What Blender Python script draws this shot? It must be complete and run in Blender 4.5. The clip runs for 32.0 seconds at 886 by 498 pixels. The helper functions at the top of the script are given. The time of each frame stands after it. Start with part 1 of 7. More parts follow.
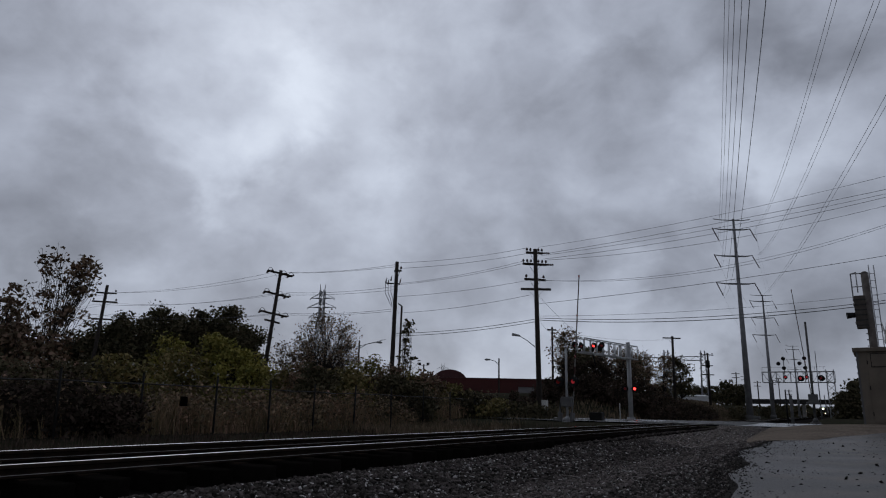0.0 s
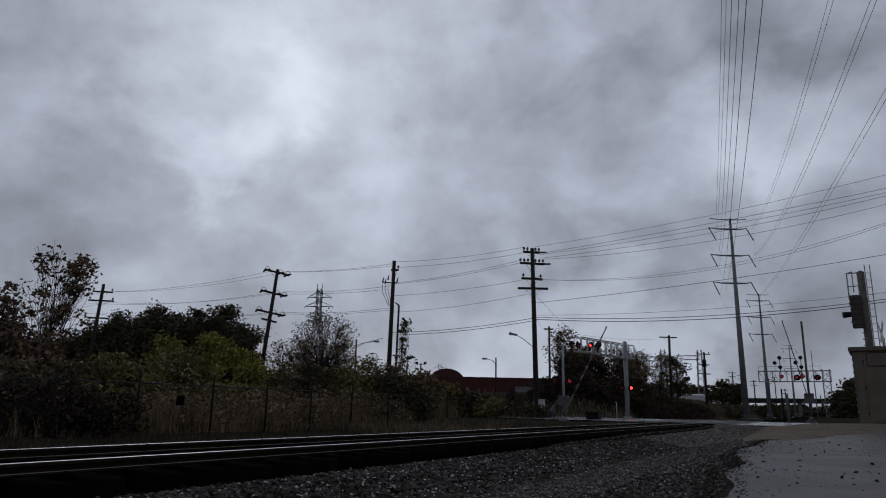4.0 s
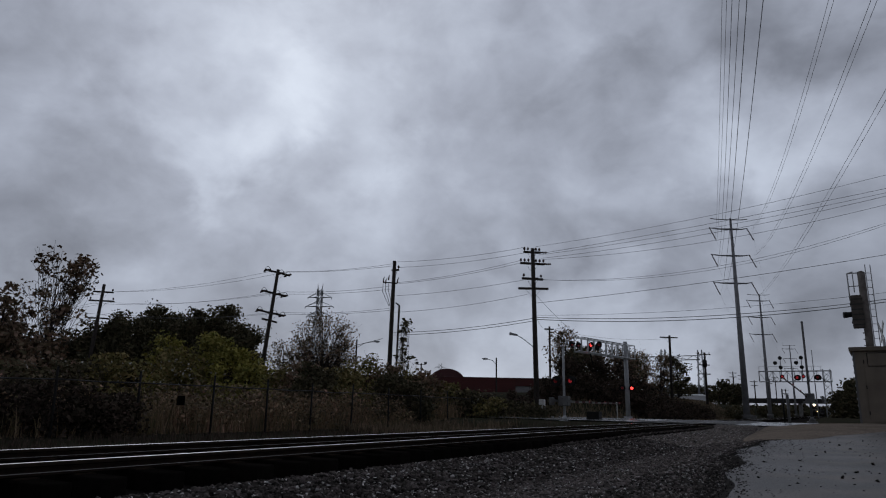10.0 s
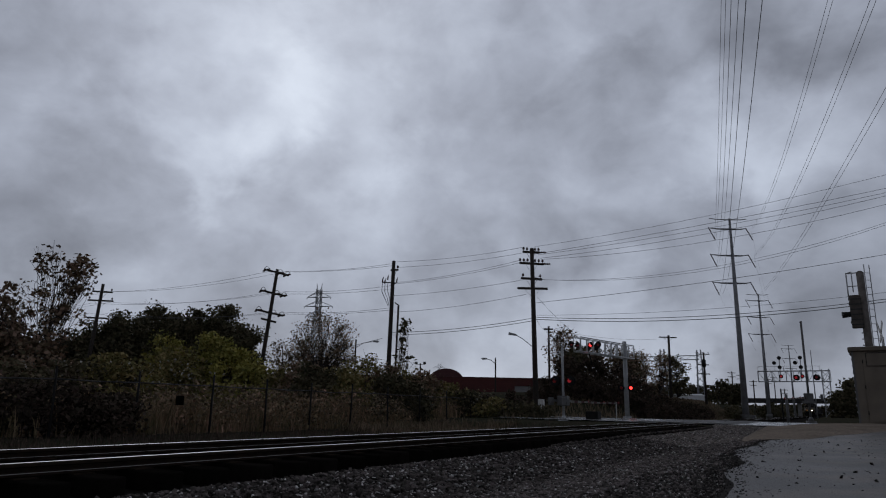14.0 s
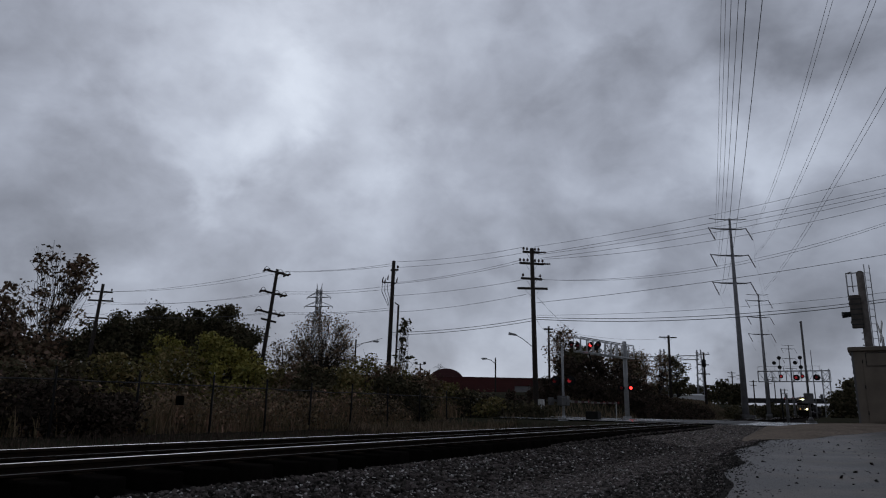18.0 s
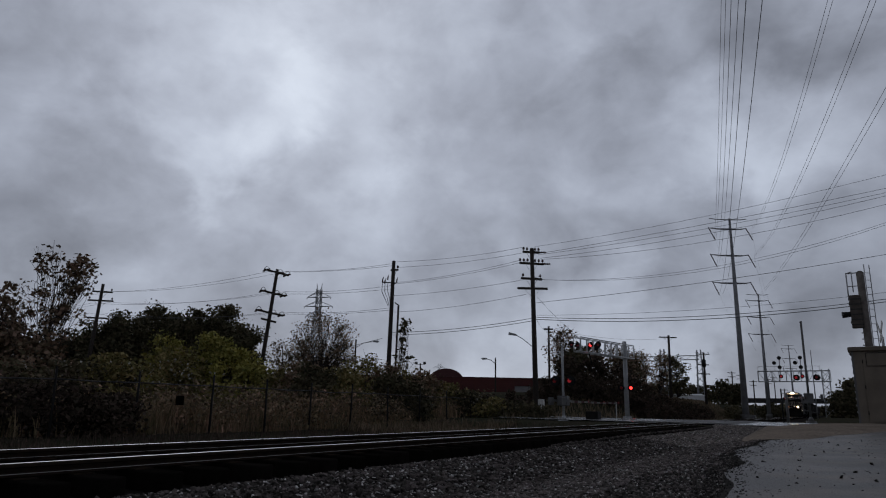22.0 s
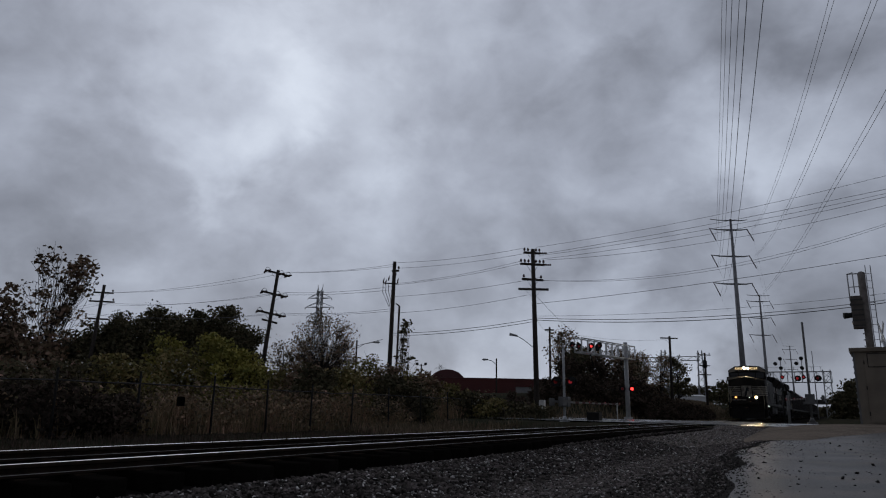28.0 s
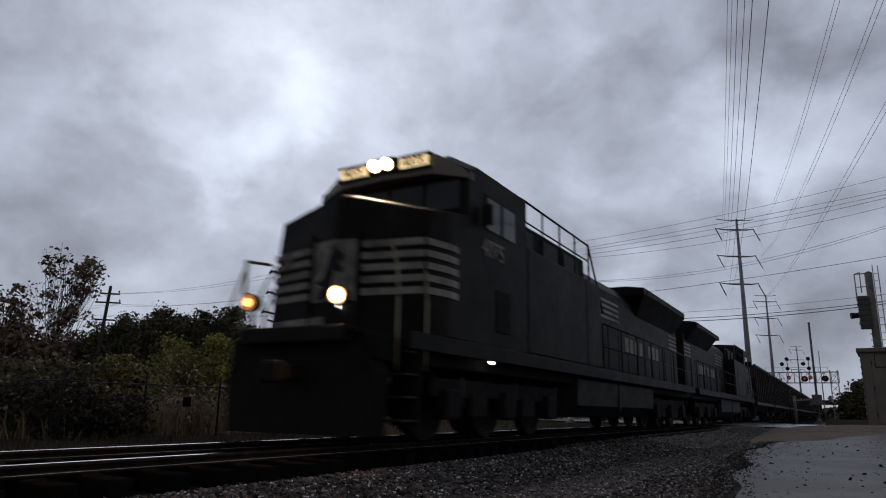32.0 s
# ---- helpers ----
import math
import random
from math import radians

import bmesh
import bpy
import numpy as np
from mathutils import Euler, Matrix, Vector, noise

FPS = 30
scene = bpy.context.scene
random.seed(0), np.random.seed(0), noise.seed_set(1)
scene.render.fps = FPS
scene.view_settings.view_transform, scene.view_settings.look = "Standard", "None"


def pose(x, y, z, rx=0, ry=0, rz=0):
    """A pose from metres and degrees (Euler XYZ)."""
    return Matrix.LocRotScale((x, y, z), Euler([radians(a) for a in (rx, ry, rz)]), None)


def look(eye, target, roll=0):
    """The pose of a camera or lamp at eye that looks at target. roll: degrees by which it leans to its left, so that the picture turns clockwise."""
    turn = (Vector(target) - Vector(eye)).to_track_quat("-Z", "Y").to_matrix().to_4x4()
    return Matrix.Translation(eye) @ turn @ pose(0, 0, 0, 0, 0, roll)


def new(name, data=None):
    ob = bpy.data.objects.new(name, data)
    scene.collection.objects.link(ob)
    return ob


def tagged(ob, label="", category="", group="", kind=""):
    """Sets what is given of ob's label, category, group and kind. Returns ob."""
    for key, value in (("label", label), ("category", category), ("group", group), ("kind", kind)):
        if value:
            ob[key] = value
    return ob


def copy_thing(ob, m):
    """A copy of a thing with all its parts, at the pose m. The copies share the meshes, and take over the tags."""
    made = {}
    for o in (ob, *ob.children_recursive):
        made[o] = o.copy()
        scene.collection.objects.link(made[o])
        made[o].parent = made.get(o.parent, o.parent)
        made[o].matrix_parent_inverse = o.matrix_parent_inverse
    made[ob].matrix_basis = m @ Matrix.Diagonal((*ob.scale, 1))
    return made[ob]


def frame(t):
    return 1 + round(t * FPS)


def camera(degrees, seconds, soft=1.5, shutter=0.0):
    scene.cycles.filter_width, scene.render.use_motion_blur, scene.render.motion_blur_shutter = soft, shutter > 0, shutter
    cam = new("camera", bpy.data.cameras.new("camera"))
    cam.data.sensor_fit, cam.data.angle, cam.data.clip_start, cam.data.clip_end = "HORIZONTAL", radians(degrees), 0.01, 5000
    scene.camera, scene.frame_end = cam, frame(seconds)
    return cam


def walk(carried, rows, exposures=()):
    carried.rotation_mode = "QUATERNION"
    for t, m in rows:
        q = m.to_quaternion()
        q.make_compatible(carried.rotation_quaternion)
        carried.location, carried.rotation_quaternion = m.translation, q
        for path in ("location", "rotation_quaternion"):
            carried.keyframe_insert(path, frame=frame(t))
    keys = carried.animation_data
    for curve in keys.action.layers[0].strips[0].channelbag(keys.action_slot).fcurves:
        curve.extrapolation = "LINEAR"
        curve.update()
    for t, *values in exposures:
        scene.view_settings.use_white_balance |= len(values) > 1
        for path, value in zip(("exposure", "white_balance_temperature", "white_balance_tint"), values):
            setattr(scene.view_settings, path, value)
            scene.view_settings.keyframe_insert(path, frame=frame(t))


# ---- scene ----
# World: metres, z = 0 is the top of the rails, the track runs along +Y, the camera stands at x = 0, y = 0.

# ---- camera ----
cam = camera(67.49, 32.0, soft=1.1, shutter=0.35)


def eye_pose(pan, tilt, lean=0.0):
    """Tripod head pose; pan and tilt are small offsets in degrees."""
    return (Matrix.Translation((0, 0, 0.472)) @ pose(0, 0, 0, 90 + 13.443 + tilt, 0, 29.879 + pan)
            @ pose(0, 0, 0, 0, 0, 1.115 + lean))


SHAKE = [
    (0.0, 0.29, 0.07), (0.5, 0.20, 0.02), (1.0, 0.23, 0.01), (1.5, 0.25, -0.04), (2.0, 0.19, 0.0), (2.5, 0.13, 0.01),
    (3.0, 0.08, 0.0), (3.5, 0.05, 0.0), (4.5, 0.03, 0.0), (5.5, 0.0, 0.0), (6.0, -0.05, 0.0), (6.5, 0.05, 0.01),
    (7.0, 0.08, 0.0), (7.5, 0.14, 0.0), (8.0, 0.15, 0.01), (8.5, 0.15, 0.03), (9.0, 0.15, 0.04), (9.5, 0.10, 0.02),
    (10.0, 0.07, 0.01), (10.5, 0.05, 0.01), (11.0, 0.01, 0.0), (12.0, 0.0, 0.0), (16.0, 0.0, 0.0), (20.0, 0.0, 0.0),
    (25.5, 0.0, 0.0), (26.5, 0.04, 0.03), (27.5, 0.08, 0.05), (28.0, 0.08, 0.07), (28.5, 0.09, 0.06), (29.0, 0.15, 0.07),
    (29.5, 0.11, 0.06), (30.0, 0.06, 0.03), (30.5, 0.09, 0.02), (31.0, 0.15, 0.06), (31.5, 0.30, 0.12), (32.0, 0.53, 0.11),
]
walk(cam, [(t, eye_pose(p, q)) for t, p, q in SHAKE],
     [(0.0, 0.08), (8.0, 0.06), (16.0, 0.03), (24.0, 0.0), (30.6, 0.0), (31.2, 0.06), (31.5, 0.14), (32.0, 0.38)])

# ---- sky and light: heavy overcast, broken grey cloud ----
world = bpy.data.worlds.new("overcast_sky")
scene.world = world
world.use_nodes = True
wt = world.node_tree
wt.nodes.clear()


def wnode(kind, **values):
    n = wt.nodes.new(kind)
    for key, value in values.items():
        n.inputs[key].default_value = value
    return n


def wmath(op, a, b=None, clamp=False):
    n = wt.nodes.new("ShaderNodeMath")
    n.operation, n.use_clamp = op, clamp
    for i, v in enumerate((a, b)):
        if v is None:
            continue
        if isinstance(v, (int, float)):
            n.inputs[i].default_value = v
        else:
            wt.links.new(v, n.inputs[i])
    return n.outputs[0]


coord = wt.nodes.new("ShaderNodeTexCoord").outputs["Generated"]
# cloud cover, laid out by direction
sep = wt.nodes.new("ShaderNodeSeparateXYZ")
wt.links.new(coord, sep.inputs[0])

lumps = wt.nodes.new("ShaderNodeVectorMath")
lumps.operation = "MULTIPLY"
wt.links.new(coord, lumps.inputs[0])
lumps.inputs[1].default_value = (1.0, 1.0, 1.3)


def wnoise(scale, detail, rough, distort, seed):
    n = wt.nodes.new("ShaderNodeTexNoise")
    n.noise_dimensions = "4D"
    wt.links.new(lumps.outputs[0], n.inputs["Vector"])
    for key, value in (("Scale", scale), ("Detail", detail), ("Roughness", rough), ("Distortion", distort), ("W", seed)):
        n.inputs[key].default_value = value
    return n


warp = wnoise(6.0, 5, 0.55, 0.2, 3.1)
sub = wt.nodes.new("ShaderNodeVectorMath")
sub.operation = "SUBTRACT"
wt.links.new(warp.outputs["Color"], sub.inputs[0])
sub.inputs[1].default_value = (0.5, 0.5, 0.5)
sca = wt.nodes.new("ShaderNodeVectorMath")
sca.operation = "SCALE"
sca.inputs["Scale"].default_value = 0.30
wt.links.new(sub.outputs[0], sca.inputs[0])
add = wt.nodes.new("ShaderNodeVectorMath")
add.operation = "ADD"
wt.links.new(coord, add.inputs[0])
wt.links.new(sca.outputs[0], add.inputs[1])
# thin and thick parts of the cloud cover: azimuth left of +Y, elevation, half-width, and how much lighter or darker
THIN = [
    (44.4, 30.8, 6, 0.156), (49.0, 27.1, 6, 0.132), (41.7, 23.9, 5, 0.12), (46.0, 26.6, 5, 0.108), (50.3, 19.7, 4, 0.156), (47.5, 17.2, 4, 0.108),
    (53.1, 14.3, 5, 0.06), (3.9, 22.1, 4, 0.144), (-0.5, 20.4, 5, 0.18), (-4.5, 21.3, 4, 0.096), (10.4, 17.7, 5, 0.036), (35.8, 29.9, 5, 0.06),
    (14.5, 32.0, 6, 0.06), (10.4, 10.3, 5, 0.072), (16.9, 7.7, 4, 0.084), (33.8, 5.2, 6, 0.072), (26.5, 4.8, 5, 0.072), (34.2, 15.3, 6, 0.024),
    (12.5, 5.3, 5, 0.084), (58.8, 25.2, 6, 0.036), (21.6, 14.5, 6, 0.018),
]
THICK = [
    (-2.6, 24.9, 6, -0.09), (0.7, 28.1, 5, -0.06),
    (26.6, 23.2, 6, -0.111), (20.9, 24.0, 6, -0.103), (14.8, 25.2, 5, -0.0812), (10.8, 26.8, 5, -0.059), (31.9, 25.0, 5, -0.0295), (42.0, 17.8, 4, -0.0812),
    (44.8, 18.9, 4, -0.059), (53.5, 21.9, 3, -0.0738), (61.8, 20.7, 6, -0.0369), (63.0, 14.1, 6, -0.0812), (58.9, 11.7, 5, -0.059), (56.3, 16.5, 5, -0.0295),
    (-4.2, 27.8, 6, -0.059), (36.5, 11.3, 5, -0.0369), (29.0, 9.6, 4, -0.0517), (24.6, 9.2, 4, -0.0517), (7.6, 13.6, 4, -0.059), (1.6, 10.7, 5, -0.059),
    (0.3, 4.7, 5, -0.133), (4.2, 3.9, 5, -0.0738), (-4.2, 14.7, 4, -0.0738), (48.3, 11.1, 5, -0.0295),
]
# broad drift of the cover: rows from the horizon up, from the east round to the west, 7.5 degrees apart
DRIFT = [
    (0.01, -0.04, 0.0, 0.085, 0.065, -0.02, -0.07, -0.016, 0.049, -0.053, 0.048),
    (-0.009, 0.074, -0.049, -0.07, -0.024, -0.018, 0.025, -0.047, -0.007, 0.013, -0.078),
    (-0.061, -0.025, -0.033, -0.034, 0.001, 0.004, -0.007, 0.055, -0.008, -0.012, 0.014),
    (0.013, -0.026, 0.017, 0.041, 0.051, 0.094, -0.011, 0.027, 0.02, 0.041, -0.038),
    (0.053, -0.067, -0.045, 0.012, -0.023, 0.047, 0.068, -0.039, -0.042, 0.044, -0.103),
    (0.017, 0.082, -0.065, -0.037, 0.055, 0.016, -0.061, 0.041, 0.012, 0.025, -0.001),
]
DRIFTS = [(-7 + 7.5 * i, 4 + 6 * j, 10.5 / 1.6, v / 0.70) for j, row in enumerate(DRIFT) for i, v in enumerate(row)]
nrm = wt.nodes.new("ShaderNodeVectorMath")
nrm.operation = "NORMALIZE"
wt.links.new(add.outputs[0], nrm.inputs[0])
total = None
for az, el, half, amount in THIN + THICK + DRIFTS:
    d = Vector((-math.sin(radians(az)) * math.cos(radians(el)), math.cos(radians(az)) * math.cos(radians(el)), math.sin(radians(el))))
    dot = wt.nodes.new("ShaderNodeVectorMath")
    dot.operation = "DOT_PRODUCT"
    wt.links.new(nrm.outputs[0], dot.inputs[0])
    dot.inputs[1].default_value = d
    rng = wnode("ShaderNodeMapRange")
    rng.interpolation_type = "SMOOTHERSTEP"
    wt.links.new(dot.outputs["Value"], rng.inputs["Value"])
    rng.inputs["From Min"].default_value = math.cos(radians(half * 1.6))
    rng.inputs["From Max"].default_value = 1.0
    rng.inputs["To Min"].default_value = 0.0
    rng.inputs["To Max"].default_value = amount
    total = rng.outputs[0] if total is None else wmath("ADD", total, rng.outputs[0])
fine = wmath("ADD", wmath("MULTIPLY", wmath("SUBTRACT", wnoise(5.5, 8, 0.52, 0.3, 7.7).outputs[0], 0.5), 0.78),
             wmath("MULTIPLY", wmath("SUBTRACT", wnoise(14.0, 6, 0.54, 0.4, 2.4).outputs[0], 0.5), 0.36))
broad = wmath("MULTIPLY", wmath("SUBTRACT", wnoise(1.5, 4, 0.5, 0.6, 1.3).outputs[0], 0.5), 0.20)
cover = wmath("ADD", wmath("MULTIPLY", wmath("ADD", wmath("ADD", total, fine), broad), 0.70), 0.53)
# deck thickened overhead and to the east, out of view, to dim the ground
def wstep(v, lo, hi, to):
    n = wnode("ShaderNodeMapRange")
    n.interpolation_type = "SMOOTHSTEP"
    wt.links.new(v, n.inputs["Value"])
    for key, value in (("From Min", lo), ("From Max", hi), ("To Min", 0.0), ("To Max", to)):
        n.inputs[key].default_value = value
    return n.outputs[0]


east = wt.nodes.new("ShaderNodeVectorMath")
east.operation = "DOT_PRODUCT"
wt.links.new(coord, east.inputs[0])
east.inputs[1].default_value = (0.498, -0.867, 0.0)
thick = wmath("ADD", wstep(sep.outputs[2], 0.60, 0.92, 0.26), wstep(east.outputs["Value"], -0.70, 0.15, 0.27))
cover = wmath("MAXIMUM", wmath("SUBTRACT", cover, thick), 0.0)
ramp = wt.nodes.new("ShaderNodeValToRGB")
wt.links.new(cover, ramp.inputs[0])
els = ramp.color_ramp.elements
els[0].position, els[0].color = 0.0, (0.045, 0.048, 0.060, 1)
els[1].position, els[1].color = 1.0, (0.722, 0.790, 0.905, 1)
for pos, col in ((0.22, (0.146, 0.158, 0.192, 1)), (0.38, (0.242, 0.262, 0.317, 1)), (0.55, (0.365, 0.398, 0.480, 1)), (0.75, (0.521, 0.572, 0.677, 1))):
    e = els.new(pos)
    e.color = col
sky = wt.nodes.new("ShaderNodeTexSky")
sky.sky_type, sky.sun_disc, sky.sun_elevation, sky.sun_rotation = "NISHITA", False, radians(35), radians(-45)
mixer = wt.nodes.new("ShaderNodeMix")
mixer.data_type = "RGBA"
mixer.inputs[0].default_value = 0.96
skyscale = wt.nodes.new("ShaderNodeVectorMath")
skyscale.operation = "SCALE"
skyscale.inputs["Scale"].default_value = 0.06
wt.links.new(sky.outputs[0], skyscale.inputs[0])
wt.links.new(skyscale.outputs[0], mixer.inputs[6])
wt.links.new(ramp.outputs[0], mixer.inputs[7])
bg = wnode("ShaderNodeBackground", Strength=1.0)
wt.links.new(mixer.outputs[2], bg.inputs[0])
wt.links.new(bg.outputs[0], wt.nodes.new("ShaderNodeOutputWorld").inputs[0])

sun = new("sun", bpy.data.lights.new("sun", "SUN"))
sun.data.energy, sun.data.angle, sun.data.color = 0.08, radians(40), (1.0, 0.97, 0.93)
sun.matrix_world = look((-40, 40, 60), (0, 0, 0))

# ---- materials ----
MATS = {}


def mat(name, base, rough=0.7, metal=0.0, second=None, scale=4.0, bump=0.0, bump_scale=40.0, spread=0.0, island=0.0,
        emit=None, strength=0.0, wet=0.0, spec=0.5, dirt=None, dirt_scale=0.8, dirt_amount=0.5):
    """A surface with grain and blotches: base and second colour mixed by noise, dirt at a larger size, bump, wet gloss patches."""
    m = bpy.data.materials.new(name)
    m.use_nodes = True
    t = m.node_tree
    b = t.nodes["Principled BSDF"]
    link = t.links.new
    tc = t.nodes.new("ShaderNodeTexCoord").outputs["Object"]
    b.inputs["Metallic"].default_value = metal
    b.inputs["Roughness"].default_value = rough
    b.inputs["Specular IOR Level"].default_value = spec

    def tex(s, det=6.0, rg=0.6):
        n = t.nodes.new("ShaderNodeTexNoise")
        n.inputs["Scale"].default_value, n.inputs["Detail"].default_value, n.inputs["Roughness"].default_value = s, det, rg
        link(tc, n.inputs["Vector"])
        return n.outputs[0]

    def rng(v, a, c, lo=0.0, hi=1.0):
        n = t.nodes.new("ShaderNodeMapRange")
        link(v, n.inputs[0])
        for i, x in enumerate((a, c, lo, hi)):
            n.inputs[i + 1].default_value = x
        return n.outputs[0]

    def blend(f, c1, c2):
        n = t.nodes.new("ShaderNodeMix")
        n.data_type = "RGBA"
        link(f, n.inputs[0])
        for i, c in ((6, c1), (7, c2)):
            if isinstance(c, tuple):
                n.inputs[i].default_value = (*c, 1)
            else:
                link(c, n.inputs[i])
        return n.outputs[2]

    second = second or tuple(c * 0.7 for c in base)
    col = blend(rng(tex(scale), 0.35, 0.65), base, second)
    if dirt:
        col = blend(rng(tex(dirt_scale, 4, 0.55), 0.45, 0.7, 0.0, dirt_amount), col, dirt)
    if spread or island:
        h = t.nodes.new("ShaderNodeHueSaturation")
        if island:
            v = t.nodes.new("ShaderNodeNewGeometry").outputs["Random Per Island"]
        else:
            v = t.nodes.new("ShaderNodeObjectInfo").outputs["Random"]
        k = spread or island
        link(rng(v, 0, 1, 1 - k, 1 + k), h.inputs["Value"])
        link(rng(v, 0, 1, 0.5 + k * 0.05, 0.5 - k * 0.05), h.inputs["Hue"])
        link(col, h.inputs["Color"])
        col = h.outputs[0]
    link(col, b.inputs["Base Color"])
    if wet:
        link(rng(tex(0.45, 5, 0.6), 0.42, 0.6, rough, rough * (1 - wet)), b.inputs["Roughness"])
    elif rough > 0.15:
        link(rng(tex(scale * 2.3), 0.3, 0.7, rough * 0.85, min(1, rough * 1.12)), b.inputs["Roughness"])
    if bump:
        n = t.nodes.new("ShaderNodeBump")
        n.inputs["Strength"].default_value, n.inputs["Distance"].default_value = bump, 0.6 / bump_scale
        link(tex(bump_scale, 5, 0.6), n.inputs["Height"])
        link(n.outputs[0], b.inputs["Normal"])
    if emit:
        b.inputs["Emission Color"].default_value = (*emit, 1)
        b.inputs["Emission Strength"].default_value = strength
    MATS[name] = m
    return m


mat("ground_dirt", (0.059, 0.05192, 0.04012), 0.95, second=(0.0354, 0.04012, 0.0236), scale=1.5, bump=0.6, bump_scale=6, dirt=(0.07316, 0.06372, 0.04956), dirt_scale=0.2, spec=0.0)
mat("gravel_fines", (0.08496, 0.07906, 0.07316), 0.6, second=(0.04248, 0.03894, 0.03658), scale=14, bump=0.9, bump_scale=22, dirt=(0.03068, 0.02832, 0.02596), dirt_scale=0.6, spec=0.0)
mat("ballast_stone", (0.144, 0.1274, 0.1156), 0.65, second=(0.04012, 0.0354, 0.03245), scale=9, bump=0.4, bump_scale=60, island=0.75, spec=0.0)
# glints on wet stone, put into a pale base colour
mat("ballast_glint", (0.62, 0.59, 0.56), 0.30, second=(0.30, 0.28, 0.265), scale=7, bump=0.3, bump_scale=50, island=0.7, spec=0.6)
mat("gravel_stone", (0.1982, 0.1758, 0.1605), 0.65, second=(0.06844, 0.06018, 0.05546), scale=9, bump=0.4, bump_scale=60, island=0.75, spec=0.0)
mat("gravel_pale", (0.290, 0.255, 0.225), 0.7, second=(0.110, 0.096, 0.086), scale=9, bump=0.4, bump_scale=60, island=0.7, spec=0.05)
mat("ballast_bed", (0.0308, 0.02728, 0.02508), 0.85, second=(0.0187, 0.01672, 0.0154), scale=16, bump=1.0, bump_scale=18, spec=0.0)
mat("wet_asphalt", (0.08968, 0.07906, 0.06962), 0.48, second=(0.06608, 0.05782, 0.05074), scale=2.2, bump=0.45, bump_scale=45, wet=0.10, dirt=(0.1416, 0.1109, 0.0826), dirt_scale=1.3, dirt_amount=0.9, spec=0.24)
mat("road_asphalt", (0.20, 0.225, 0.22), 0.28, second=(0.15, 0.147, 0.143), scale=4, bump=0.15, bump_scale=60, wet=0.5, dirt=(0.08, 0.08, 0.08), dirt_scale=0.3)
mat("concrete", (0.30, 0.29, 0.27), 0.8, second=(0.22, 0.21, 0.2), scale=3, bump=0.2, bump_scale=30, dirt=(0.12, 0.11, 0.1))
mat("crossing_rubber", (0.028, 0.027, 0.026), 0.7, bump=0.3, bump_scale=30)
mat("rail_head", (0.74, 0.71, 0.68), 0.12, 1.0, second=(0.62, 0.60, 0.57), scale=3)
mat("rail_rust", (0.034, 0.024, 0.018), 0.8, 0.0, second=(0.020, 0.016, 0.013), scale=8, bump=0.3, spec=0.0)
# pale colour stands for light catching the outer edge of the rail foot
mat("rail_foot_lit", (0.40, 0.385, 0.37), 0.6, 0.0, second=(0.26, 0.25, 0.24), scale=2)
mat("sleeper_wood", (0.0144, 0.0124, 0.0108), 0.95, second=(0.0088, 0.0076, 0.0068), scale=7, bump=0.7, bump_scale=25, spread=0.3, spec=0.0)
mat("brown_gravel", (0.3168, 0.2592, 0.2074), 0.85, second=(0.2016, 0.169, 0.1382), scale=12, bump=0.6, bump_scale=25, dirt=(0.096, 0.08256, 0.06912), dirt_scale=0.6, spec=0.0)
mat("sign_black", (0.004, 0.004, 0.004), 0.9, spec=0.0)
mat("low_red", (0.4, 0.02, 0.02), 0.4, emit=(1.0, 0.06, 0.08), strength=0.16)
mat("pole_wood", (0.055, 0.042, 0.033), 0.9, second=(0.028, 0.022, 0.018), scale=6, bump=0.6, bump_scale=18, dirt=(0.02, 0.016, 0.014))
mat("gate_housing", (0.17, 0.168, 0.165), 0.7, second=(0.12, 0.118, 0.115), scale=3, bump=0.05, dirt=(0.07, 0.065, 0.06), dirt_amount=0.5, spec=0.3)
mat("weed_dark", (0.2447, 0.1842, 0.1238), 0.9, second=(0.144, 0.1209, 0.07486), scale=0.5, island=0.5, spec=0.1)
mat("galvanised", (0.50, 0.505, 0.51), 0.6, 0.0, second=(0.38, 0.385, 0.39), scale=3, bump=0.05, dirt=(0.16, 0.15, 0.14), dirt_amount=0.4)
mat("signal_steel", (0.25, 0.225, 0.205), 0.75, 0.0, second=(0.15, 0.13, 0.115), scale=5, bump=0.3, bump_scale=14, dirt=(0.09, 0.072, 0.06), dirt_scale=2.2, dirt_amount=0.6, spec=0.2)
mat("signal_case", (0.15, 0.132, 0.115), 0.8, second=(0.10, 0.088, 0.078), scale=4, dirt=(0.06, 0.05, 0.042), spec=0.2)
mat("tower_steel", (0.33, 0.33, 0.34), 0.6, 0.2, second=(0.26, 0.26, 0.27), scale=0.8, dirt=(0.18, 0.165, 0.155), dirt_amount=0.4)
mat("insulator", (0.10, 0.06, 0.05), 0.25, second=(0.07, 0.045, 0.04), scale=3)
mat("wire", (0.19, 0.19, 0.20), 0.6, 0.3, scale=1)
mat("fence_steel", (0.018, 0.017, 0.016), 0.75, 0.0, second=(0.012, 0.011, 0.010), scale=5, spec=0.2)
mat("fence_rail", (0.055, 0.05, 0.048), 0.7, 0.0, second=(0.035, 0.032, 0.03), scale=5)
mat("cabinet_metal", (0.215, 0.180, 0.140), 0.6, 0.0, second=(0.175, 0.148, 0.116), scale=2, bump=0.05, dirt=(0.10, 0.08, 0.06), dirt_scale=0.9, spec=0.3)
mat("black_steel", (0.018, 0.018, 0.018), 0.65, 0.0, scale=4, spec=0.2)
mat("truss_steel", (0.68, 0.68, 0.68), 0.6, second=(0.54, 0.54, 0.54), scale=3)
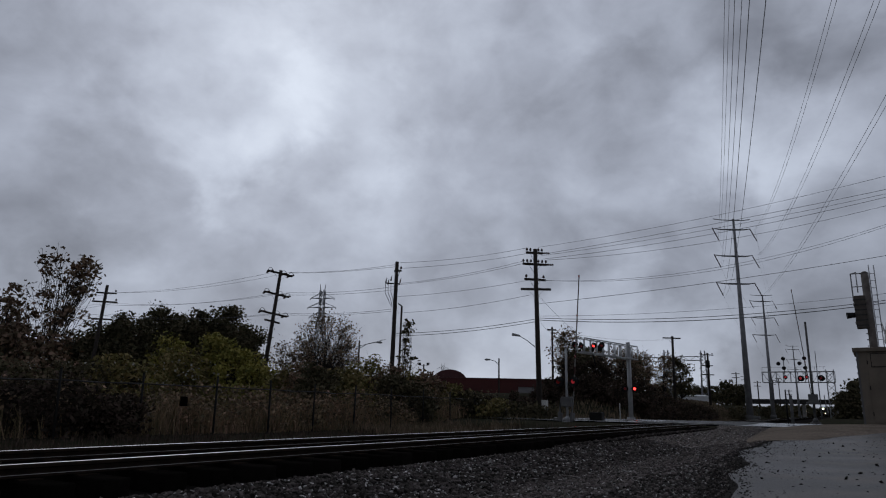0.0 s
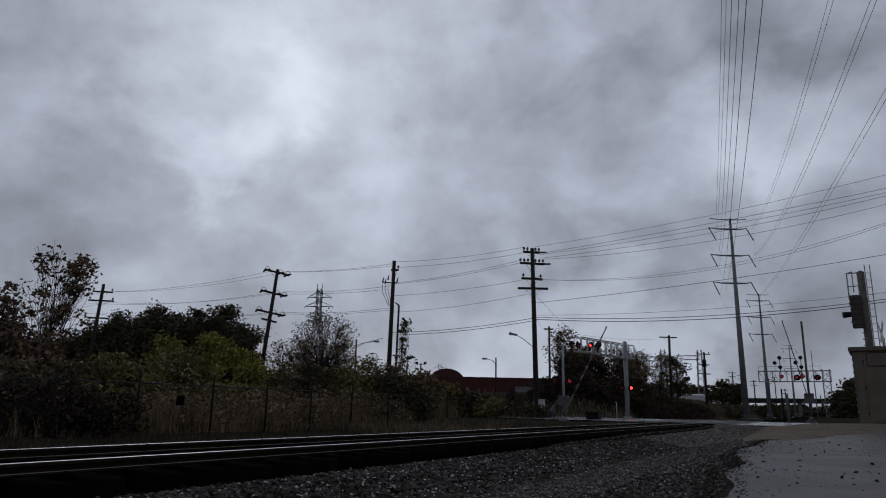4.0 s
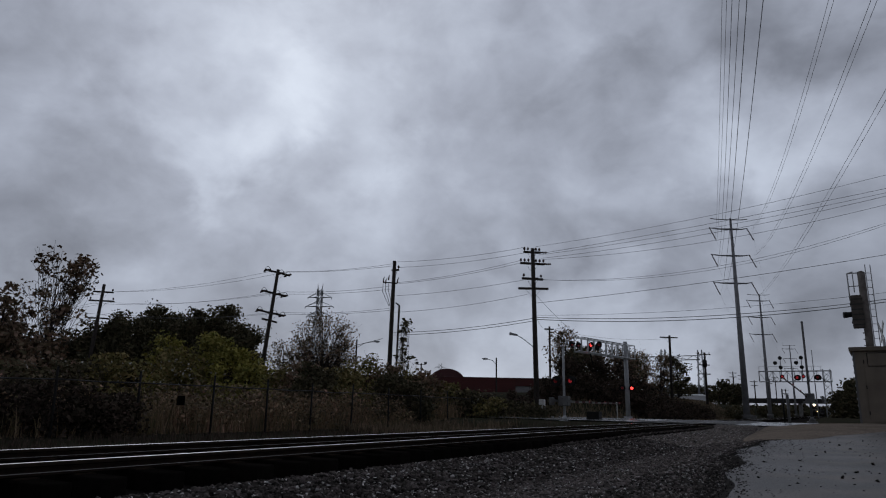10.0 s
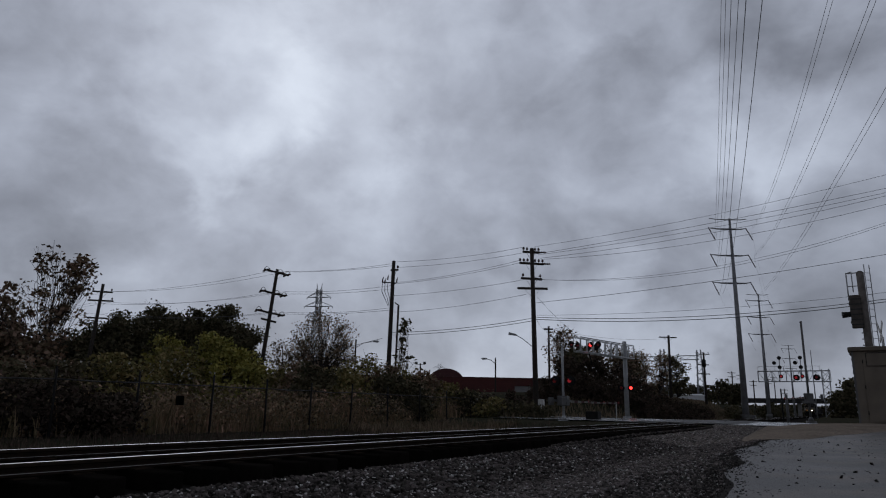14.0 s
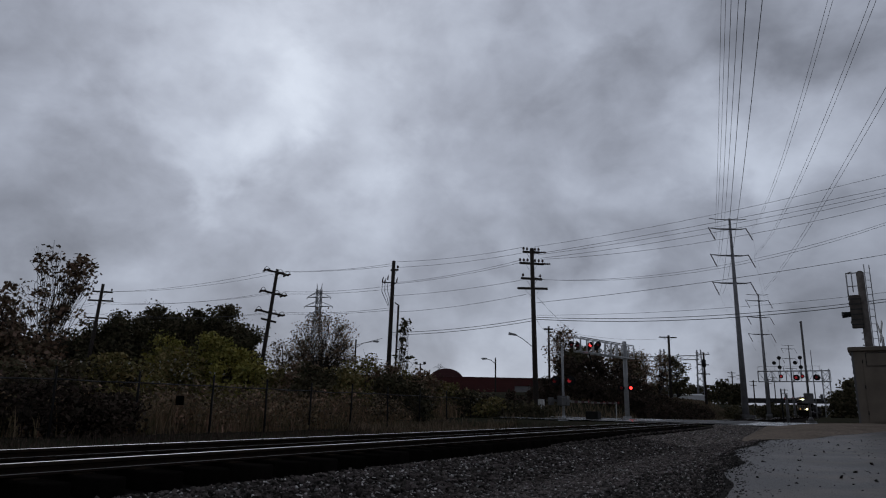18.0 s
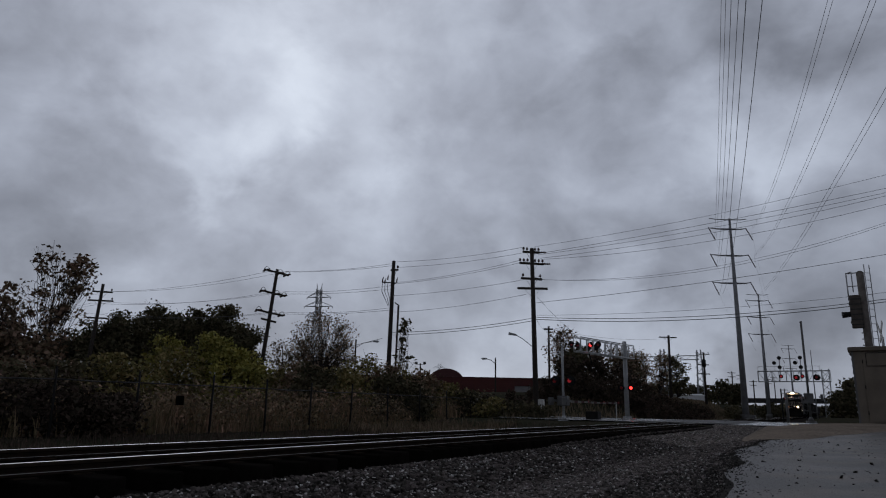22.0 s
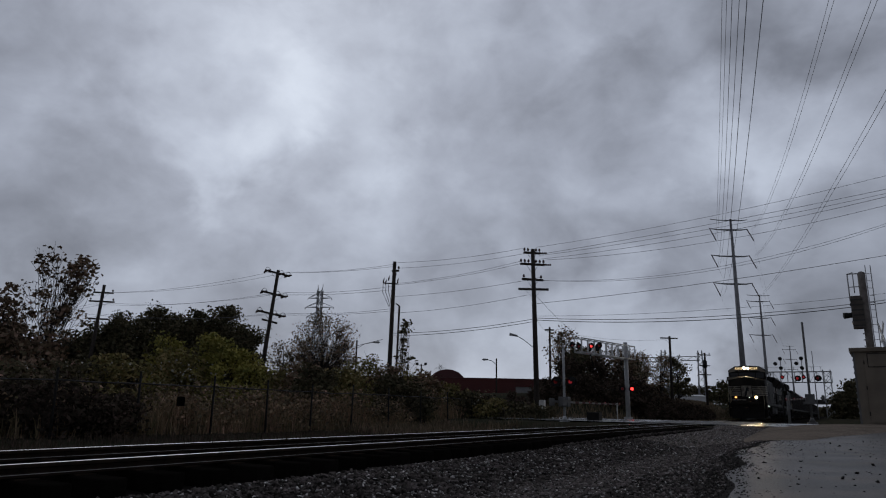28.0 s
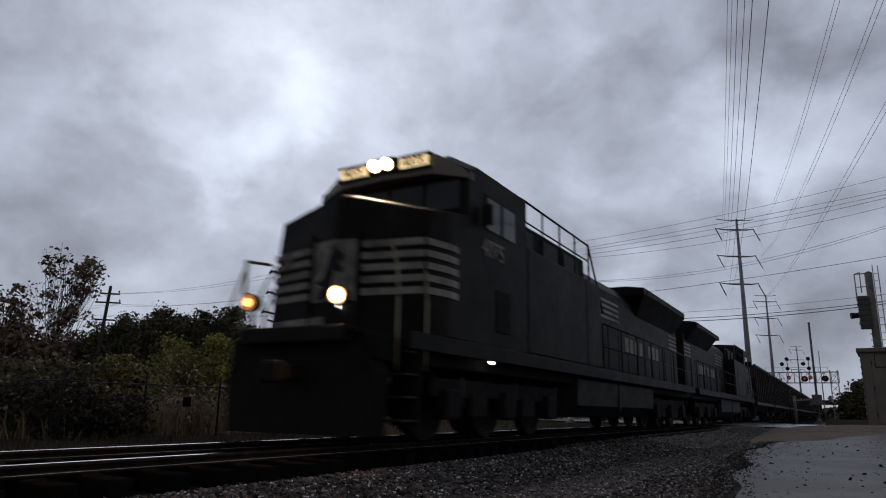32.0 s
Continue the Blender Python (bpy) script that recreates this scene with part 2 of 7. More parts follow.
mat("white_paint", (0.66, 0.65, 0.62), 0.55, second=(0.5, 0.49, 0.46), scale=3, dirt=(0.2, 0.18, 0.15), dirt_amount=0.4)
mat("arm_white", (0.24, 0.225, 0.20), 0.7, second=(0.15, 0.14, 0.125), scale=5, dirt=(0.07, 0.06, 0.05), dirt_scale=2, spec=0.2)
mat("arm_red", (0.070, 0.016, 0.014), 0.7, second=(0.045, 0.012, 0.011), scale=5, dirt=(0.03, 0.018, 0.016), dirt_scale=2, spec=0.2)
mat("red_paint", (0.45, 0.03, 0.025), 0.5, second=(0.33, 0.025, 0.02), scale=3)
mat("lit_red", (0.5, 0.02, 0.02), 0.4, emit=(1.0, 0.035, 0.03), strength=4.5)
mat("dim_red", (0.22, 0.012, 0.012), 0.3, emit=(1.0, 0.04, 0.04), strength=0.02)
mat("lamp_head", (0.9, 0.85, 0.75), 0.3, emit=(1.0, 0.80, 0.52), strength=550)
mat("lamp_ditch", (0.9, 0.8, 0.6), 0.3, emit=(1.0, 0.62, 0.28), strength=330)
# reflector ring with its own glow, added for the orange halo round a lamp
mat("lamp_ring", (0.9, 0.5, 0.2), 0.4, emit=(1.0, 0.40, 0.10), strength=1.7)
mat("lamp_small", (0.9, 0.9, 0.9), 0.3, emit=(1.0, 0.95, 0.88), strength=5)
mat("dim_amber", (0.5, 0.25, 0.08), 0.4, emit=(1.0, 0.35, 0.08), strength=0.35)
mat("lamp_amber", (0.8, 0.5, 0.2), 0.3, emit=(1.0, 0.50, 0.14), strength=2.6)
mat("board_glow", (0.8, 0.7, 0.5), 0.4, emit=(1.0, 0.72, 0.36), strength=0.62)
mat("loco_black", (0.0105, 0.0093, 0.0083), 0.55, second=(0.016, 0.0138, 0.0118), scale=1.2, bump=0.05, bump_scale=3, dirt=(0.032, 0.0265, 0.021), dirt_scale=0.7, dirt_amount=0.8, spec=0.05)
mat("loco_underframe", (0.014, 0.0125, 0.0112), 0.9, second=(0.010, 0.009, 0.0083), scale=3, bump=0.2, dirt=(0.019, 0.016, 0.014), spec=0.15)
mat("tank_grey", (0.024, 0.022, 0.0195), 0.7, second=(0.020, 0.018, 0.0165), scale=1.5, dirt=(0.042, 0.036, 0.030), spec=0.15)
mat("stripe_white", (0.34, 0.305, 0.25), 0.65, second=(0.22, 0.195, 0.16), scale=4, dirt=(0.06, 0.05, 0.04), dirt_scale=1.7, dirt_amount=0.85, spec=0.25)
mat("cab_glass", (0.008, 0.008, 0.009), 0.06, spec=0.3, scale=1)
mat("bridge_steel", (0.050, 0.048, 0.046), 0.8, second=(0.034, 0.032, 0.031), scale=0.4, dirt=(0.07, 0.06, 0.052), spec=0.1)
mat("hand_rail_paint", (0.30, 0.25, 0.15), 0.5, scale=4)
mat("hopper_paint", (0.030, 0.024, 0.021), 0.7, second=(0.018, 0.016, 0.015), scale=1.6, dirt=(0.05, 0.035, 0.028), dirt_scale=0.6)
mat("wheel_steel", (0.026, 0.022, 0.019), 0.75, 0.0, second=(0.016, 0.013, 0.012), scale=5, spec=0.1)
mat("wheel_tread", (0.5, 0.5, 0.5), 0.25, 1.0, scale=5)
mat("brick_red", (0.121, 0.0286, 0.0264), 0.85, second=(0.088, 0.022, 0.0198), scale=5, bump=0.3, bump_scale=10, dirt=(0.055, 0.022, 0.0198), dirt_scale=0.25)
mat("roof_dark", (0.030, 0.028, 0.028), 0.85, second=(0.02, 0.02, 0.02), scale=3, bump=0.3, bump_scale=8)
mat("roof_red", (0.095, 0.020, 0.020), 0.6, second=(0.07, 0.016, 0.016), scale=1.5)
mat("door_grey", (0.30, 0.29, 0.29), 0.6, second=(0.25, 0.24, 0.24), scale=1)
mat("siding", (0.06, 0.054, 0.05), 0.8, scale=2)
mat("bark", (0.050, 0.038, 0.030), 0.92, second=(0.026, 0.021, 0.018), scale=9, bump=0.7, bump_scale=20)
mat("leaf_dark", (0.1322, 0.1133, 0.06136), 0.9, second=(0.07788, 0.07198, 0.04366), scale=0.8, island=0.5, spec=0.15)
mat("bramble_dark", (0.1038, 0.07788, 0.05711), 0.9, second=(0.0649, 0.05062, 0.03894), scale=0.8, island=0.5, spec=0.05)
mat("leaf_mid", (0.2891, 0.2419, 0.09676), 0.9, second=(0.1652, 0.144, 0.059), scale=0.8, island=0.45, spec=0.15)
mat("leaf_yellow", (0.4036, 0.3682, 0.09346), 0.9, second=(0.2266, 0.2124, 0.06514), scale=0.5, island=0.4, spec=0.2)
mat("leaf_brown", (0.3189, 0.2239, 0.1465), 0.8, second=(0.1628, 0.1221, 0.08142), scale=0.6, island=0.5, spec=0.15)
mat("weed", (0.4175, 0.2951, 0.1871), 0.9, second=(0.2447, 0.2015, 0.108), scale=0.7, island=0.5, spec=0.15, dirt=(0.4175, 0.2663, 0.1799), dirt_scale=0.25)
mat("white_wall", (0.775, 0.775, 0.775), 0.6, second=(0.65, 0.65, 0.65), scale=1)
mat("flower_white", (0.5, 0.48, 0.42), 0.7, scale=1)
M = MATS


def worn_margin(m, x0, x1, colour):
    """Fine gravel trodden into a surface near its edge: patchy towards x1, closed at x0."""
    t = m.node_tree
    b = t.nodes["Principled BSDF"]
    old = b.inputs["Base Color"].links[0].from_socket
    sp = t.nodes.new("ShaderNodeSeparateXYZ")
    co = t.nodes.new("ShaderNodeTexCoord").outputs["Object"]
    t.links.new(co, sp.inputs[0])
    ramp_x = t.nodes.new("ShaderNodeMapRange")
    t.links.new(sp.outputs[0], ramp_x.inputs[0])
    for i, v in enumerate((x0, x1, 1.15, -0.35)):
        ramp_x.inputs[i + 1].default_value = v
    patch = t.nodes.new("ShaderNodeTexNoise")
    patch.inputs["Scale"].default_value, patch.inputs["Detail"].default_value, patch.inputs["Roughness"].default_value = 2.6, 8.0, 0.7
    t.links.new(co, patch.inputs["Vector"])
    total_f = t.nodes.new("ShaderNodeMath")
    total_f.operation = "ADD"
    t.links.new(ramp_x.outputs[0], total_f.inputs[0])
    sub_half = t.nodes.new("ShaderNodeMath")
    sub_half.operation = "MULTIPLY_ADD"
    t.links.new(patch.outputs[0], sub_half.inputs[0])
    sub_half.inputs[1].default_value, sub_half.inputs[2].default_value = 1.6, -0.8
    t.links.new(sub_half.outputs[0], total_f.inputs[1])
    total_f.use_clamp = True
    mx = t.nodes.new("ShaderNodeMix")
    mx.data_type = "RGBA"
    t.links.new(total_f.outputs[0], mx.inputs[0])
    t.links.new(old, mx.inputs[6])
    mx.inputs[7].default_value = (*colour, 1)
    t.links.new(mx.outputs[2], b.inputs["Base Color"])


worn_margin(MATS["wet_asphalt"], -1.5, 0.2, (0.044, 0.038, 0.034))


# ---- building blocks ----
def mesh_of(name, verts, faces, material, smooth=False):
    me = bpy.data.meshes.new(name)
    me.from_pydata(verts, [], faces)
    me.materials.append(material)
    if smooth:
        me.polygons.foreach_set("use_smooth", [True] * len(me.polygons))
    me.update()
    return me


def part(name, bm, material, parent, label="", smooth=False):
    """Link a bmesh as one mesh object under a thing or part (or at top level where parent is None)."""
    me = bpy.data.meshes.new(name)
    bm.to_mesh(me)
    bm.free()
    for m in material if isinstance(material, (list, tuple)) else [material]:
        me.materials.append(m)
    if smooth:
        me.polygons.foreach_set("use_smooth", [True] * len(me.polygons))
    ob = new(name, me)
    ob.parent = parent
    if label:
        tagged(ob, label)
    return ob


def share(name, me, parent, m=None):
    """Another object on a mesh that exists."""
    ob = new(name, me)
    ob.parent = parent
    if m is not None:
        ob.matrix_basis = m
    return ob


def thing(name, label, category, m=None, group="", kind=""):
    ob = new(name)
    ob.empty_display_size = 0.2
    if m is not None:
        ob.matrix_basis = m
    return tagged(ob, label, category, group, kind)


def block(bm, x0, x1, y0, y1, z0, z1, bevel=0.0, mi=0):
    r = bmesh.ops.create_cube(bm, size=1.0)["verts"]
    for v in r:
        v.co = Vector(((x0 + x1) / 2 + v.co.x * (x1 - x0), (y0 + y1) / 2 + v.co.y * (y1 - y0), (z0 + z1) / 2 + v.co.z * (z1 - z0)))
    fs = {f for v in r for f in v.link_faces}
    if bevel:
        es = {e for f in fs for e in f.edges}
        res = bmesh.ops.bevel(bm, geom=list(es), offset=bevel, segments=2, affect="EDGES", profile=0.5)
        fs = set(res["faces"]) | {f for f in fs if f.is_valid}
    for f in fs:
        f.material_index = mi
    return bm


def bar(bm, a, b, r0, r1=None, n=8, mi=0):
    """A tapered round bar from a to b."""
    r1 = r0 if r1 is None else r1
    a, b = Vector(a), Vector(b)
    w = b - a
    q = w.to_track_quat("Z", "Y").to_matrix()
    rings = []
    for c, r in ((a, r0), (b, r1)):
        rings.append([bm.verts.new(c + q @ Vector((r * math.cos(2 * math.pi * i / n), r * math.sin(2 * math.pi * i / n), 0))) for i in range(n)])
    for i in range(n):
        j = (i + 1) % n
        f = bm.faces.new((rings[0][i], rings[0][j], rings[1][j], rings[1][i]))
        f.material_index, f.smooth = mi, n > 5
    for ring, flip in ((rings[0], True), (rings[1], False)):
        if (r0 if flip else r1) > 1e-4:
            f = bm.faces.new(list(reversed(ring)) if flip else ring)
            f.material_index = mi
    return bm


def beam(bm, a, b, w, h, mi=0):
    """A rectangular beam from a to b, w wide and h high."""
    a, b = Vector(a), Vector(b)
    d = (b - a).normalized()
    up = Vector((0, 0, 1)) if abs(d.z) < 0.95 else Vector((0, 1, 0))
    s = d.cross(up).normalized() * w / 2
    u = s.cross(d).normalized() * h / 2
    vs = [bm.verts.new(c + i * s + j * u) for c in (a, b) for i, j in ((-1, -1), (1, -1), (1, 1), (-1, 1))]
    for idx in ((3, 2, 1, 0), (4, 5, 6, 7), (0, 1, 5, 4), (1, 2, 6, 5), (2, 3, 7, 6), (3, 0, 4, 7)):
        bm.faces.new([vs[i] for i in idx]).material_index = mi
    return bm


def prism(bm, profile, axis, lo, hi, mi=0):
    """A closed outline drawn out along one axis: profile in the two other axes, in x, y, z order."""
    def at(p, v):
        c = list(p)
        c.insert(axis, v)
        return Vector(c)
    a = [bm.verts.new(at(p, lo)) for p in profile]
    b = [bm.verts.new(at(p, hi)) for p in profile]
    fs = [bm.faces.new(a), bm.faces.new(b)]
    n = len(profile)
    for i in range(n):
        fs.append(bm.faces.new((a[i], a[(i + 1) % n], b[(i + 1) % n], b[i])))
    for f in fs:
        f.material_index = mi
    bmesh.ops.recalc_face_normals(bm, faces=fs)
    return bm


def BM():
    return bmesh.new()


def solid(name, parent, material, label, shapes, smooth=False):
    """One mesh part from a list of (function, *arguments)."""
    bm = BM()
    for fn, *args in shapes:
        fn(bm, *args)
    return part(name, bm, material, parent, label, smooth)


def tube_line(pts, r, n=4):
    """Vertices and faces of a thin tube along points."""
    vs, fs = [], []
    pts = [Vector(p) for p in pts]
    for i, p in enumerate(pts):
        d = (pts[min(i + 1, len(pts) - 1)] - pts[max(i - 1, 0)]).normalized()
        up = Vector((0, 0, 1)) if abs(d.z) < 0.95 else Vector((1, 0, 0))
        s = d.cross(up).normalized()
        u = s.cross(d)
        for k in range(n):
            a = 2 * math.pi * k / n
            vs.append(p + r * (math.cos(a) * s + math.sin(a) * u))
    for i in range(len(pts) - 1):
        for k in range(n):
            fs.append((i * n + k, i * n + (k + 1) % n, (i + 1) * n + (k + 1) % n, (i + 1) * n + k))
    return vs, fs


def sagging(a, b, sag, n=24):
    a, b = Vector(a), Vector(b)
    return [a.lerp(b, i / n) - Vector((0, 0, 4 * sag * (i / n) * (1 - i / n))) for i in range(n + 1)]

# ---- ground, track and road ----
TRACK_X = -6.20
GAUGE = 0.75


def smooth(a, b, v):
    t = min(1.0, max(0.0, (v - a) / (b - a)))
    return t * t * (3 - 2 * t)


def road_near(x):
    return 33.6 - 0.22 * (x + 5)


def ground_z(x, y):
    """Height of the ground sheet, below ballast, paving and road."""
    lot = -0.42 + 0.30 * smooth(-3.4, -1.0, x) + 0.24 * smooth(14, 27, y) * smooth(-2.5, 0.5, x)
    ditch = -0.80 + 0.25 * smooth(-14, -22, x)
    z = lot if x > -3.4 else (ditch if x < -9.6 else -0.5)
    if -3.9 < x <= -3.4:
        z = -0.5 + (lot + 0.5) * smooth(-3.9, -3.4, x)
    if -10.6 < x < -9.6:
        z = -0.5 + (ditch + 0.5) * smooth(-9.6, -10.6, x)
    bank = smooth(58, 72, y) * (1 - smooth(300, 380, y)) * smooth(-15.5, -22, x) * 2.9
    z += bank
    back = smooth(-30, -60, x) * 1.0 * (1 - smooth(58, 72, y))
    z += back
    d = y - road_near(x)
    onroad = smooth(-6.0, -0.5, d) * (1 - smooth(15.5, 22, d))
    z = z * (1 - onroad) + (-0.10) * onroad
    return z + 0.03 * noise.noise(Vector((x * 0.5, y * 0.5, 0)))


def axis_steps(lo, hi, fine_lo, fine_hi, fine, grow=1.12):
    out, v, s = [], fine_lo, fine
    while v < fine_hi:
        out.append(v)
        v += fine
    while v < hi:
        out.append(v)
        s *= grow
        v += s
    out.append(hi)
    v, s = fine_lo, fine
    while v > lo:
        s *= grow
        v -= s
        out.insert(0, max(v, lo))
    return out


gx = axis_steps(-2400, 2400, -26, 8, 0.5)
gy = axis_steps(-400, 2600, -4, 60, 0.6)
verts = [(x, y, ground_z(x, y)) for y in gy for x in gx]
nx = len(gx)
faces = [(j * nx + i, j * nx + i + 1, (j + 1) * nx + i + 1, (j + 1) * nx + i) for j in range(len(gy) - 1) for i in range(nx - 1)]
ground = tagged(new("ground", mesh_of("ground", verts, faces, M["ground_dirt"], True)),
                "dark damp earth with thin grass beside the railway", "ground", kind="structure")


def sheet(name, xs, ys, zf, material, label, category):
    vs = [(x, y, zf(x, y)) for y in ys for x in xs]
    n = len(xs)
    fs = [(j * n + i, j * n + i + 1, (j + 1) * n + i + 1, (j + 1) * n + i) for j in range(len(ys) - 1) for i in range(n - 1)]
    return tagged(new(name, mesh_of(name, vs, fs, material, True)), label, category, kind="structure")


# ballast bed with sloping shoulders
BED = [(-9.9, -0.62), (-8.7, -0.25), (-8.2, -0.22), (-4.95, -0.28), (-4.62, -0.25), (-4.45, -0.215), (-4.2, -0.24), (-3.0, -0.44), (-2.7, -0.48)]


def bed_z(x):
    for (x0, z0), (x1, z1) in zip(BED, BED[1:]):
        if x0 <= x <= x1:
            return z0 + (z1 - z0) * (x - x0) / (x1 - x0)
    return -0.6


bed_x = [x for x, z in BED]
# near-black bed colour includes the shade of the hollow beside the rail
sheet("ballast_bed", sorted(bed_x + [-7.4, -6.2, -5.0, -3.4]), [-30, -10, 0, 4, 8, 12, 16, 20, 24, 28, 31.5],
      lambda x, y: bed_z(x) + 0.01 * math.sin(y * 1.7 + x), M["ballast_bed"], "wet crushed stone bed under the railway track, coloured dark for shade", "ballast")
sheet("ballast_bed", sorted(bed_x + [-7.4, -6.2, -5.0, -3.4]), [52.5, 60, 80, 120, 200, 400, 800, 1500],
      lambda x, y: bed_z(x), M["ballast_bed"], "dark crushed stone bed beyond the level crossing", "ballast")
# gravel fines between the ballast toe and the wet lot
sheet("gravel_strip", [-3.1, -2.6, -2.0, -1.4, -0.9, -0.3], [-6, 0, 4, 8, 12, 16, 20, 24, 28, 31],
      lambda x, y: ground_z(x, y) + 0.022 + 0.006 * math.sin(5 * x + 2 * y), M["gravel_fines"], "dark fine gravel verge beside the track", "gravel")


def lot_edge(y):
    return -1.42 + 0.85 * smooth(13, 2, y) + 0.06 * math.sin(y * 0.9) + 0.04 * math.sin(y * 2.3 + 1)


ys = [-6 + 0.75 * i for i in range(50)]
vs, fs = [], []
for y in ys:
    e = lot_edge(y)
    for k in range(9):
        x = e + (6.5 - e) * (k / 8) ** 1.6
        vs.append((x, y, ground_z(x, y) + 0.045 + (0.012 * noise.noise(Vector((x, y * 0.6, 5))) if k else -0.03)))
for j in range(len(ys) - 1):
    for k in range(8):
        fs.append((j * 9 + k, j * 9 + k + 1, (j + 1) * 9 + k + 1, (j + 1) * 9 + k))
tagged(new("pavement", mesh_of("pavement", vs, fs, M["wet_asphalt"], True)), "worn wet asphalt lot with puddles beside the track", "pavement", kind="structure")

# brown gravel between the lot and the road
vs, fs = [], []
for j in range(16):
    for k in range(17):
        x = -1.75 + 9.4 * k / 16
        start = 16.3 + 2.0 * min(3.4, max(0.0, x + 1.2)) + 0.6 * math.sin(x * 2.1) + 0.35 * math.sin(x * 5.3 + 1)
        y = start + (31.4 - start) * (j / 15) ** 1.3
        edge = min(j / 2, 1.0)
        vs.append((x - 0.6 * j / 15 * (1 - k / 16), y, ground_z(x, y) + 0.042 + 0.056 * edge + 0.02 * edge * noise.noise(Vector((x * 2, y * 2, 1)))))
for j in range(15):
    for k in range(16):
        fs.append((j * 17 + k, j * 17 + k + 1, (j + 1) * 17 + k + 1, (j + 1) * 17 + k))
tagged(new("gravel_patch", mesh_of("gravel_patch", vs, fs, M["brown_gravel"], True)), "patch of brown gravel beside the signal cabinet", "gravel", kind="structure")

# the road over the crossing
rx = [-90, -60, -40, -26, -16, -11, -8.3, -4.1, -2, 2, 6, 12, 20, 40]
vs, fs = [], []
for x in rx:
    n0 = road_near(x)
    for k in range(7):
        y = n0 + 14.5 * k / 6
        crown = 0.05 * (1 - ((k - 3) / 3) ** 2)
        vs.append((x, y, -0.03 + crown * (0 if -8.5 < x < -4 else 1) - (0.3 * smooth(-30, -60, x))))
for i in range(len(rx) - 1):
    for k in range(6):
        fs.append((i * 7 + k, (i + 1) * 7 + k, (i + 1) * 7 + k + 1, i * 7 + k + 1))
tagged(new("road", mesh_of("road", vs, fs, M["road_asphalt"], True)), "pale damp asphalt road crossing the railway on the level", "road", kind="structure")

# rails: head, web and foot as one drawn-out outline
def rail_outline(cx):
    half = [(0.0, 0.0), (0.010, -0.0010), (0.020, -0.0038), (0.028, -0.0085), (0.033, -0.014), (0.0355, -0.021), (0.037, -0.032), (0.010, -0.041), (0.009, -0.066), (0.030, -0.071), (0.060, -0.0763), (0.075, -0.079), (0.075, -0.097)]
    return [(cx + x, z) for x, z in half] + [(cx - x, z) for x, z in reversed(half[1:])]


track = thing("railway_track", "single railway track with polished steel rails on wooden sleepers", "railway track", kind="structure")
for side in (-GAUGE, GAUGE):
    cx = TRACK_X + side
    bm = BM()
    prism(bm, rail_outline(cx), 1, -30, 1500)
    bm.faces.ensure_lookup_table()
    for f in bm.faces:
        c = f.calc_center_median()
        if c.z > -0.0030:
            f.material_index, f.smooth = 1, False
        elif -0.080 < c.z < -0.072 and abs(c.x - cx) > 0.06:
            f.material_index = 2
    part("rail", bm, [M["rail_rust"], M["rail_head"], M["rail_foot_lit"]], track, "steel rail with a polished running surface")

# crossing panels between and beside the rails
panels = thing("crossing_surface", "black rubber crossing panels between and beside the rails", "crossing surface", kind="structure")
for x0, x1 in ((-8.5, -7.06), (-6.84, -5.56), (-5.34, -3.9)):
    for k in range(6):
        y0 = 34.0 + 2.4 * k
        solid("panel", panels, M["crossing_rubber"], "", [(block, x0, x1, y0 + 0.01, y0 + 2.38, -0.14, -0.006, 0.01)])

# ---- poles, towers and wires ----
def crossarm(bm, c, half, direction, size=0.14):
    d = Vector(direction).normalized() * half
    beam(bm, Vector(c) - d, Vector(c) + d, size, size * 1.15)


def pins(parent, c, direction, offsets, h=0.32):
    d = Vector(direction).normalized()
    for o in offsets:
        p = Vector(c) + d * o
        bm = BM()
        bar(bm, p, p + Vector((0, 0, h * 0.4)), 0.02, 0.02, 6)
        bar(bm, p + Vector((0, 0, h * 0.35)), p + Vector((0, 0, h * 0.75)), 0.085, 0.10, 8)
        bar(bm, p + Vector((0, 0, h * 0.75)), p + Vector((0, 0, h)), 0.075, 0.04, 8)
        part("insulator", bm, M["insulator"], parent)


def braces(bm, top, pole, half, direction, drop=0.75):
    d = Vector(direction).normalized() * half * 0.55
    for s in (-1, 1):
        beam(bm, Vector(top) + s * d, Vector(pole) - Vector((0, 0, drop)), 0.035, 0.012)


def strain(parent, c, direction, offsets, along, sides=(-1, 1)):
    """Horizontal insulator strings on both sides of a crossarm, with a jumper lead arching over it."""
    d, a = Vector(direction).normalized(), Vector(along).normalized()
    for o in offsets:
        p = Vector(c) + d * o
        ends = []
        for s in sides:
            q = p + a * s * 0.16
            e = p + a * s * 0.72 - Vector((0, 0, 0.05))
            bm = BM()
            for k in range(4):
                bar(bm, q.lerp(e, k / 4), q.lerp(e, (k + 0.7) / 4), 0.09, 0.06, 8)
            bar(bm, p, e, 0.022, 0.022, 6)
            part("insulator", bm, M["insulator"], parent)
            ends.append(e)
        if len(ends) == 2:
            bm = BM()
            arc = [ends[0].lerp(ends[1], k / 8) + Vector((0, 0, 0.38 * math.sin(math.pi * k / 8))) for k in range(9)]
            for u, v in zip(arc, arc[1:]):
                bar(bm, u, v, 0.02, 0.02, 5)
            part("jumper", bm, M["fence_steel"], parent)


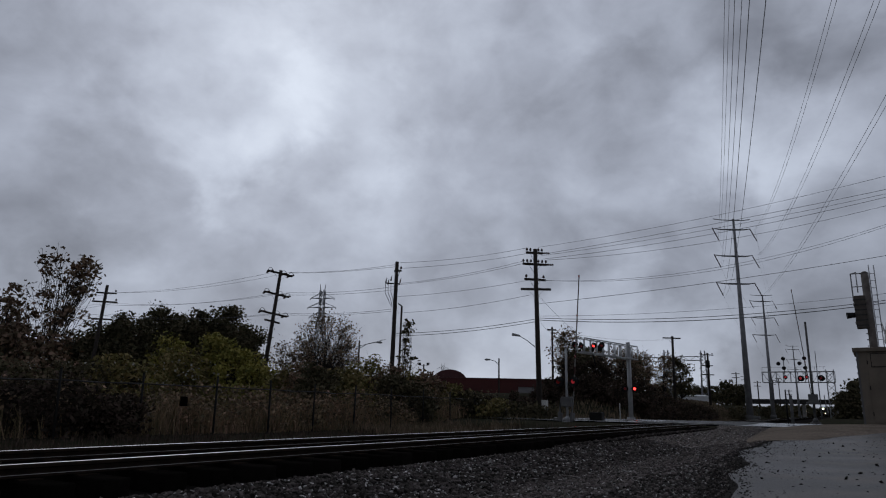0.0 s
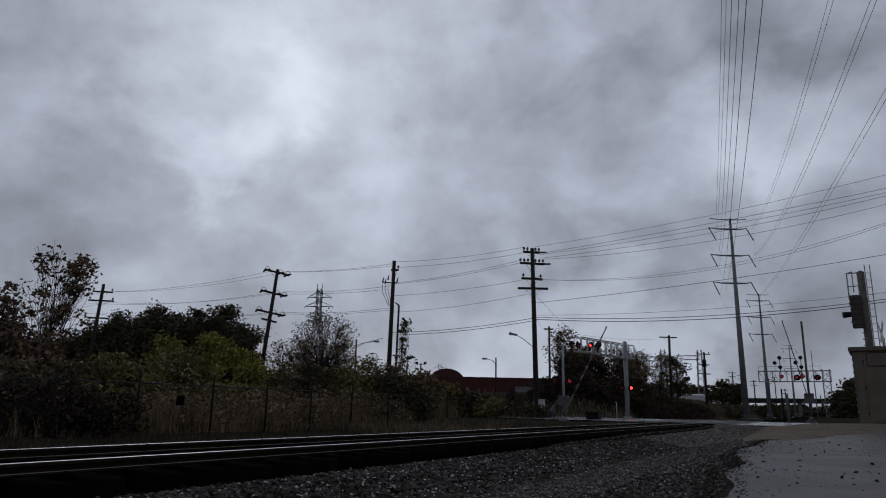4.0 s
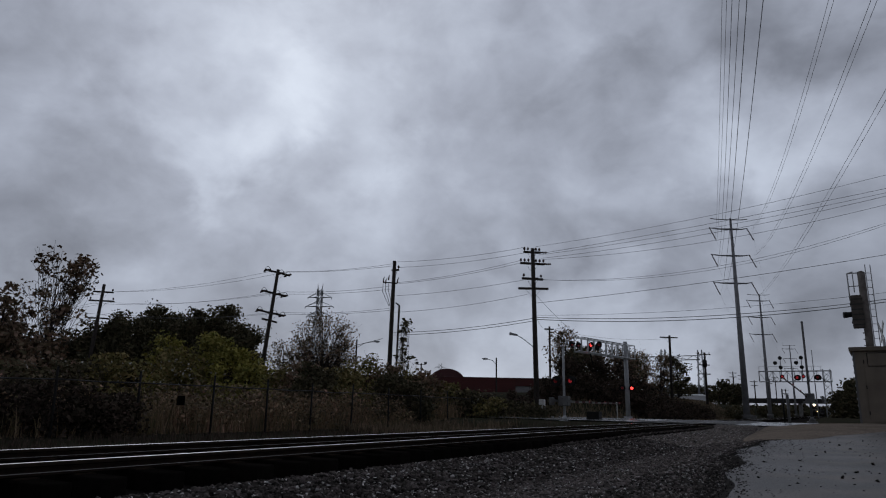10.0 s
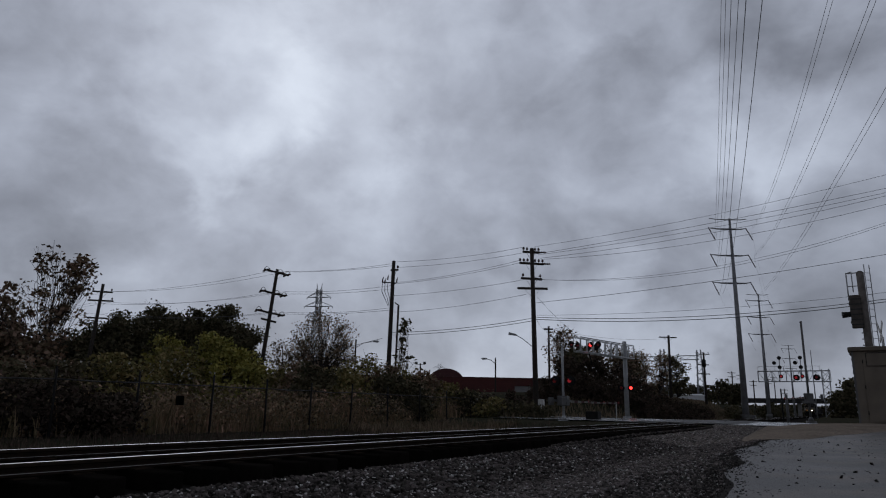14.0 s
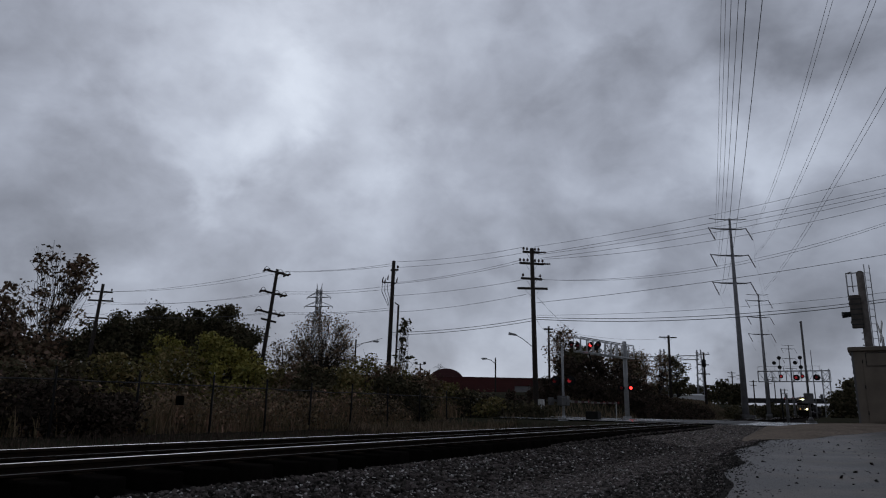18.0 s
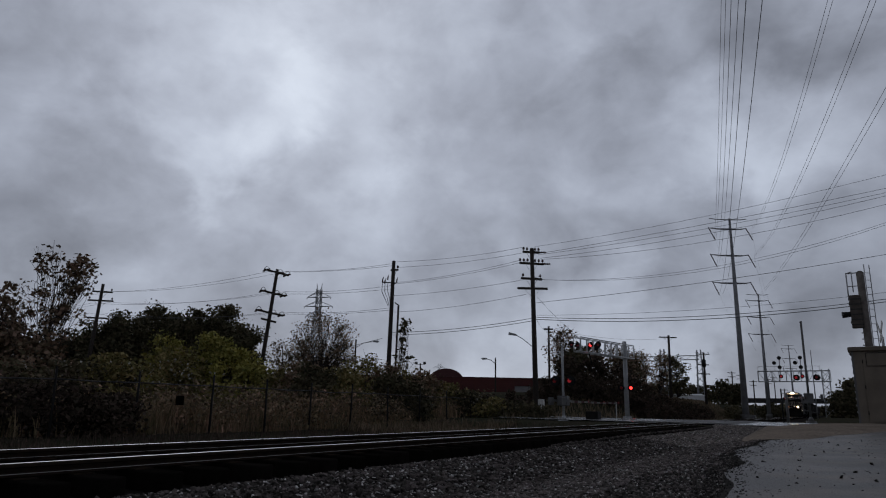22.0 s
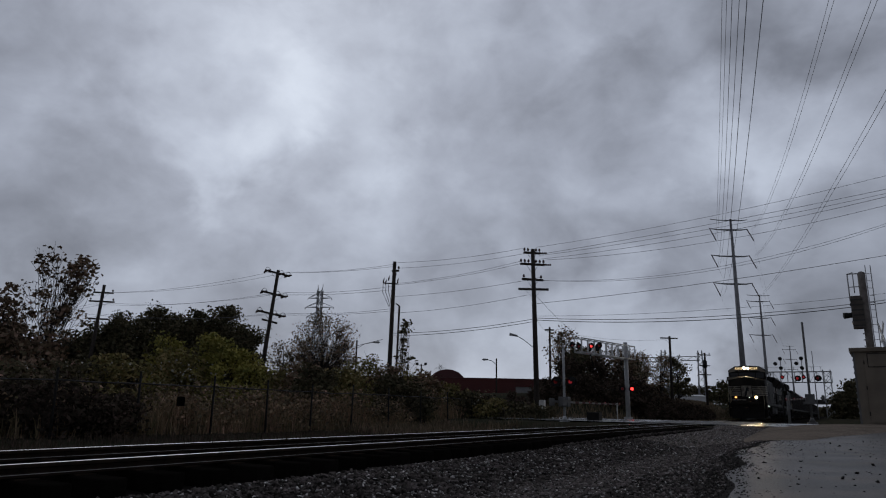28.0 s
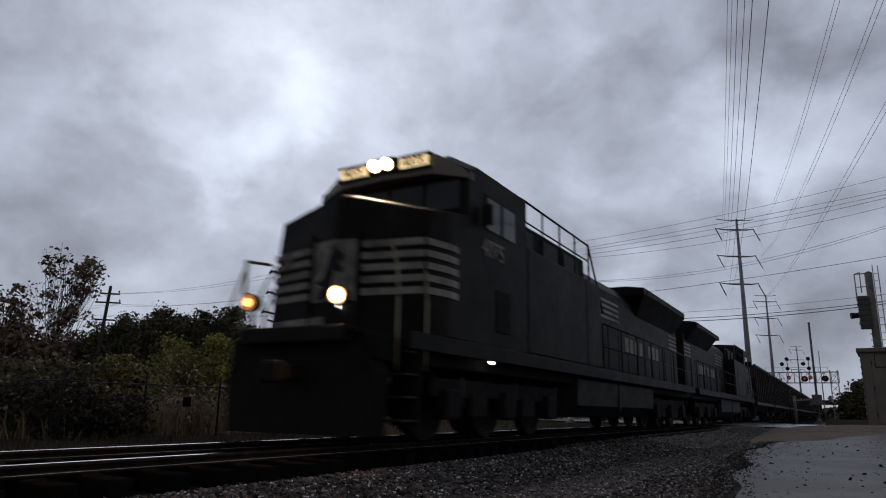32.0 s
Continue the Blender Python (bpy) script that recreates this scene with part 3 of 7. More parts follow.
def utility_pole(base, top, r0, r1, arms, label, name="utility_pole", dead=()):
    """arms: (distance below the top, half length, direction, pin offsets)."""
    ob = thing(name, label, "utility pole", Matrix.Translation(base), "utility poles")
    t = Vector(top) - Vector(base)
    bm = BM()
    bar(bm, (0, 0, -0.6), t, r0, r1, 12)
    part("pole", bm, M["pole_wood"], ob)
    for down, half, direction, offs in arms:
        c = t * (1 - down / t.length)
        d = Vector(direction).normalized()
        off = Vector((-d.y, d.x, 0)) * (r1 + 0.06)
        bm = BM()
        crossarm(bm, c + off, half, direction)
        part("crossarm", bm, M["pole_wood"], ob)
        bm = BM()
        braces(bm, c + off, c + off * 0.8, half, direction)
        part("brace", bm, M["fence_steel"], ob)
        if offs:
            pins(ob, c + off + Vector((0, 0, 0.06)), direction, offs)
    for i, offs, along, sides in dead:
        down, half, direction, _ = arms[i]
        d = Vector(direction).normalized()
        strain(ob, t * (1 - down / t.length) + Vector((-d.y, d.x, 0)) * (r1 + 0.06), direction, offs, along, sides)
    return ob


ROW = (0.94, -0.34, 0)
C_TOP, D_TOP, B_TOP, A_TOP = (-18.85, 46.57, 12.55), (-31.14, 45.83, 12.55), (-42.92, 44.25, 12.53), (-65.82, 42.34, 12.54)
ARM_C = (0.75, 0.66, 0)
pole_c = utility_pole((-18.65, 46.6, -0.6), C_TOP, 0.22, 0.15,
                      [(0.25, 0.66, (0.75, 0.62, 0), (-0.6, -0.32, 0.32, 0.6)), (1.15, 0.95, (0.75, 0.62, 0), (-0.9, -0.6, -0.3, 0.3, 0.6, 0.9)),
                       (2.35, 0.85, (0.72, 0.68, 0), (-0.7, 0.7)), (3.1, 1.15, (0.867, 0.5, 0), ())],
                      "tall dark wooden utility pole with four crossarms", dead=[(0, (0.5,), (0.75, 0.1, 0), (1,)), (1, (0.4, 0.8), (0.75, 0.1, 0), (1,))])
pole_d = utility_pole((-31.3, 45.75, -0.2), D_TOP, 0.21, 0.15, [(0.75, 0.34, (1, 0.1, 0), (0.3,))],
                      "dark wooden utility pole with cable terminations")
pole_b = utility_pole((-44.0, 43.8, 0), B_TOP, 0.22, 0.14,
                      [(0.25, 1.15, (0.64, 0.76, -0.17), ()), (2.2, 1.15, (0.64, 0.76, -0.17), ()), (4.0, 1.25, (0.64, 0.76, -0.17), ()), (4.7, 0.7, (0.64, 0.76, -0.2), ())],
                      "leaning wooden utility pole with three double crossarms",
                      dead=[(0, (-0.95, 0.3, 0.95), ROW, (-1, 1)), (1, (-0.95, 0.3, 0.95), ROW, (-1, 1)), (2, (-1.05, 0.3, 1.05), ROW, (-1, 1))])
pole_a = utility_pole((-66.4, 42.0, 0.5), A_TOP, 0.22, 0.15, [(0.8, 1.0, (0.72, 0.69, 0), (-0.9, 0.9)), (1.75, 1.25, (0.72, 0.69, 0), (-1.1, 0, 1.1)), (3.6, 1.0, (0.72, 0.69, 0), ())],
                      "leaning wooden utility pole behind the trees")

# cable terminations on the bare pole: looping leads, cutouts and a riser pipe beside it
for k, (dx, dz) in enumerate(((-0.95, -1.75), (-0.72, -1.9), (-0.42, -1.6), (0.5, -1.9))):
    p = Vector((dx, 0.1, 12.75 + dz))
    bm = BM()
    bar(bm, p, p + Vector((0.05, 0, 0.32)), 0.06, 0.05, 8)
    bar(bm, p + Vector((0.05, 0, 0.32)), p + Vector((0.12, 0, 0.45)), 0.03, 0.02, 6)
    part("cutout", bm, M["insulator"], pole_d)
for k in range(3):
    bm = BM()
    pts = [Vector((-0.95 + 0.27 * k, 0.1, 10.95)), Vector((-0.98 + 0.3 * k, 0.1, 10.2)), Vector((-0.62 + 0.25 * k, 0.05, 9.6)), Vector((-0.2 + 0.1 * k, 0, 8.9))]
    for a, b in zip(pts, pts[1:]):
        bar(bm, a, b, 0.025, 0.025, 5)
    part("lead_cable", bm, M["wire"], pole_d)
bm = BM()
beam(bm, (-0.95, 0.1, 11.0), (0.5, 0.05, 10.8), 0.09, 0.09)
part("bracket", bm, M["fence_steel"], pole_d)
bm = BM()
bar(bm, (0.62, 0.1, 0.0), (0.78, 0.1, 8.9), 0.09, 0.085, 10)
bar(bm, (0.78, 0.1, 8.9), (0.42, 0.1, 9.15), 0.06, 0.05, 8)
part("riser_pipe", bm, M["pole_wood"], pole_d)


def transmission_tower(base, h, scale, label, yaw):
    """Tapered steel monopole with three pairs of davit arms and V-strings."""
    ob = thing("transmission_tower", label, "transmission tower", pose(*base, 0, 0, yaw), "transmission towers")
    bm = BM()
    bar(bm, (0, 0, -0.3), (0, 0, h + 0.3), 0.54 * scale, 0.19, 12)
    part("shaft", bm, M["tower_steel"], ob)
    bm = BM()
    bar(bm, (0, 0, -0.8), (0, 0, 0.3), 0.8, 0.8, 16)
    part("footing", bm, M["gate_housing"], ob)
    for z, arms, drop in ((h + 0.1, (3.5, 2.9), 0), (h - 1.6, (3.75, 2.7), 3.0), (h - 6.3, (3.75, 2.7), 3.0), (h - 11.1, (3.75, 2.7), 3.0)):
        for s, half in zip((-1, 1), arms):
            bm = BM()
            bar(bm, (s * 0.1, 0, z - 0.02), (s * half * 0.6, 0, z), 0.17 if drop else 0.1, 0.12 if drop else 0.08, 8)
            bar(bm, (s * half * 0.6, 0, z), (s * half, 0, z + 0.16), 0.12 if drop else 0.08, 0.07, 8)
            part("davit_arm", bm, M["tower_steel"], ob)
            if drop:
                bm = BM()
                a, b = Vector((s * half, 0, z + 0.2)), Vector((s * half - s * 0.35 * (1 if s < 0 else -1), -1.5, z + 0.12 - drop * 0.82))
                for k in range(9):
                    p, q = a.lerp(b, k / 9), a.lerp(b, (k + 0.55) / 9)
                    bar(bm, p, q, 0.10, 0.10, 6)
                    bar(bm, q, a.lerp(b, (k + 1) / 9), 0.04, 0.04, 5)
                part("insulator_string", bm, M["insulator"], ob)
    return ob


transmission_tower((-12.05, 120.5, 0.0), 33.0, 1.0, "grey steel monopole transmission tower beside the railway", 30)
transmission_tower((-14.75, 206.0, 0.2), 33.0, 1.0, "grey steel monopole transmission tower beyond the road", 30)
transmission_tower((-15.1, 369.0, 0.3), 33.0, 1.0, "distant grey steel monopole transmission tower", 30)


def wire(a, b, sag, r=0.022, label="sagging overhead power line wire", n=28):
    vs, fs = tube_line(sagging(a, b, sag, n), r)
    ob = tagged(new("power_line", mesh_of("power_line", vs, fs, M["wire"])), label, "power line", "overhead wires")
    return ob


# conductors in pairs, from the first tower over the camera and on to the towers beyond
SPANS = [  # start at the tower, far end x, height gain, sag, half spacing
    ((-14.2, 117.4, 29.06), 11.09, 2.1, 5.2, 0.13), ((-14.2, 117.4, 24.36), 10.79, 2.1, 7.1, 0.15), ((-14.2, 117.4, 19.56), 10.72, 2.1, 7.6, 0.24),
    ((-8.8, 120.4, 31.0), 14.9, 0.0, 9.0, 0.13), ((-8.7, 120.4, 26.5), 16.4, 0.6, 7.9, 0.13), ((-8.4, 120.4, 19.6), 17.86, 0.2, 3.9, 0.14),
]
for (xa, ya, z), x_end, lift, dip, k in SPANS:
    for off in (-k, k):
        wire((xa + off, ya, z), (x_end + off, ya - 180, z + lift), dip, 0.0125 if xa > -10 else 0.013, "long transmission conductor strung from a steel tower", 48)
    side = -1 if xa < -12 else 1
    xb = -14.75 + side * 2.7
    wire((xa, ya, z), (xb, 206 + side * 1.5, z), 2.0, 0.008, "transmission conductor between two steel towers")
    wire((xb, 206 + side * 1.5, z), (-15.1 + side * 2.7, 369 + side * 1.5, z), 4.0, 0.010, "distant transmission conductor between steel towers")

# distribution wires: across the tracks to the right, and along the row of poles to the left
for a, b, r, dip in (((-18.5, 46.3, 12.6), (4.49, 48.8, 16.43), 0.011, 0.97), ((-18.1, 46.2, 12.0), (4.38, 48.8, 15.0), 0.013, 0.42), ((-18.2, 46.2, 11.9), (4.35, 48.8, 15.11), 0.012, 0.82),
                     ((-18.0, 46.1, 11.6), (4.28, 48.8, 15.19), 0.013, 1.14), ((-17.9, 46.1, 11.5), (4.25, 48.8, 15.24), 0.012, 1.76)):
    a, b = Vector(a), Vector(b)
    wire(a, a + (b - a) * 1.7, dip, r, "thin distribution wire crossing over the railway", 36)
for a, b, r, dip in (((-18.5, 46.4, 10.05), (4.11, 48.8, 15.04), 0.010, 2.88), ((-18.5, 46.5, 10.1), (4.11, 48.9, 15.22), 0.010, 3.19), ((-18.7, 46.6, 8.3), (3.89, 48.8, 10.79), 0.016, 0.51),
                     ((-18.6, 46.5, 7.35), (3.6, 48.8, 8.77), 0.010, 0.9), ((-18.6, 46.5, 7.2), (3.58, 48.8, 8.74), 0.020, 1.31), ((-18.6, 46.5, 7.05), (3.54, 48.8, 8.70), 0.024, 1.45)):
    a, b = Vector(a), Vector(b)
    wire(a, a + (b - a) * 1.6, dip, r, "black communication cable slung across the railway", 36)
for ax, ay, az, bx, by, bz in ((-0.45, -0.3, 0.1, 0.3, 0, -0.1), (0.4, 0.3, -0.1, 0.5, 0, -0.6), (-0.7, -0.5, -0.95, 0.0, 0, -1.9), (-0.3, -0.2, -1.0, 0.1, 0, -2.0),
                               (0.5, 0.3, -2.2, 0, 0, -3.0), (-0.4, -0.3, -3.6, 0, 0, -4.4), (0, 0, -5.4, 0, 0, -6.1), (0, 0, -5.6, 0, 0, -6.3)):
    wire(Vector(C_TOP) + Vector((ax, ay, az)), Vector(D_TOP) + Vector((bx, by, bz)), 0.22, 0.013 if az > -5 else 0.02, "distribution wire between wooden poles")
for dz, off in ((-0.1, 0.9), (-0.3, -0.9), (-2.0, 0.9), (-2.3, -0.9), (-3.9, 0.9), (-4.1, -0.9)):
    wire(Vector(D_TOP) + Vector((0.2, 0, dz - 0.1)), Vector(B_TOP) + Vector((off * 0.64, off * 0.76, dz)), 0.22, 0.013, "distribution wire between wooden poles")
    wire(Vector(B_TOP) + Vector((off * 0.64, off * 0.76, dz)), Vector(A_TOP) + Vector((off * 0.72, off * 0.69, dz * 0.6 - 0.7)), 0.5, 0.012, "distribution wire running on to the leaning pole")
    wire(Vector(A_TOP) + Vector((off * 0.72, off * 0.69, dz * 0.6 - 0.7)), (-110, 38 - off, 11.5 + dz), 0.8, 0.014, "distribution wire leading off behind the trees")
wire((-32, 45.8, 6.0), (-70, 60, 5.0), 0.6, 0.02, "low cable behind the shrubs")
# service wires from the tall pole to the crossing signal and to the slim pole behind it
wire((-18.7, 46.6, 9.0), (-16.3, 49.7, 5.9), 0.15, 0.012, "thin service wire from the tall pole to the crossing signal", 12)
wire((-18.7, 46.6, 7.3), (-27.92, 73.92, 9.7), 0.5, 0.012, "thin service wire between two wooden poles", 16)
wire((-27.92, 73.92, 9.7), (-19.1, 97.5, 10.6), 0.6, 0.012, "thin service wire between two wooden poles", 16)

# ---- chain-link fence ----
FX, FB, FT = -19.4, -0.80, 1.07
fence = thing("fence", "weathered dark chain-link fence along the railway", "fence")
POSTS = [3.1, 5.9, 8.7, 11.46, 14.19, 17.22, 19.96, 22.6, 25.44, 28.5, 31.55, 34.6, 37.6]
bm = BM()
bar(bm, (0, 0, FB - 0.3), (0, 0, FT + 0.32), 0.042, 0.036, 8)
bar(bm, (0, 0, FT + 0.32), (0, 0, FT + 0.37), 0.05, 0.01, 8)
post = part("post", bm, M["fence_steel"], fence)
post.matrix_basis = pose(FX, POSTS[0], 0, 0.8, 0.5, 0)
for i, y in enumerate(POSTS[1:]):
    share("post", post.data, fence, pose(FX + random.uniform(-0.02, 0.02), y, random.uniform(-0.05, 0.03), random.uniform(-2, 2), random.uniform(-1, 1.5), 0))
for i, (a, b) in enumerate(zip(POSTS, POSTS[1:])):
    bm = BM()
    dip = random.uniform(0.0, 0.05)
    bar(bm, (FX, a, FT), (FX, (a + b) / 2, FT - dip), 0.024, 0.024, 6)
    bar(bm, (FX, (a + b) / 2, FT - dip), (FX, b, FT), 0.024, 0.024, 6)
    part("top_rail", bm, M["fence_rail"], fence)
    vs, fs = [], []
    pitch, hgt = 0.095, FT - FB - 0.03
    n = int((b - a + hgt) / pitch)
    for s in (0, 1):
        for k in range(n):
            y0 = a - hgt + k * pitch
            lo, hi = max(0.0, a - y0), min(hgt, b - y0)
            if hi - lo < 0.03:
                continue
            p, q = (y0 + lo, FB + lo), (y0 + hi, FB + hi)
            if s:
                p, q = (a + b - p[0], p[1]), (a + b - q[0], q[1])
            w = 0.0030
            i0 = len(vs)
            x = FX + (0.004 if s else -0.004)
            vs += [(x, p[0] - w, p[1]), (x, p[0] + w, p[1]), (x + 0.006, q[0] + w, q[1]), (x + 0.006, q[0] - w, q[1])]
            fs.append((i0, i0 + 1, i0 + 2, i0 + 3))
    ob = new("mesh_panel", mesh_of("mesh_panel", vs, fs, M["fence_steel"]))
    ob.parent = fence
    tagged(ob, "woven wire mesh", kind="stuff")
sign = thing("fence_sign", "small dark square sign plate hung on the fence", "sign")
solid("plate", sign, M["sign_black"], "", [(block, FX + 0.012, FX + 0.03, 15.66, 15.98, 0.38, 0.70, 0.004)])

# ---- level crossing: gates and cantilever signal ----
def lamp_pair(parent, c, face, lit, span=0.38, lens="lit_red", size=1.0):
    """Two round flashing lamps with backgrounds and hoods, across the facing direction."""
    f = Vector((math.sin(radians(face)), math.cos(radians(face)), 0))
    s = Vector((f.y, -f.x, 0))
    for k in (-1, 1):
        p = Vector(c) + s * span * k
        bm = BM()
        bar(bm, p, p - f * 0.03, 0.26 * size, 0.26 * size, 16)
        bar(bm, p - f * 0.03, p - f * 0.16, 0.12, 0.08, 10)
        disc = part("lamp_background", bm, M["black_steel"], parent, "black round lamp background")
        bm = BM()
        bar(bm, p + f * 0.002, p + f * 0.05, 0.115 * size, 0.09 * size, 14)
        part("lens", bm, M[lens] if k == lit else M["dim_red"], disc, "glowing red lens" if k == lit else "unlit red lens")
        bm = BM()
        for i in range(8):
            a0, a1 = math.pi * i / 8, math.pi * (i + 1) / 8
            o0 = (s * math.cos(a0) + Vector((0, 0, 1)) * math.sin(a0)) * 0.125
            o1 = (s * math.cos(a1) + Vector((0, 0, 1)) * math.sin(a1)) * 0.125
            v = [bm.verts.new(p + o0), bm.verts.new(p + o1), bm.verts.new(p + o1 + f * 0.24), bm.verts.new(p + o0 + f * 0.24)]
            bm.faces.new(v)
        part("hood", bm, M["black_steel"], disc)


def crossbuck(parent, c, face):
    f = Vector((math.sin(radians(face)), math.cos(radians(face)), 0))
    s = Vector((f.y, -f.x, 0))
    for k in (-1, 1):
        bm = BM()
        beam(bm, Vector(c) - (s * k + Vector((0, 0, 1))) * 0.43 + f * 0.02 * k, Vector(c) + (s * k + Vector((0, 0, 1))) * 0.43 + f * 0.02 * k, 0.025, 0.2)
        part("crossbuck_blade", bm, M["white_paint"], parent, "white crossbuck blade")


def crossing_gate(base, pivot_z, face, arm_len, arm_dir, label, lamp_z=2.35, lit=-1, finish="galvanised", size=1.0, mast_h=3.6, span=0.38):
    ob = thing("crossing_gate", label, "crossing gate", Matrix.Translation(base), "crossing gates")
    bm = BM()
    bar(bm, (0, 0, -0.1), (0, 0, mast_h), 0.075, 0.065, 10)
    bar(bm, (0, 0, mast_h), (0, 0, mast_h + 0.10), 0.085, 0.06, 10)
    part("mast", bm, M[finish], ob)
    bm = BM()
    bar(bm, (0, 0, -0.35), (0, 0, 0.02), 0.32, 0.30, 12)
    bar(bm, (0, 0, 0.02), (0, 0, 0.28), 0.2, 0.09, 10)
    part("base", bm, M[finish], ob)
    d = Vector((math.sin(radians(arm_dir)), math.cos(radians(arm_dir)), 0))
    f = Vector((math.sin(radians(face)), math.cos(radians(face)), 0))
    bm = BM()
    block(bm, -0.28, 0.28, -0.24, 0.24, pivot_z - 0.27, pivot_z + 0.25, 0.04)
    part("mechanism", bm, M["gate_housing"], ob, "grey gate mechanism housing")
    lamp_pair(ob, Vector((0, 0, lamp_z)) + f * 0.12, face, lit, span, lens="low_red", size=size)
    lamp_pair(ob, Vector((0, 0, lamp_z)) - f * 0.12, face + 180, 2, span, lens="low_red", size=size)
    # the arm turns about the pivot; it is modelled lying along local +Y
    arm = thing("gate_arm", "", "")
    arm.parent = ob
    for key in ("label", "category"):
        if key in arm:
            del arm[key]
    n = 16
    L = arm_len / n
    for i in range(n):
        solid("arm_stripe", arm, M["arm_red"] if i % 2 else M["arm_white"], "",
              [(beam, (0.36, 0.15 + i * L, 0), (0.36, 0.15 + (i + 1) * L, 0), 0.03, 0.115 - 0.04 * i / n)])
    for q in (-0.36, 0.36):
        solid("counterweight", arm, M["gate_housing"], "", [(block, q - 0.06, q + 0.06, -1.05, -0.55, -0.2, 0.2, 0.03), (beam, (q, -0.6, 0.05), (q, 0.2, 0.02), 0.03, 0.12)])
    for i in (5, 10, 15):
        y = 0.15 + arm_len * i / 15.2
        solid("arm_lamp", arm, M["dim_red"], "small red lamp on the arm", [(bar, (0.33, y, 0.04), (0.39, y, 0.04), 0.05, 0.05, 8), (beam, (0.36, y, 0.0), (0.36, y, 0.12), 0.02, 0.02)])
    return ob, arm


GATE_L = (-12.6, 35.4, -0.1)
GATE_R = (-1.17, 49.96, 0.05)
LAMP_R = 2.78
ARM_L_DIR, ARM_R_DIR = 5.5, 187.5
gate_l, arm_l = crossing_gate(GATE_L, 1.06, 190, 7.2, ARM_L_DIR, "crossing gate with a striped arm and red lamps beyond the track", 2.12, -1, "galvanised", 1.0, 3.95, 0.46)
gate_r, arm_r = crossing_gate(GATE_R, 1.52, 192, 7.25, ARM_R_DIR, "crossing gate with a tall mast and striped arm", LAMP_R, 1, "gate_housing", 0.72, 6.35, 0.6)
solid("junction_box", gate_r, M["gate_housing"], "", [(block, -0.42, 0.42, -0.3, -0.08, 1.12, 1.28, 0.02)])
for x, y, h, r, m, lab in ((-2.70, 49.0, 2.15, 0.045, "black_steel", "thin dark steel post beside the crossing"), (-2.42, 48.9, 1.8, 0.09, "gate_housing", "short weathered grey post beside the crossing")):
    pst = thing("post", lab, "post", Matrix.Translation((x, y, ground_z(x, y))))
    solid("shaft", pst, M[m], "", [(bar, (0, 0, -0.2), (0, 0, h), r, r * 0.95, 10), (bar, (0, 0, h), (0, 0, h + 0.03), r, r * 0.4, 10)])
relay = thing("relay_case", "low grey relay case beside the crossing gate", "relay case")
solid("case", relay, M["fence_steel"], "", [(block, -11.9, -11.2, 37.0, 37.6, -0.15, 0.42, 0.03)])
small = thing("marker_post", "thin white marker post beside the crossing", "post")
solid("post", small, M["white_paint"], "", [(bar, (-11.6, 42.2, -0.1), (-11.6, 42.2, 1.0), 0.03, 0.03, 6)])

# cantilever: a mast, a box truss over the road, lamps under and on it
cant = thing("cantilever_signal", "galvanised cantilever signal with a truss and red lamps", "crossing signal", Matrix.Translation((-14.55, 56.2, 0)))
bm = BM()
bar(bm, (0, 0, -0.2), (0, 0, 6.15), 0.20, 0.17, 14)
bar(bm, (0, 0, -0.25), (0, 0, 0.05), 0.34, 0.34, 12)
part("mast", bm, M["galvanised"], cant)
tdir = Vector((-1.9, -7.0, 0)).normalized()
tside = Vector((tdir.y, -tdir.x, 0))
T0, T1, TH, TW = -0.95, 7.0, 1.08, 0.32


def tr(u, w, z):
    return tdir * u + tside * w + Vector((0, 0, z))


zb = lambda u: 4.78 + 0.06 * u / 7
for w in (-TW, TW):
    for dz, r in ((0, 0.055), (TH, 0.045)):
        solid("chord", cant, M["truss_steel"], "", [(bar, tr(T0, w, zb(T0) + dz), tr(T1, w, zb(T1) + dz), r, r, 6)])
    for k in range(10):
        u0 = T0 + (T1 - T0) * k / 9
        solid("upright", cant, M["truss_steel"], "", [(bar, tr(u0, w, zb(u0)), tr(u0, w, zb(u0) + TH), 0.042, 0.042, 6)])
for k in range(10):
    u0 = T0 + (T1 - T0) * k / 9
    for dz, r in ((0, 0.03), (TH, 0.02)):
        solid("cross_tie", cant, M["truss_steel"], "", [(bar, tr(u0, -TW, zb(u0) + dz), tr(u0, TW, zb(u0) + dz), r, r, 6)])
    if k % 3 == 1:
        solid("diagonal", cant, M["truss_steel"], "", [(bar, tr(u0, -TW, zb(u0)), tr(u0 + 0.85, -TW, zb(u0) + TH), 0.03, 0.03, 6)])
solid("walkway", cant, M["galvanised"], "expanded metal walkway", [(beam, tr(T0, 0, zb(T0) + 0.06), tr(T1, 0, zb(T1) + 0.06), 0.35, 0.03)])
lamp_pair(cant, tr(5.35, -0.45, zb(5.35) + 0.62), 200, 1)
lamp_pair(cant, tr(4.2, 0.45, zb(4.2) + 0.55), 20, 2)
lamp_pair(cant, tr(7.25, 0.1, zb(7) + 0.5), 110, 2)
solid("conduit", cant, M["black_steel"], "dark hanging conduit arm", [(bar, tr(5.1, 0.2, zb(5) + 0.1), tr(4.55, 0.3, zb(5) - 0.85), 0.05, 0.05, 8)])
lamp_pair(cant, Vector((0.05, -0.2, 2.33)), 170, -1)
lamp_pair(cant, Vector((-0.1, 0.2, 2.33)), 350, 2)

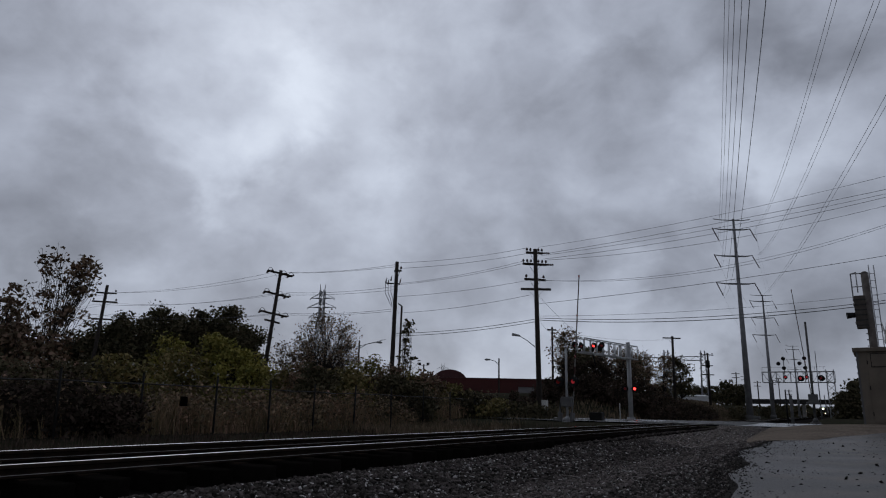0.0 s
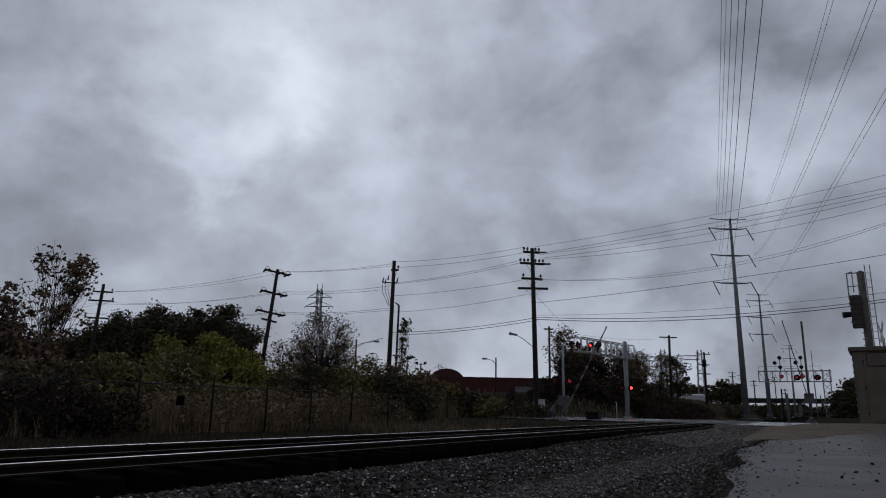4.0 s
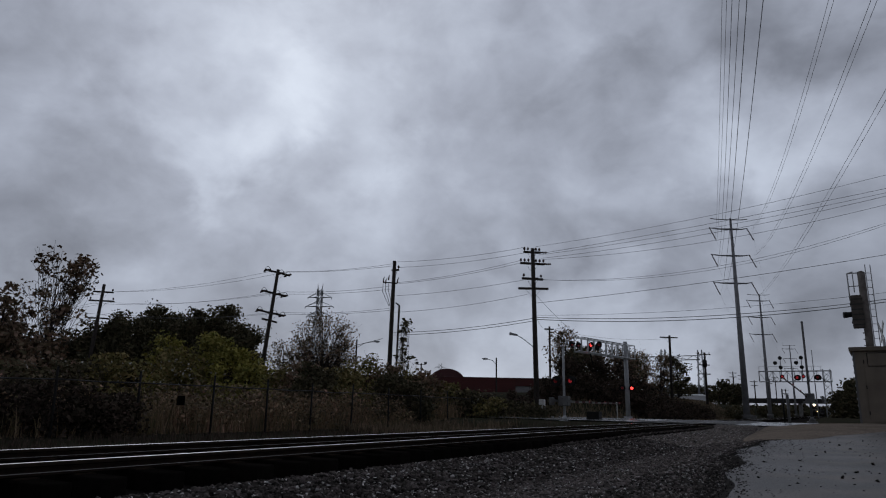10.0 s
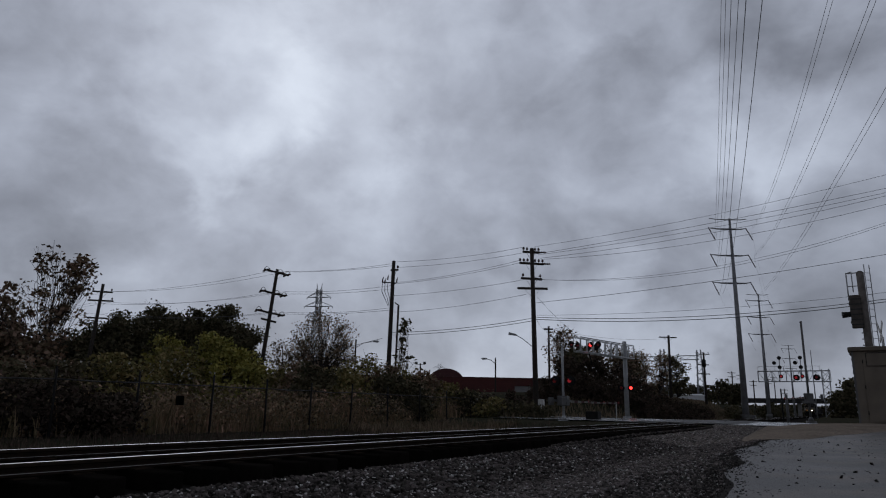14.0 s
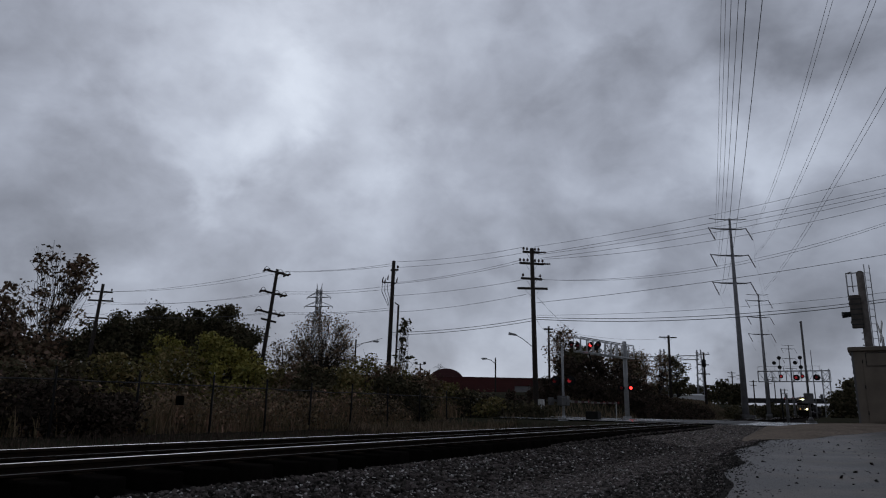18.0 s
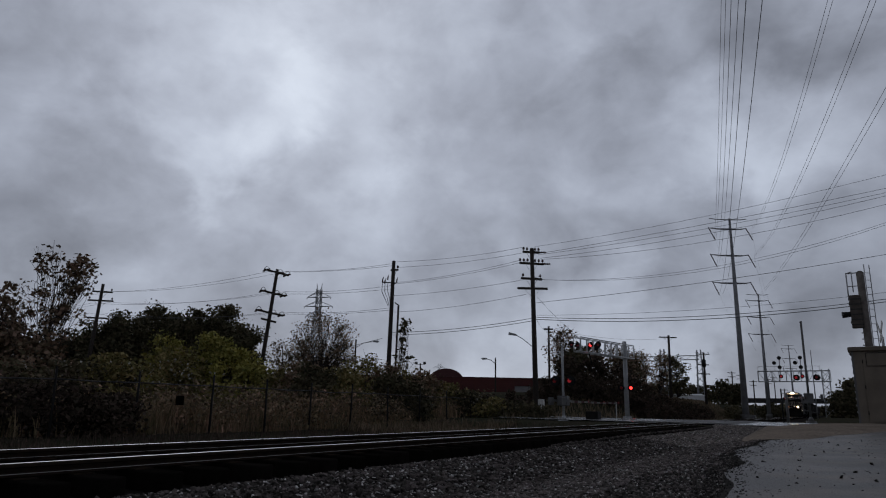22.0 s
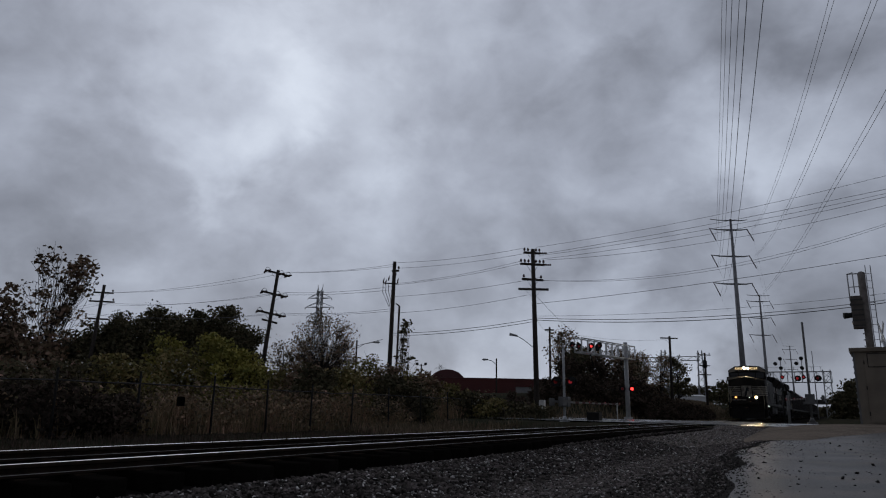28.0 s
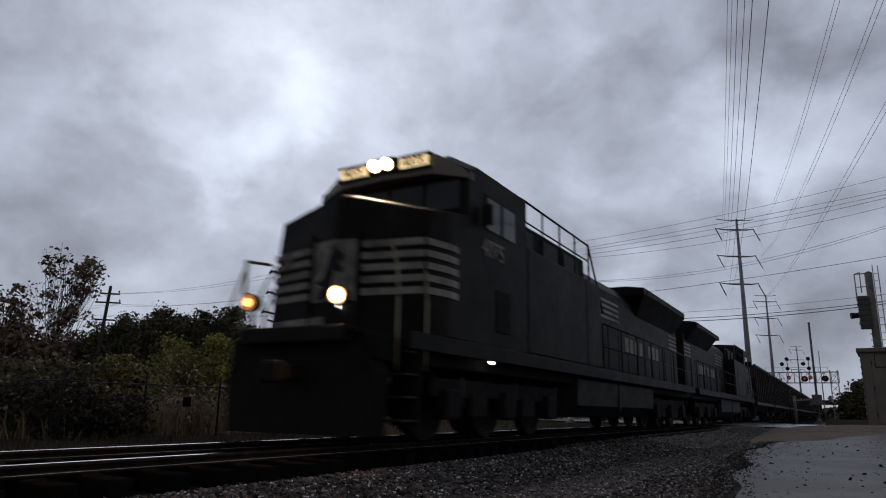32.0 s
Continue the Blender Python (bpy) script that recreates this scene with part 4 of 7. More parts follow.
# ---- signal cabinet and track signal on the near side ----
bung = thing("signal_cabinet", "tall beige sheet-metal signal cabinet with an overhanging lid", "signal cabinet", pose(0.80, 26.95, 0.10, 0, 0, -3))
solid("body", bung, M["cabinet_metal"], "", [(block, 0.0, 2.5, 0.0, 2.1, 0.06, 2.52, 0.015)])
solid("lid", bung, M["cabinet_metal"], "", [(block, -0.10, 2.6, -0.12, 2.22, 2.52, 2.66, 0.02)])
solid("plinth", bung, M["concrete"], "", [(block, -0.06, 2.56, -0.06, 2.16, -0.25, 0.06, 0.01)])
door = solid("door", bung, M["cabinet_metal"], "", [(block, 0.30, 1.25, -0.03, -0.002, 0.18, 2.48, 0.006)])
solid("handle", door, M["black_steel"], "", [(block, 1.1, 1.14, -0.07, -0.03, 1.1, 1.32, 0.005)])
for z in (0.4, 1.25, 2.1):
    solid("hinge", door, M["black_steel"], "", [(bar, (0.30, -0.035, z), (0.30, -0.035, z + 0.12), 0.014, 0.014, 8)])
pan = solid("vent_panel", bung, M["cabinet_metal"], "framed panel near the top", [(block, 0.42, 1.12, -0.045, -0.032, 2.02, 2.44, 0.004)])
for x0, x1, z0, z1 in ((0.40, 1.14, 2.44, 2.46), (0.40, 1.14, 2.0, 2.02), (0.40, 0.42, 2.02, 2.44), (1.12, 1.14, 2.02, 2.44)):
    solid("panel_frame", pan, M["black_steel"], "", [(block, x0, x1, -0.052, -0.028, z0, z1)])
solid("corner_strip", bung, M["gate_housing"], "pale corner strip", [(block, -0.012, 0.05, -0.012, 0.05, 0.06, 2.51)])
for k in range(9):
    z = 0.45 + 0.22 * k
    solid("hinge_bolt", bung, M["galvanised"], "", [(block, -0.03, -0.002, 0.02, 0.07, z, z + 0.07, 0.004)])
sigm = thing("railway_signal", "tall grey steel railway signal mast with signal head and ladder", "railway signal", Matrix.Translation((1.60, 32.0, 0.1)))
solid("mast", sigm, M["signal_steel"], "", [(bar, (0, 0, -0.1), (0, 0, 6.15), 0.15, 0.14, 16), (bar, (0, 0, 6.15), (0, 0, 6.22), 0.15, 0.06, 16)])
for k in range(12):
    solid("mast_step", sigm, M["galvanised"], "", [(bar, (-0.14, -0.05, 0.9 + 0.25 * k), (-0.20, -0.07, 0.9 + 0.25 * k), 0.025, 0.025, 6)])
lad = solid("ladder", sigm, M["galvanised"], "", [(bar, (0.16, -0.16, 0.2), (0.16, -0.16, 6.45), 0.018, 0.018, 6), (bar, (0.35, -0.02, 0.2), (0.35, -0.02, 6.45), 0.018, 0.018, 6)])
for k in range(20):
    solid("rung", lad, M["galvanised"], "", [(bar, (0.16, -0.16, 0.4 + 0.3 * k), (0.35, -0.02, 0.4 + 0.3 * k), 0.012, 0.012, 6)])
head = solid("signal_head", sigm, M["signal_case"], "ribbed grey signal head seen from its back and side", [(block, -0.50, -0.10, -0.25, 0.12, 3.85, 5.2, 0.05)])
for k in range(3):
    z = 4.15 + 0.38 * k
    solid("visor", head, M["black_steel"], "", [(bar, (-0.40, 0.12, z), (-0.40, 0.40, z), 0.12, 0.12, 12)])
for k in range(6):
    solid("fin", head, M["fence_rail"], "", [(block, -0.51, -0.09, -0.27, -0.25, 3.95 + 0.21 * k, 4.0 + 0.21 * k)])
solid("lamp_case", head, M["black_steel"], "", [(bar, (-0.48, -0.1, 4.42), (-0.80, -0.16, 4.40), 0.10, 0.13, 12)])
solid("platform_cage", sigm, M["galvanised"], "tubular guard cage", [(bar, (-0.50, 0, 5.0), (-0.50, 0, 6.15), 0.025, 0.025, 6), (bar, (-0.50, 0, 6.15), (0, 0, 6.15), 0.025, 0.025, 6), (bar, (-0.32, -0.3, 5.3), (-0.32, -0.3, 6.15), 0.02, 0.02, 6),
                                                        (bar, (-0.50, 0, 5.6), (0, 0, 5.6), 0.02, 0.02, 6), (bar, (-0.50, 0, 6.15), (-0.32, -0.3, 6.15), 0.02, 0.02, 6)])
xb = thing("crossing_sign", "small crossbuck sign on a post behind the cabinet", "crossing sign", Matrix.Translation((2.46, 37.7, 0.1)))
solid("post", xb, M["galvanised"], "", [(bar, (0, 0, -0.1), (0, 0, 4.0), 0.06, 0.06, 8)])
crossbuck(xb, (-0.05, -0.1, 4.25), 82)

# ---- signal bridge over the track ----
sb = thing("signal_bridge", "galvanised lattice signal bridge over the track with round signal heads", "signal bridge", Matrix.Translation((0, 153.5, 0)))
for z in (6.9, 9.0):
    for y in (-0.6, 0.6):
        solid("chord", sb, M["galvanised"], "", [(bar, (-12.4, y, z), (0.6, y, z), 0.09, 0.09, 6)])
N = 10
for k in range(N + 1):
    x = -12.4 + 13.0 * k / N
    solid("upright", sb, M["galvanised"], "", [(bar, (x, -0.6, 6.9), (x, -0.6, 9.0), 0.05, 0.05, 6), (bar, (x, 0.6, 6.9), (x, 0.6, 9.0), 0.05, 0.05, 6)])
    if k < N:
        x1 = x + 13.0 / N
        solid("diagonal", sb, M["galvanised"], "", [(bar, (x, -0.6, 6.9 if k % 2 else 9.0), (x1, -0.6, 9.0 if k % 2 else 6.9), 0.045, 0.045, 6)])
for x in (-0.9, 0.4):
    solid("leg", sb, M["galvanised"], "", [(bar, (x, 0, -0.2), (x, 0, 9.4), 0.1, 0.1, 8)])
for k in range(7):
    z = 0.2 + 1.25 * k
    solid("leg_lacing", sb, M["galvanised"], "", [(bar, (-0.9, 0, z), (0.4, 0, z + 1.25), 0.05, 0.05, 6), (bar, (0.4, 0, z), (-0.9, 0, z + 1.25), 0.05, 0.05, 6)])
solid("handrail", sb, M["galvanised"], "", [(bar, (-12.4, 0.6, 10.0), (-0.9, 0.6, 10.0), 0.035, 0.035, 6)])
for k in range(8):
    x = -12.4 + 1.6 * k
    solid("stanchion", sb, M["galvanised"], "", [(bar, (x, 0.6, 9.0), (x, 0.6, 10.0), 0.03, 0.03, 6)])
for cx, lit in ((-8.2, 3), (-4.4, 3)):
    solid("signal_stem", sb, M["galvanised"], "", [(bar, (cx, -0.8, 7.4), (cx, -0.8, 11.8), 0.09, 0.09, 8)])
    for k, (dx, z) in enumerate(((0, 11.6), (-0.95, 10.6), (0, 9.7), (0.1, 7.9))):
        disc = solid("signal_disc", sb, M["black_steel"], "black round signal head", [(bar, (cx + dx, -0.95, z), (cx + dx, -1.2, z), 0.38, 0.38, 16)])
        solid("signal_lens", disc, M["low_red"] if k == 3 else M["black_steel"], "red signal lens" if k == 3 else "dark signal lens", [(bar, (cx + dx, -1.2, z), (cx + dx, -1.26, z), 0.2, 0.2, 12)])
for cx in (-1.7,):
    disc = solid("signal_disc", sb, M["black_steel"], "black round signal head", [(bar, (cx, -0.95, 7.7), (cx, -1.2, 7.7), 0.38, 0.38, 16)])
    solid("signal_lens", disc, M["dim_red"], "red signal lens", [(bar, (cx, -1.2, 7.7), (cx, -1.26, 7.7), 0.22, 0.22, 12)])

# ---- lesser poles, lamps and far structures ----
utility_pole((-19.1, 97.6, 1.5), (-18.95, 97.5, 11.0), 0.2, 0.16, [(0.25, 1.3, (0.8, 0.6, 0), ())], "dark wooden pole with a single crossarm")
utility_pole((-27.95, 73.9, 0.4), (-27.92, 73.92, 10.0), 0.15, 0.11, [(0.3, 0.55, (0.8, 0.6, 0), ())], "slim dark pole behind the crossing gate")
tp = utility_pole((-19.0, 127.6, 2.5), (-18.89, 127.5, 11.0), 0.22, 0.16, [(0.3, 1.2, (0.8, 0.6, 0), (-1, 0, 1)), (2.2, 1.0, (0.8, 0.6, 0), ()), (3.8, 1.1, (0.8, 0.6, 0), ())],
                  "wooden pole with crossarms and a transformer")
solid("transformer", tp, M["black_steel"], "dark transformer can", [(bar, (0.1, -0.45, 5.9), (0.1, -0.45, 7.1), 0.36, 0.36, 12), (bar, (0.1, -0.45, 7.1), (0.1, -0.45, 7.3), 0.3, 0.1, 12)])
thin = thing("antenna_mast", "thin distant antenna mast", "mast", Matrix.Translation((-2.35, 148.6, 0)))
solid("shaft", thin, M["tower_steel"], "", [(bar, (0, 0, -0.3), (0, 0, 12.7), 0.12, 0.06, 8)])
for x, y, z, h in ((-25.5, 225, 3, 13), (-27, 262, 3, 14), (-21, 240, 2.5, 11), (-18.6, 300, 1, 15), (-17.3, 250, 0, 12), (-13.3, 262, 0, 9)):
    utility_pole((x, y, z - 0.5), (x, y, h), 0.22, 0.16, [(0.4, 1.3, (0.8, 0.6, 0), ()), (1.6, 1.2, (0.8, 0.6, 0), ())], "distant wooden utility pole")


def street_lamp(base, h, reach, direction, label):
    ob = thing("street_lamp", label, "street lamp", Matrix.Translation(base), "street lamps")
    d = Vector(direction).normalized()
    solid("pole", ob, M["pole_wood"], "", [(bar, (0, 0, -0.4), (0, 0, h), 0.14, 0.1, 8)])
    pts = [Vector((0, 0, h * 0.88)), d * reach * 0.45 + Vector((0, 0, h * 0.95)), d * reach + Vector((0, 0, h * 0.975))]
    bm = BM()
    for a, b in zip(pts, pts[1:]):
        bar(bm, a, b, 0.045, 0.045, 6)
    part("arm", bm, M["galvanised"], ob)
    e = pts[-1]
    solid("lamp_head", ob, M["galvanised"], "", [(bar, e - d * 0.1, e + d * 0.5, 0.1, 0.16, 8), (bar, e + d * 0.5, e + d * 0.72, 0.16, 0.05, 8)])
    return ob


street_lamp((-40.6, 86.2, 0), 7.5, 1.3, (-0.85, -0.5, 0), "street lamp on a short arm behind the brick building")
street_lamp((-54.8, 72.3, 0), 9.2, 2.4, (0.87, 0.49, 0), "street lamp on a long arm behind the shrubs")
l3 = thing("bracket_lamp", "small street lamp on an arm by the tall pole", "street lamp", Matrix.Translation((-18.75, 46.6, 0)))
solid("arm", l3, M["galvanised"], "", [(bar, (-0.05, -0.1, 4.95), (-0.7, -0.5, 5.55), 0.03, 0.03, 6), (bar, (-0.7, -0.5, 5.55), (-1.15, -0.8, 5.85), 0.03, 0.03, 6)])
solid("lamp_head", l3, M["galvanised"], "", [(bar, (-1.1, -0.78, 5.84), (-1.6, -1.1, 5.95), 0.07, 0.11, 8)])
pb = thing("flood_lamp", "pole with two flood lamps on a crossbar", "flood lamp", Matrix.Translation((-62.9, 102.2, 0)))
solid("pole", pb, M["pole_wood"], "", [(bar, (0, 0, 0), (0, 0, 8.1), 0.16, 0.12, 8), (beam, (-0.7, -0.4, 7.9), (0.7, 0.4, 7.9), 0.08, 0.08)])
for s in (-1, 1):
    solid("lamp", pb, M["black_steel"], "", [(block, s * 0.65 - 0.22, s * 0.65 + 0.22, s * 0.38 - 0.15, s * 0.38 + 0.15, 7.95, 8.35, 0.03)])


def lattice_tower(base, h, w, label, yaw, tiers=((0.93, 5.0), (0.80, 5.0), (0.68, 5.6)), leg=0.16, drop=1.6):
    ob = thing("lattice_tower", label, "transmission tower", pose(*base, 0, 0, yaw), "transmission towers")
    waist = 0.28 * w
    def corner(f, i):
        s = w * (1 - f) + waist * f
        if f > 0.7:
            s = waist * (1 + 0.25 * (f - 0.7))
        a, b = ((-1, -1), (1, -1), (1, 1), (-1, 1))[i]
        return Vector((a * s, b * s, h * f))
    levels = [0, 0.18, 0.34, 0.48, 0.6, 0.7, 0.78, 0.86, 0.94, 1.0]
    for i in range(4):
        bm = BM()
        for f0, f1 in zip(levels, levels[1:]):
            bar(bm, corner(f0, i), corner(f1, i), leg, leg * 0.9, 5)
        part("leg", bm, M["tower_steel"], ob)
        bm = BM()
        for f0, f1 in zip(levels, levels[1:]):
            bar(bm, corner(f0, i), corner(f1, (i + 1) % 4), 0.09, 0.09, 4)
            bar(bm, corner(f0, (i + 1) % 4), corner(f1, i), 0.09, 0.09, 4)
        part("lacing", bm, M["tower_steel"], ob)
    for f, half in tiers:
        for s in (-1, 1):
            bm = BM()
            tip = Vector((s * half, 0, h * f))
            for yy in (-1, 1):
                bar(bm, (s * waist, yy * waist, h * f), tip, 0.12, 0.06, 5)
                bar(bm, (s * waist, yy * waist, h * f + 1.3), tip, 0.09, 0.05, 5)
            bar(bm, tip, tip - Vector((0, 0, drop)), 0.1, 0.1, 5)
            part("arm", bm, M["tower_steel"], ob)
    for s in (-1, 1):
        solid("peak", ob, M["tower_steel"], "", [(bar, (s * waist, 0, h), (s * waist * 1.3, 0, h + 1.6), 0.14, 0.06, 5)])
    return ob


lattice_tower((-115.8, 135.6, 0), 30.6, 2.0, "distant lattice steel transmission tower behind the trees", 20, ((0.93, 3.3), (0.85, 3.9), (0.765, 3.4)), 0.11, 0.5)
lattice_tower((-300, 520, 0), 38, 4, "very distant lattice transmission tower", 30)
for x, y in ((-36, 176), (-27.8, 180)):
    st = thing("gantry_tower", "distant lattice tower of a power gantry", "gantry", Matrix.Translation((x, y, 0)))
    solid("frame", st, M["tower_steel"], "", [(bar, (dx, dy, 1.5), (dx * 0.5, dy * 0.5, 16.0), 0.11, 0.09, 5) for dx in (-0.9, 0.9) for dy in (-0.9, 0.9)])
    solid("lacing", st, M["tower_steel"], "", [(bar, (-0.9 * s, -0.8, 2 + 1.9 * k), (0.8 * s, -0.7, 3.9 + 1.9 * k), 0.06, 0.06, 4) for k in range(7) for s in (-1, 1)])
gb = thing("gantry_beam", "distant horizontal truss beam of a power gantry", "gantry")
solid("chord", gb, M["tower_steel"], "", [(bar, (-46, 170, 12.6), (-27.8, 180, 13.6), 0.12, 0.12, 5), (bar, (-46, 170, 13.7), (-27.8, 180, 14.6), 0.1, 0.1, 5)])
solid("lacing", gb, M["tower_steel"], "", [(bar, (-46 + 1.52 * k, 170 + 0.83 * k, 12.6 + 0.083 * k + (1.05 if k % 2 else 0)), (-46 + 1.52 * (k + 1), 170 + 0.83 * (k + 1), 12.68 + 0.083 * k + (0 if k % 2 else 1.05)), 0.06, 0.06, 4) for k in range(12)])

# ---- buildings ----
fac = thing("brick_building", "long low red-brick industrial building with a grey garage door", "building", pose(-54.2, 90.0, 0, 0, 0, 29.9))
Lb = 23.0
for x0, x1, z0, z1 in ((-24, 13.7, -1, 5.05), (13.7, 16.7, 3.95, 5.05), (16.7, Lb + 1, -1, 5.05)):
    solid("wall", fac, M["brick_red"], "red brick wall", [(block, x0, x1, 0, 0.4, z0, z1)])
solid("roof", fac, M["roof_dark"], "flat dark roof", [(block, -24, Lb + 1, 0.4, 30, 4.6, 4.9)])
solid("parapet_cap", fac, M["roof_red"], "", [(block, -24.1, Lb + 1.1, -0.06, 0.46, 5.05, 5.2, 0.02)])
solid("side_wall", fac, M["brick_red"], "", [(block, Lb + 0.6, Lb + 1, 0.4, 30, -1, 5.05)])
gd = solid("garage_door", fac, M["door_grey"], "pale grey sectional door", [(block, 13.7, 16.7, 0.22, 0.28, -1, 3.95)])
for k in range(9):
    solid("door_panel", gd, M["door_grey"], "", [(block, 13.72, 16.68, 0.18, 0.22, -0.95 + 0.54 * k, -0.45 + 0.54 * k, 0.015)])
dome = thing("barrel_roof_hall", "hall with a rounded dark red barrel roof", "building", pose(-58.3, 103.5, 0, 0, 0, 29.9))
prof = [(3.1 * 1.05 * math.cos(math.pi * k / 20), 4.7 + 2.5 * math.sin(math.pi * k / 20)) for k in range(21)]
bm = BM()
prism(bm, prof, 1, 0, 26)
part("roof", bm, M["roof_red"], dome)
solid("wall", dome, M["brick_red"], "", [(block, -3.2, 3.2, 0.05, 25.9, -0.5, 4.7)])
ho = thing("house", "house with a dark gabled roof among the trees", "house", pose(-75.5, 50.5, 0.5, 0, 0, 35))
bm = BM()
prism(bm, [(-6.2, 5.0), (0, 7.6), (6.2, 5.0), (6.2, 4.8), (0, 7.35), (-6.2, 4.8)], 1, -5, 7)
part("roof", bm, M["roof_dark"], ho)
solid("wall", ho, M["siding"], "", [(block, -5.6, 5.6, -4.6, 6.6, -1, 4.95), (prism, [(-5.6, 4.95), (5.6, 4.95), (0, 7.25)], 1, -4.6, 6.6)])
solid("window", ho, M["cab_glass"], "", [(block, -1.0, 0.2, -4.66, -4.6, 2.2, 3.6)])
wb = thing("white_shed", "long low white shed beyond the bank", "shed", pose(-28.9, 156.3, 0, 0, 0, 29))
solid("wall", wb, M["white_wall"], "", [(block, 0, 5.6, 0, 4, 2.0, 4.15)])
solid("roof", wb, M["white_wall"], "", [(prism, [(-0.2, 4.15), (4.2, 4.15), (2, 4.5)], 0, -0.15, 5.75)])
br = thing("road_bridge", "distant dark road bridge over the railway", "bridge", pose(0, 0, 0))
a, b = Vector((-48, 432, 8.2)), Vector((14, 468, 8.9))
solid("deck", br, M["bridge_steel"], "dark steel girder deck", [(beam, a - Vector((0, 0, 0.8)), b - Vector((0, 0, 0.8)), 9, 1.9)])
solid("parapet", br, M["bridge_steel"], "", [(beam, a + Vector((2.2, -3.9, 0.5)), b + Vector((2.2, -3.9, 0.5)), 0.3, 0.9)])
for f in (0.02, 0.28, 0.52, 0.80, 0.99):
    p = a.lerp(b, f)
    solid("pier", br, M["concrete"], "", [(block, p.x - 1.0, p.x + 1.0, p.y - 3, p.y + 3, -0.6, p.z - 1.7, 0.05)])

# small concrete plinths, cabinets and clutter along the far verge
for x, y, w, h, m, lab in ((-17.35, 44.24, 0.36, 1.25, "white_paint", "white utility pedestal beside the pole"), (-13.6, 36.6, 0.9, 0.12, "concrete", "flat concrete slab beside the gate"),
                           (-11.0, 117.5, 1.3, 1.0, "gate_housing", "grey equipment box at the tower foot"), (-12.8, 128, 1.2, 0.9, "gate_housing", "low equipment box beyond the tower")):
    ob = thing("equipment_box", lab, "equipment box", Matrix.Translation((x, y, ground_z(x, y))))
    solid("case", ob, M[m], "", [(block, -w / 2, w / 2, -w / 2, w / 2, -0.2, h, 0.03)])

# ---- trees, shrubs and weeds ----
RNG = np.random.default_rng(7)
RIGHT, AWAY = Vector((0.867, 0.498, 0)), Vector((-0.498, 0.867, 0))


def leaf_mesh(name, centres, size, material, droop=0.3):
    """One small bent leaf of two triangles at each centre, turned at random."""
    c = np.asarray(centres, float)
    n = len(c)
    a = RNG.normal(size=(n, 3))
    a[:, 2] *= 0.6
    a /= np.linalg.norm(a, axis=1, keepdims=True)
    b = RNG.normal(size=(n, 3))
    b -= (a * b).sum(1, keepdims=True) * a
    b /= np.linalg.norm(b, axis=1, keepdims=True)
    s = size * RNG.uniform(0.6, 1.35, (n, 1))
    tip = c + a * s * 0.75
    tip[:, 2] -= droop * s[:, 0] * 0.4
    v = np.stack([c - a * s * 0.55, c + b * s * 0.44, tip, c - b * s * 0.44], 1).reshape(-1, 3)
    me = bpy.data.meshes.new(name)
    me.vertices.add(4 * n)
    me.vertices.foreach_set("co", v.ravel())
    me.loops.add(4 * n)
    me.loops.foreach_set("vertex_index", np.arange(4 * n))
    me.polygons.add(n)
    me.polygons.foreach_set("loop_start", np.arange(0, 4 * n, 4))
    me.polygons.foreach_set("loop_total", np.full(n, 4))
    me.materials.append(material)
    me.update(calc_edges=True)
    return me


def limb(bm, a, b, r0, r1, bend, n=3, sides=6):
    a, b = Vector(a), Vector(b)
    prev, pr = a, r0
    for i in range(1, n + 1):
        f = i / n
        p = a.lerp(b, f) + Vector(bend) * math.sin(math.pi * f) * (b - a).length * 0.14
        r = r0 + (r1 - r0) * f
        bar(bm, prev, p, pr, r, sides)
        prev, pr = p, r


